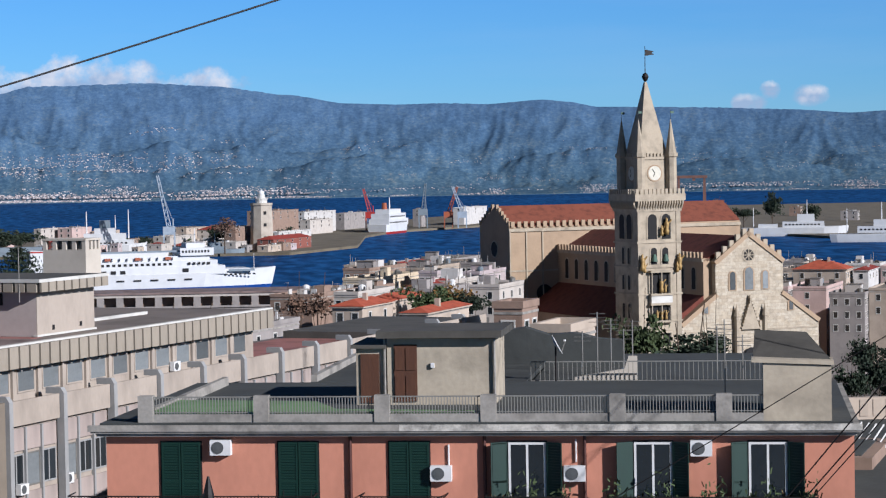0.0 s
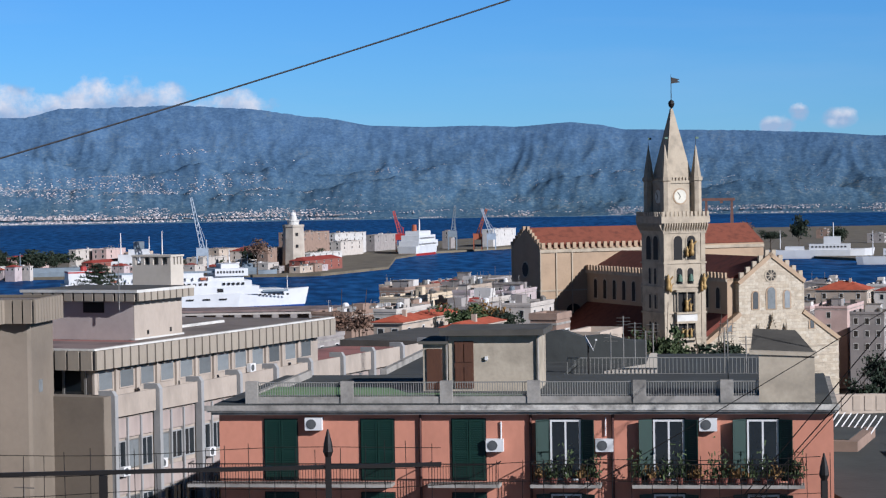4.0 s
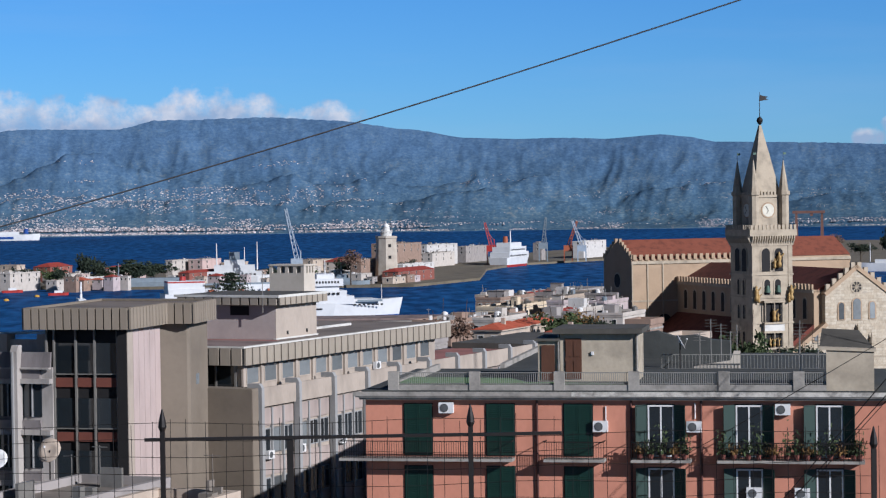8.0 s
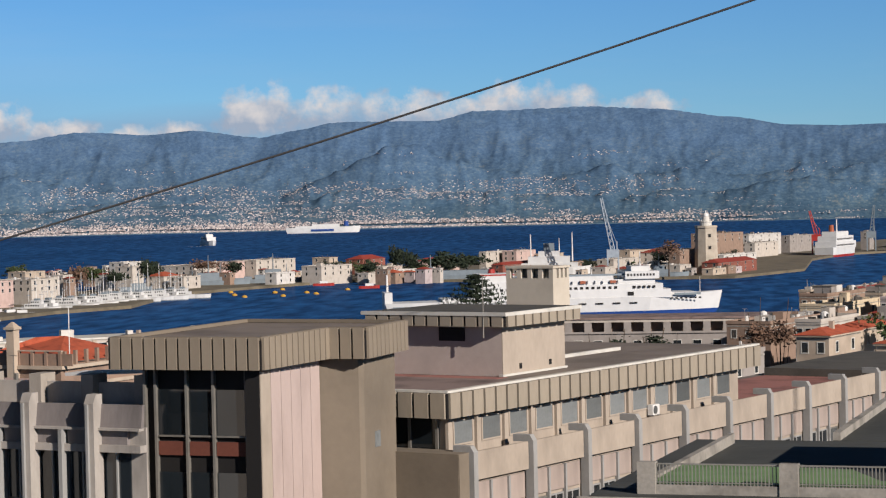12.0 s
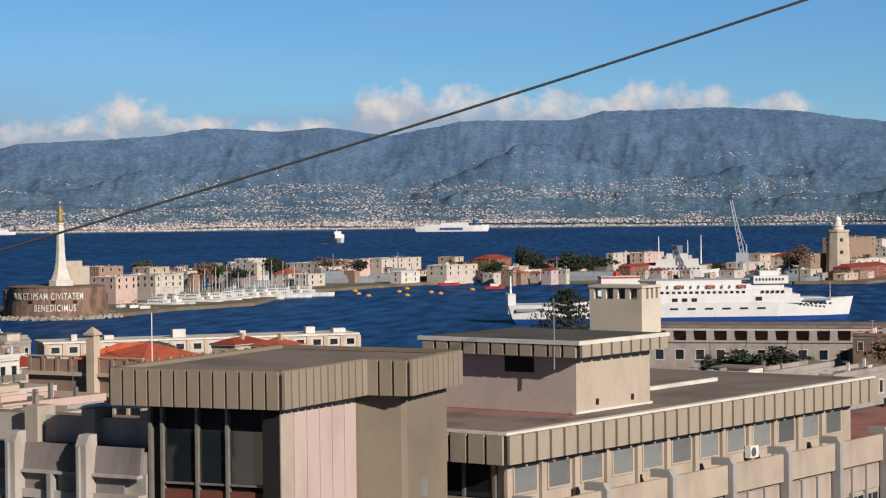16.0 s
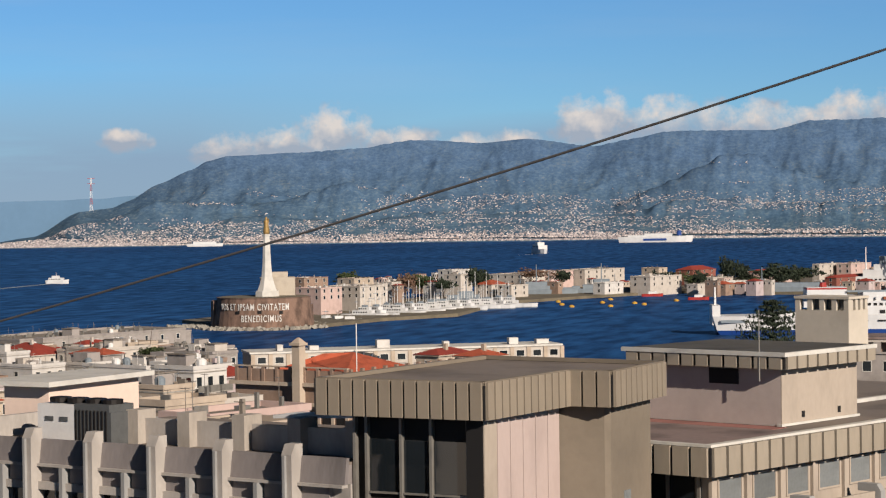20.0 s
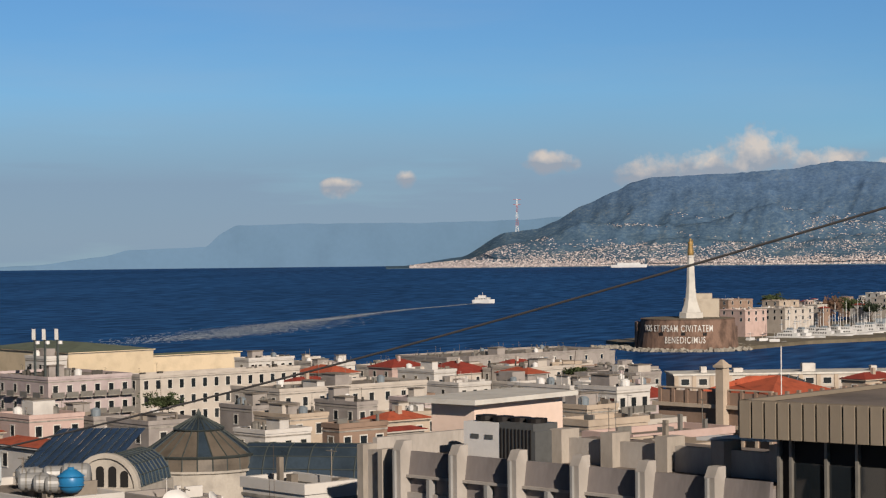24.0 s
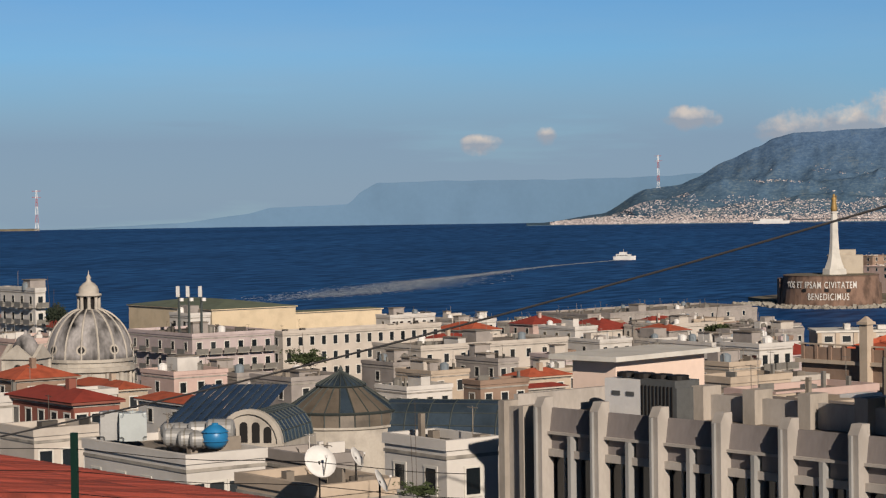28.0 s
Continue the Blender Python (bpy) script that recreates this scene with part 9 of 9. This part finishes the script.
part("drum", lathe(fresh(), [(6.6, 18), (6.6, 39.5), (6.9, 39.6), (6.9, 39.85)], 24), M_PALESTONE, gal)
n = 24
for k, (r0, z0, r1, z1, mt) in enumerate(((6.7, 39.8, 6.6, 41.4, M_TANGLASS), (6.6, 41.4, 2.7, 44.0, M_TANGLASS), (2.9, 44.2, 0.3, 45.6, M_VAULTGLASS))):
    for i in range(n):
        a, b = 2 * math.pi * i / n, 2 * math.pi * (i + 1) / n
        for h in range(2 if k == 0 else 1):
            f0, f1 = (h / 2, (h + 1) / 2) if k == 0 else (0, 1)
            ra, rb = r0 + (r1 - r0) * f0, r0 + (r1 - r0) * f1
            za, zb = z0 + (z1 - z0) * f0, z0 + (z1 - z0) * f1
            bm = fresh()
            v = [bm.verts.new(p) for p in ((ra * math.cos(a), ra * math.sin(a), za), (ra * math.cos(b), ra * math.sin(b), za), (rb * math.cos(b), rb * math.sin(b), zb), (rb * math.cos(a), rb * math.sin(a), zb))]
            bm.faces.new(v)
            part("pane", bm, M_VAULTGLASS if (k == 1 and i % 5 == 0) else mt, gal)
        part("rib", rod(fresh(), (r0 * math.cos(a), r0 * math.sin(a), z0 + 0.05), (r1 * math.cos(a), r1 * math.sin(a), z1 + 0.05), 0.08, 4), M_GREENIRON, gal)
part("ring", lathe(fresh(), [(6.7, 41.2), (6.85, 41.4), (6.6, 41.5)], 24), M_GREENIRON, gal)
part("ring", lathe(fresh(), [(2.7, 43.9), (3.0, 44.15), (2.7, 44.3)], 24), M_GREENIRON, gal)
part("finial", lathe(fresh(), [(0.25, 45.5), (0.3, 45.9), (0.05, 46.4)], 8), M_GREENIRON, gal)


def vault(m, length, r, z, label, spans=9, cells=8):
    """A glazed barrel vault along local y, springing at z."""
    v = thing("glass_vault", m, label, "vault", "gallery vaults")
    for j in range(spans):
        y0, y1 = length * j / spans, length * (j + 1) / spans
        for i in range(cells):
            a, b = math.pi * i / cells, math.pi * (i + 1) / cells
            bm = fresh()
            q = [bm.verts.new(p) for p in ((r * math.cos(a), y0, z + r * math.sin(a)), (r * math.cos(a), y1, z + r * math.sin(a)), (r * math.cos(b), y1, z + r * math.sin(b)), (r * math.cos(b), y0, z + r * math.sin(b)))]
            bm.faces.new(q)
            part("pane", bm, M_VAULTGLASS, v)
    for j in range(spans + 1):
        bm = fresh()
        y = length * j / spans
        for i in range(cells):
            a, b = math.pi * i / cells, math.pi * (i + 1) / cells
            rod(bm, (r * math.cos(a), y, z + r * math.sin(a)), (r * math.cos(b), y, z + r * math.sin(b)), 0.09, 4)
        part("hoop", bm, M_GREENIRON, v)
    for i in range(cells + 1):
        a = math.pi * i / cells
        part("purlin", rod(fresh(), (r * math.cos(a), 0, z + r * math.sin(a)), (r * math.cos(a), length, z + r * math.sin(a)), 0.07, 4), M_GREENIRON, v)
    part("wall", box(fresh(), -r - 0.3, r + 0.3, 0, length, 18, z), M_PALESTONE, v)
    return v


vault(pose(-129.0, 191.6, 0, 0, 0, 14), 10, 3.1, 41.0, "glazed barrel vault of the gallery, panes dull blue-grey")
vault(pose(-133.0, 226.0, 0, 0, 0, -76), 24, 4.2, 38.2, "glazed barrel vault of the gallery, panes dull blue-grey")
ga = thing("gallery_arch", pose(-129.0, 190.9, 0, 0, 0, 14), "pale stone arch closing the end of a glazed gallery", "arch")
for i in range(14):
    a, b = math.pi * i / 14, math.pi * (i + 1) / 14
    ring = [(q * math.cos(c), 41.0 + q * math.sin(c)) for q, c in ((3.0, a), (3.5, a), (3.5, b), (3.0, b))]
    part("voussoir", prism(fresh(), ring, 0, 0.7, "y"), M_PALESTONE, ga)
part("tympanum", prism(fresh(), [(3.0 * math.cos(math.pi * i / 12), 41.0 + 3.0 * math.sin(math.pi * i / 12)) for i in range(13)], 0.3, 0.6, "y"), M_PALESTONE, ga)
for x in (-1.9, -0.65, 0.65, 1.9):
    part("arch_window", arch(fresh(), 0.8, 2.3 - 0.35 * abs(x), x, 41.1, 0.2, 0.12), M_DARK, ga)
part("base_wall", box(fresh(), -3.7, 3.7, 0, 0.7, 18, 41.0), M_PALESTONE, ga)
# the dark glazed slope beside it
slope = thing("glass_roof", pose(-147.2, 203.2, 0, 0, 0, 22), "long dark blue-grey glazed roof slope", "roof")
for i in range(10):
    x = -1.0 + i * 1.0
    bm = fresh()
    v = [bm.verts.new(p) for p in ((x, -2, 41.0), (x + 0.97, -2, 41.0), (x + 0.97, 20, 43.8), (x, 20, 43.8))]
    bm.faces.new(v)
    part("pane", bm, M_VAULTGLASS, slope)
    part("bar", rod(fresh(), (x, -2, 41.1), (x, 20, 43.9), 0.05, 4), M_GREENIRON, slope)
part("wall", box(fresh(), -1.2, 9.1, -2.2, 20, 18, 40.9), M_PALESTONE, slope)

# water tanks on the cream house
def cistern(x, y, z, r, l, turn, mt, label):
    c = thing("water_tank", pose(x, y, z + r, 0, 0, turn), label, "water tank", "roof tanks")
    m = Matrix.Rotation(radians(90), 4, "Y") @ Matrix.Translation((0, 0, -l / 2))
    part("barrel", lathe(fresh(), [(0.3 * r, -0.12), (0.8 * r, -0.05), (r, 0.1), (r, l - 0.1), (0.8 * r, l + 0.05), (0.3 * r, l + 0.12)], 18, m=m, smooth=False), mt, c)
    for k in (0.25, 0.75):
        part("band", lathe(fresh(), [(r * 1.03, k * l - 0.05), (r * 1.03, k * l + 0.05)], 18, m=m), M_FRAME, c)
        part("cradle", box(fresh(), -l / 2 + k * l - 0.08, -l / 2 + k * l + 0.08, -r * 0.8, r * 0.8, -r, -r * 0.5), M_IRON, c)
    return c


M_STEELTANK = mat("galvanised_steel", rgb(178, 178, 176), 0.5, 0.15, 0.8, 0.1, metal=0.25)
M_PALETANK = mat("pale_plastic_tank", rgb(188, 196, 196), 0.5, 0.06, 1.0, 0.05, stain=0.15)
M_BLUETANK = mat("bright_blue_plastic", rgb(40, 134, 190), 0.4, 0.06, 0.8, 0.05)
TANKZ = 50.75
for x, y, r, l, t in ((-84.9, 117.2, 0.5, 1.4, 60), (-83.7, 116.8, 0.52, 1.5, 35), (-82.0, 113.7, 0.55, 1.7, 30), (-81.0, 113.4, 0.52, 1.2, 35), (-80.2, 113.3, 0.5, 1.0, 35), (-82.6, 116.9, 0.6, 1.5, 40), (-81.2, 117.0, 0.7, 1.6, 30), (-80.2, 115.0, 0.55, 1.3, 80)):
    cistern(x, y, TANKZ, r, l, t, M_STEELTANK, "grey galvanised water tank lying on a flat roof")
bt = thing("water_tank", pose(-79.3, 113.7, TANKZ), "bright blue round plastic water tank on a flat roof", "water tank", "roof tanks")
part("sphere", lathe(fresh(), [(0.45, 0), (0.7, 0.25), (0.8, 0.7), (0.7, 1.1), (0.35, 1.38), (0.2, 1.42), (0.2, 1.52)], 20, smooth=True), M_BLUETANK, bt)
for z in (0.45, 1.0):
    part("rib", lathe(fresh(), [(0.79, z - 0.04), (0.83, z), (0.79, z + 0.04)], 20), M_BLUETANK, bt)
for dx, mt in ((-0.75, M_STEELTANK), (0.75, M_PALETANK)):
    pt = thing("water_tank", pose(-87.6 + dx, 115.5, TANKZ, 0, 0, 40), "pale square plastic water tank on a flat roof", "water tank", "roof tanks")
    bm = box(fresh(), -0.85, 0.85, -0.8, 0.8, 0, 1.75)
    bmesh.ops.bevel(bm, geom=list(bm.edges), offset=0.28, segments=3)
    part("body", bm, mt, pt)
    part("lid", lathe(fresh(), [(0.3, 1.74), (0.3, 1.84)], 12), mt, pt)
for k in range(5):
    bp = thing("water_tank", pose(-232.0 + k * 1.5, 270 - k * 0.3, 0), "white round water tank on a roof edge", "water tank", "roof tanks")
    part("body", lathe(fresh(), [(0.6, 36.5), (0.65, 37.8), (0.3, 38.2)], 12), M_WHITE, bp)
    part("stand", box(fresh(), -0.5, 0.5, -0.5, 0.5, 22, 36.5), M_PALESTONE, bp)


def dish(m, r, label, mt=None, pole=3.0):
    d = thing("satellite_dish", m, label, "satellite dish", "satellite dishes")
    t = Matrix.Rotation(radians(62), 4, "X")
    bm = lathe(fresh(), [(r * 0.06, -r * 0.22), (r * 0.5, -r * 0.16), (r, 0.0), (r, 0.03), (r * 0.5, -r * 0.10), (r * 0.05, -r * 0.17)], 22, m=t, smooth=True)
    part("reflector", bm, mt or M_WHITE, d)
    part("arm", rod(fresh(), t @ Vector((0, -r * 0.9, 0)), t @ Vector((0, -0.1 * r, r * 0.85)), 0.025 * r + 0.01, 5), M_FRAME, d)
    part("receiver", lathe(fresh(), [(0.07 * r + 0.02, 0), (0.07 * r + 0.02, 0.16 * r)], 8, m=Matrix.Translation(t @ Vector((0, -0.1 * r, r * 0.8)))), M_WHITE, d)
    part("pole", rod(fresh(), (0, 0.12 * r, -pole), (0, 0.12 * r, 0), 0.05), M_IRON, d)
    return d


dish(pose(-59.8, 94.7, 52.9, 0, 0, 60), 0.85, "large white satellite dish on a terrace wall")
dish(pose(-61.4, 100.8, 52.4, 0, 0, 100), 0.55, "white satellite dish on a terrace wall")
dish(pose(-55.2, 92.8, 52.4, 0, 0, 110), 0.6, "white satellite dish with a dark shaded bowl", None, 16)
dish(PINK @ pose(16.9, 17.6, 57.0, 0, 0, 96), 0.5, "white satellite dish on a neighbouring roof")
dish(pose(-23.5, 60.9, 52.1, 0, 0, -20), 0.75, "weathered tan satellite dish by the terrace", WALLS["ochre"], 15)
dish(pose(-26.4, 60.4, 51.7, 0, 0, -10), 0.6, "white satellite dish by the terrace", None, 12)

# phone masts on the pink block
mast = thing("phone_mast", pose(-248.7, 347.0, 0), "grey steel phone mast with white panel antennas", "mast")
for dx, dy in ((-1.0, 0), (0.9, 0.5), (3.0, 1.5)):
    part("pole", rod(fresh(), (dx, dy, 40.3), (dx, dy, 48.6), 0.26, 6), M_GREENIRON, mast)
    part("panel", box(fresh(), dx - 0.3, dx + 0.3, dy - 0.5, dy - 0.2, 47.4, 49.4), M_WHITE, mast)
    part("drum", lathe(fresh(), [(0.4, 46.6), (0.4, 47.2)], 10, dx + 0.6, dy), M_WHITE, mast)

# the near red-tiled roof with its curved tiles, and the green post
rr = thing("tiled_house", Matrix(), "low house with a deep red clay tile roof below the terrace", "house")
A_, B_, C_ = Vector((-66.5, 77.2, 54.8)), Vector((-44.0, 69.5, 54.6)), Vector((-46.0, 53.0, 56.75))
u = (B_ - A_)
w_ = (C_ - A_) - u * ((C_ - A_).dot(u) / u.length_squared)
M_NEARTILE = mat("near_clay_tile", rgb(158, 70, 55), 0.85, 0.3, 0.5, 0.5, stain=0.5, each=0.5)
bm = fresh()
v = [bm.verts.new(p) for p in (A_, B_, B_ + w_, A_ + w_)]
bm.faces.new(v)
part("roof_bed", bm, M_CLAYRED, rr)
nu, ul = 70, u.normalized()
wl = w_.normalized()
nrm = ul.cross(wl).normalized()
if nrm.z < 0:
    nrm = -nrm
step = u.length / nu
bm = fresh()
for k in range(6):
    a = math.pi * k / 5
bm2 = fresh()
prev = None
for k in range(6):
    a = math.pi * k / 5
    o = ul * (step * 0.5 - step * 0.42 * math.cos(a)) + nrm * (step * 0.55 * math.sin(a))
    cur = [bm2.verts.new(o), bm2.verts.new(o + wl * (w_.length / 4.02) - nrm * 0.03)]
    if prev:
        bm2.faces.new((prev[0], cur[0], cur[1], prev[1]))
    prev = cur
tile_me = mesh_from("tile", bm2, M_NEARTILE)
bm.free()
for i in range(nu):
    for j in range(4):
        p = A_ + ul * (step * i) + wl * (w_.length * j / 4) + nrm * 0.02
        again("tile", tile_me, rr, Matrix.Translation(p))
part("wall", prism(fresh(), [(-66, 76.5), (-44.4, 69.2), (-48, 55.5), (-68, 62)], 33, 54.4), WALLS["cream"], rr)
post = thing("fence_post", pose(-38.5, 48.6, 0), "green painted fence post with barbed wire strands", "post")
part("post", box(fresh(), -0.09, 0.09, -0.06, 0.06, 36, 59.7), M_SHUTTER, post)
for z in (59.2, 58.6, 58.0):
    bm = fresh()
    for i in range(14):
        rod(bm, (-9 + i * 1.5, 0, z + 0.06 * math.sin(i * 1.3)), (-7.5 + i * 1.5, 0, z + 0.06 * math.sin((i + 1) * 1.3)), 0.012, 3)
    part("strand", bm, M_IRON, post)

# long arcaded harbour station
arc = thing("harbour_station", at(-0.6, 560, 0, -2), "long grey harbour station with a row of open bays", "building")
part("wall", box(fresh(), -52, 48, 0.6, 18, 2, 29.6), WALLS["grey"], arc)
part("roof", box(fresh(), -52.4, 48.4, 0.0, 18.4, 32.8, 33.3), M_ROOFMAUVE, arc, "worn mauve roof edge")
part("lintel", box(fresh(), -52.2, 48.2, 0.28, 1.1, 32.1, 32.8), WALLS["cream"], arc)
part("back_wall", box(fresh(), -52, 48, 3, 18, 29.6, 32.8), WALLS["brown"], arc)
for i in range(21):
    part("pier", box(fresh(), -52 + i * 5.0 - 0.9, -52 + i * 5.0 + 0.9, 0.3, 1.2, 29.6, 32.8), WALLS["grey"], arc)
part("sill", box(fresh(), -52.2, 48.2, 0.2, 0.9, 29.2, 29.7), WALLS["grey"], arc)
stw = town_window(2.0, 2.4)
for i in range(20):
    again("window", stw, arc, pose(-49.5 + i * 5.0, 0.58, 25.0))

# the Norfolk pine behind the roof house
pine = thing("pine_tree", pose(-19.9, 168.8, ground_z(-19.9, 168.8)), "dark tiered araucaria with drooping flat branches", "tree")
gz = ground_z(-19.9, 168.8)
part("trunk", lathe(fresh(), [(0.35, 0), (0.05, 58.9 - gz)], 8), M_BARK, pine)
rp = random.Random(2)
for k in range(13):
    z = 58.7 - gz - 0.4 * k
    rad = min(2.9, 0.5 + 0.46 * k)
    for a in range(7):
        ang = a * 0.898 + k * 0.5
        tip = Vector((rad * math.cos(ang), rad * math.sin(ang), z + 0.12 * rad))
        verts, faces = [], []
        for q in range(46):
            f = rp.random()
            c = Vector((0, 0, z)).lerp(tip, f) + Vector((rp.gauss(0, 0.14), rp.gauss(0, 0.14), rp.gauss(0, 0.06)))
            e_ = Euler((rp.random() * 6, rp.random() * 6, rp.random() * 6)).to_matrix()
            b0 = len(verts)
            for d in ((-0.12, -0.04, 0), (0.12, -0.04, 0), (0.12, 0.04, 0), (-0.12, 0.04, 0)):
                verts.append(tuple(c + e_ @ Vector(d)))
            faces.append((b0, b0 + 1, b0 + 2, b0 + 3))
        me = bpy.data.meshes.new("branch")
        me.from_pydata(verts, [], faces)
        me.materials.append(LEAF["dark"])
        b = new("branch", me)
        b.parent = pine

# ---- around the apartment house ----
def potted_plant(m, h, w, seed):
    p = thing("potted_plant", m, "leafy potted plant on a balcony", "plant", "balcony plants")
    part("pot", lathe(fresh(), [(0.13, 0), (0.19, 0.3), (0.21, 0.32)], 10), WALLS["red"], p)
    r = random.Random(seed)
    verts, faces = [], []
    for i in range(110):
        c = Vector((r.gauss(0, w * 0.4), r.gauss(0, 0.12), 0.35 + abs(r.gauss(0, h * 0.45))))
        e_ = Euler((r.random() * 6, r.random() * 6, r.random() * 6)).to_matrix()
        l = r.uniform(0.05, 0.14)
        b0 = len(verts)
        for d in ((-l, -l * 0.3, 0), (l, -l * 0.3, 0), (l, l * 0.3, 0), (-l, l * 0.3, 0)):
            verts.append(tuple(c + e_ @ Vector(d)))
        faces.append((b0, b0 + 1, b0 + 2, b0 + 3))
    me = bpy.data.meshes.new("foliage")
    me.from_pydata(verts, [], faces)
    me.materials.append(LEAF["green" if seed % 3 else "autumn"])
    f = new("foliage", me)
    f.parent = p


for i, x in enumerate((15.9, 16.5, 17.2, 17.9, 18.4, 20.6, 21.2, 22.0, 22.6, 23.4, 24.2, 24.7, 25.3, 25.9, 26.6, 27.2, 27.9, 28.2)):
    potted_plant(PINK @ pose(x, -0.3, SLAB_Z + 0.16), 0.55 + 0.35 * ((i * 7) % 3), 0.45, i)
# neighbouring roof behind with its railings, pipes and whitewashed wall
nb = thing("terrace_house", PINK, "neighbouring terrace with railings, pipes and aerials", "house")
part("wall", box(fresh(), 15.5, 29.0, 18.0, 34, 30, 55.0), M_HUT, nb)
part("deck", box(fresh(), 15.6, 28.9, 18.1, 33.9, 55.0, 55.15), M_DECK, nb)
railing(nb, 15.6, 28.8, 18.2, 55.15, 1.0, 0.22, 0.014, M_RAIL)
part("whitewashed_wall", prism(fresh(), [(17.6, 55.15), (20.6, 55.15), (20.6, 56.3), (20.2, 56.3), (20.0, 55.7), (17.6, 55.3)], 19.0, 19.3, "y"), M_STAIRCREAM, nb)
part("rubble_wall", prism(fresh(), [(11.5, 55.0), (19.6, 55.0), (19.6, 56.5), (18.3, 56.6), (17.2, 56.9), (15.8, 56.8), (14.6, 57.2), (13.2, 57.0), (11.5, 57.1)], 26, 27, "y"), M_DECK, nb)
for i, (x, y, h) in enumerate(((18.6, 21, 3.2), (19.2, 22, 2.8), (19.9, 20.5, 2.4), (20.3, 21, 2.8), (17.8, 22, 2.2), (24.4, 19, 2.6), (25.6, 18.6, 2.2))):
    part("aerial_pole", rod(fresh(), (x, y, 55.1), (x, y, 55.1 + h), 0.035, 5), M_FRAME, nb)
    for k in range(3):
        part("aerial_bar", rod(fresh(), (x - 0.4, y, 55.0 + h - 0.2 * k), (x + 0.4, y, 55.0 + h - 0.2 * k), 0.015, 4), M_FRAME, nb)
aer = thing("roof_aerial", PINK, "thin aerial mast on the roof edge", "aerial")
part("pole", rod(fresh(), (24.9, 2.2, 55.3), (24.9, 2.2, 59.2), 0.03, 5), M_FRAME, aer)
for k in range(4):
    part("element", rod(fresh(), (24.5, 2.2, 59.0 - 0.2 * k), (25.3, 2.2, 59.0 - 0.2 * k), 0.012, 4), M_FRAME, aer)
# slack wires that cross the front of the house
def wire(a, b, sag, r=0.02, parent=None):
    a, b = Vector(a), Vector(b)
    bm = fresh()
    n = 14
    pts = [a.lerp(b, i / n) - Vector((0, 0, sag * 4 * (i / n) * (1 - i / n))) for i in range(n + 1)]
    for p, q in zip(pts, pts[1:]):
        rod(bm, p, q, r, 4)
    if parent:
        part("wire", bm, M_IRON, parent)
    else:
        single("roof_pipe", bm, M_FRAME, "grey pipe lying along a flat roof", "pipe")


wp = thing("wire_pole", pose(0, 0, 0), "tall pole with slack black wires strung past the house", "pole")
part("pole", lathe(fresh(), [(0.06, 34), (0.05, 74)], 6, 36.0, 44.7), M_IRON, wp)
for k, (x0, z0, x1, z1, r_) in enumerate(((14.4, 48.2, 36.0, 73.2, 0.026), (14.9, 48.4, 36.0, 71.6, 0.026), (9.5, 52.0, 36.0, 67.2, 0.018), (18.0, 51.6, 36.0, 71.4, 0.02))):
    wire((x0, 45.0 - k * 0.2, z0), (x1, 45.0 - k * 0.2, z1), 0.25, r_, wp)

# low yard and roofs south of the apartment house
yard = thing("yard_roof", Matrix(), "low dark flat roof with a kerb and steel skylights", "roof")
part("deck", box(fresh(), 26.0, 80, 50, 100, 30, 50.0), M_DECK, yard)
part("rear_wall", box(fresh(), 30, 80, 100, 100.6, 30, 51.3), WALLS["ochre"], yard)
for i in range(30):
    part("wall_rib", box(fresh(), 35 + i * 0.8, 35.5 + i * 0.8, 99.96, 100, 50.2, 51.2), WALLS["ochre"], yard)
part("kerb", prism(fresh(), [(27.5, 80), (31.5, 78.5), (34.5, 86), (30.5, 88)], 50.0, 50.6), WALLS["brown"], yard)
part("kerb_floor", prism(fresh(), [(28.2, 80.6), (31.2, 79.4), (33.7, 85.6), (30.9, 87.0)], 50.6, 50.65), M_DECK, yard)
for (x, y) in ((31.2, 87.5), (35.0, 79.5)):
    for i in range(9):
        part("skylight_bar", rod(fresh(), (x + i * 0.28, y - i * 0.45, 50.1), (x + 1.2 + i * 0.28, y + 0.8 - i * 0.45, 51.4), 0.05, 4), M_WHITE, yard)
wire((33.5, 78, 50.3), (31.0, 60, 50.3), 0.0, 0.12)
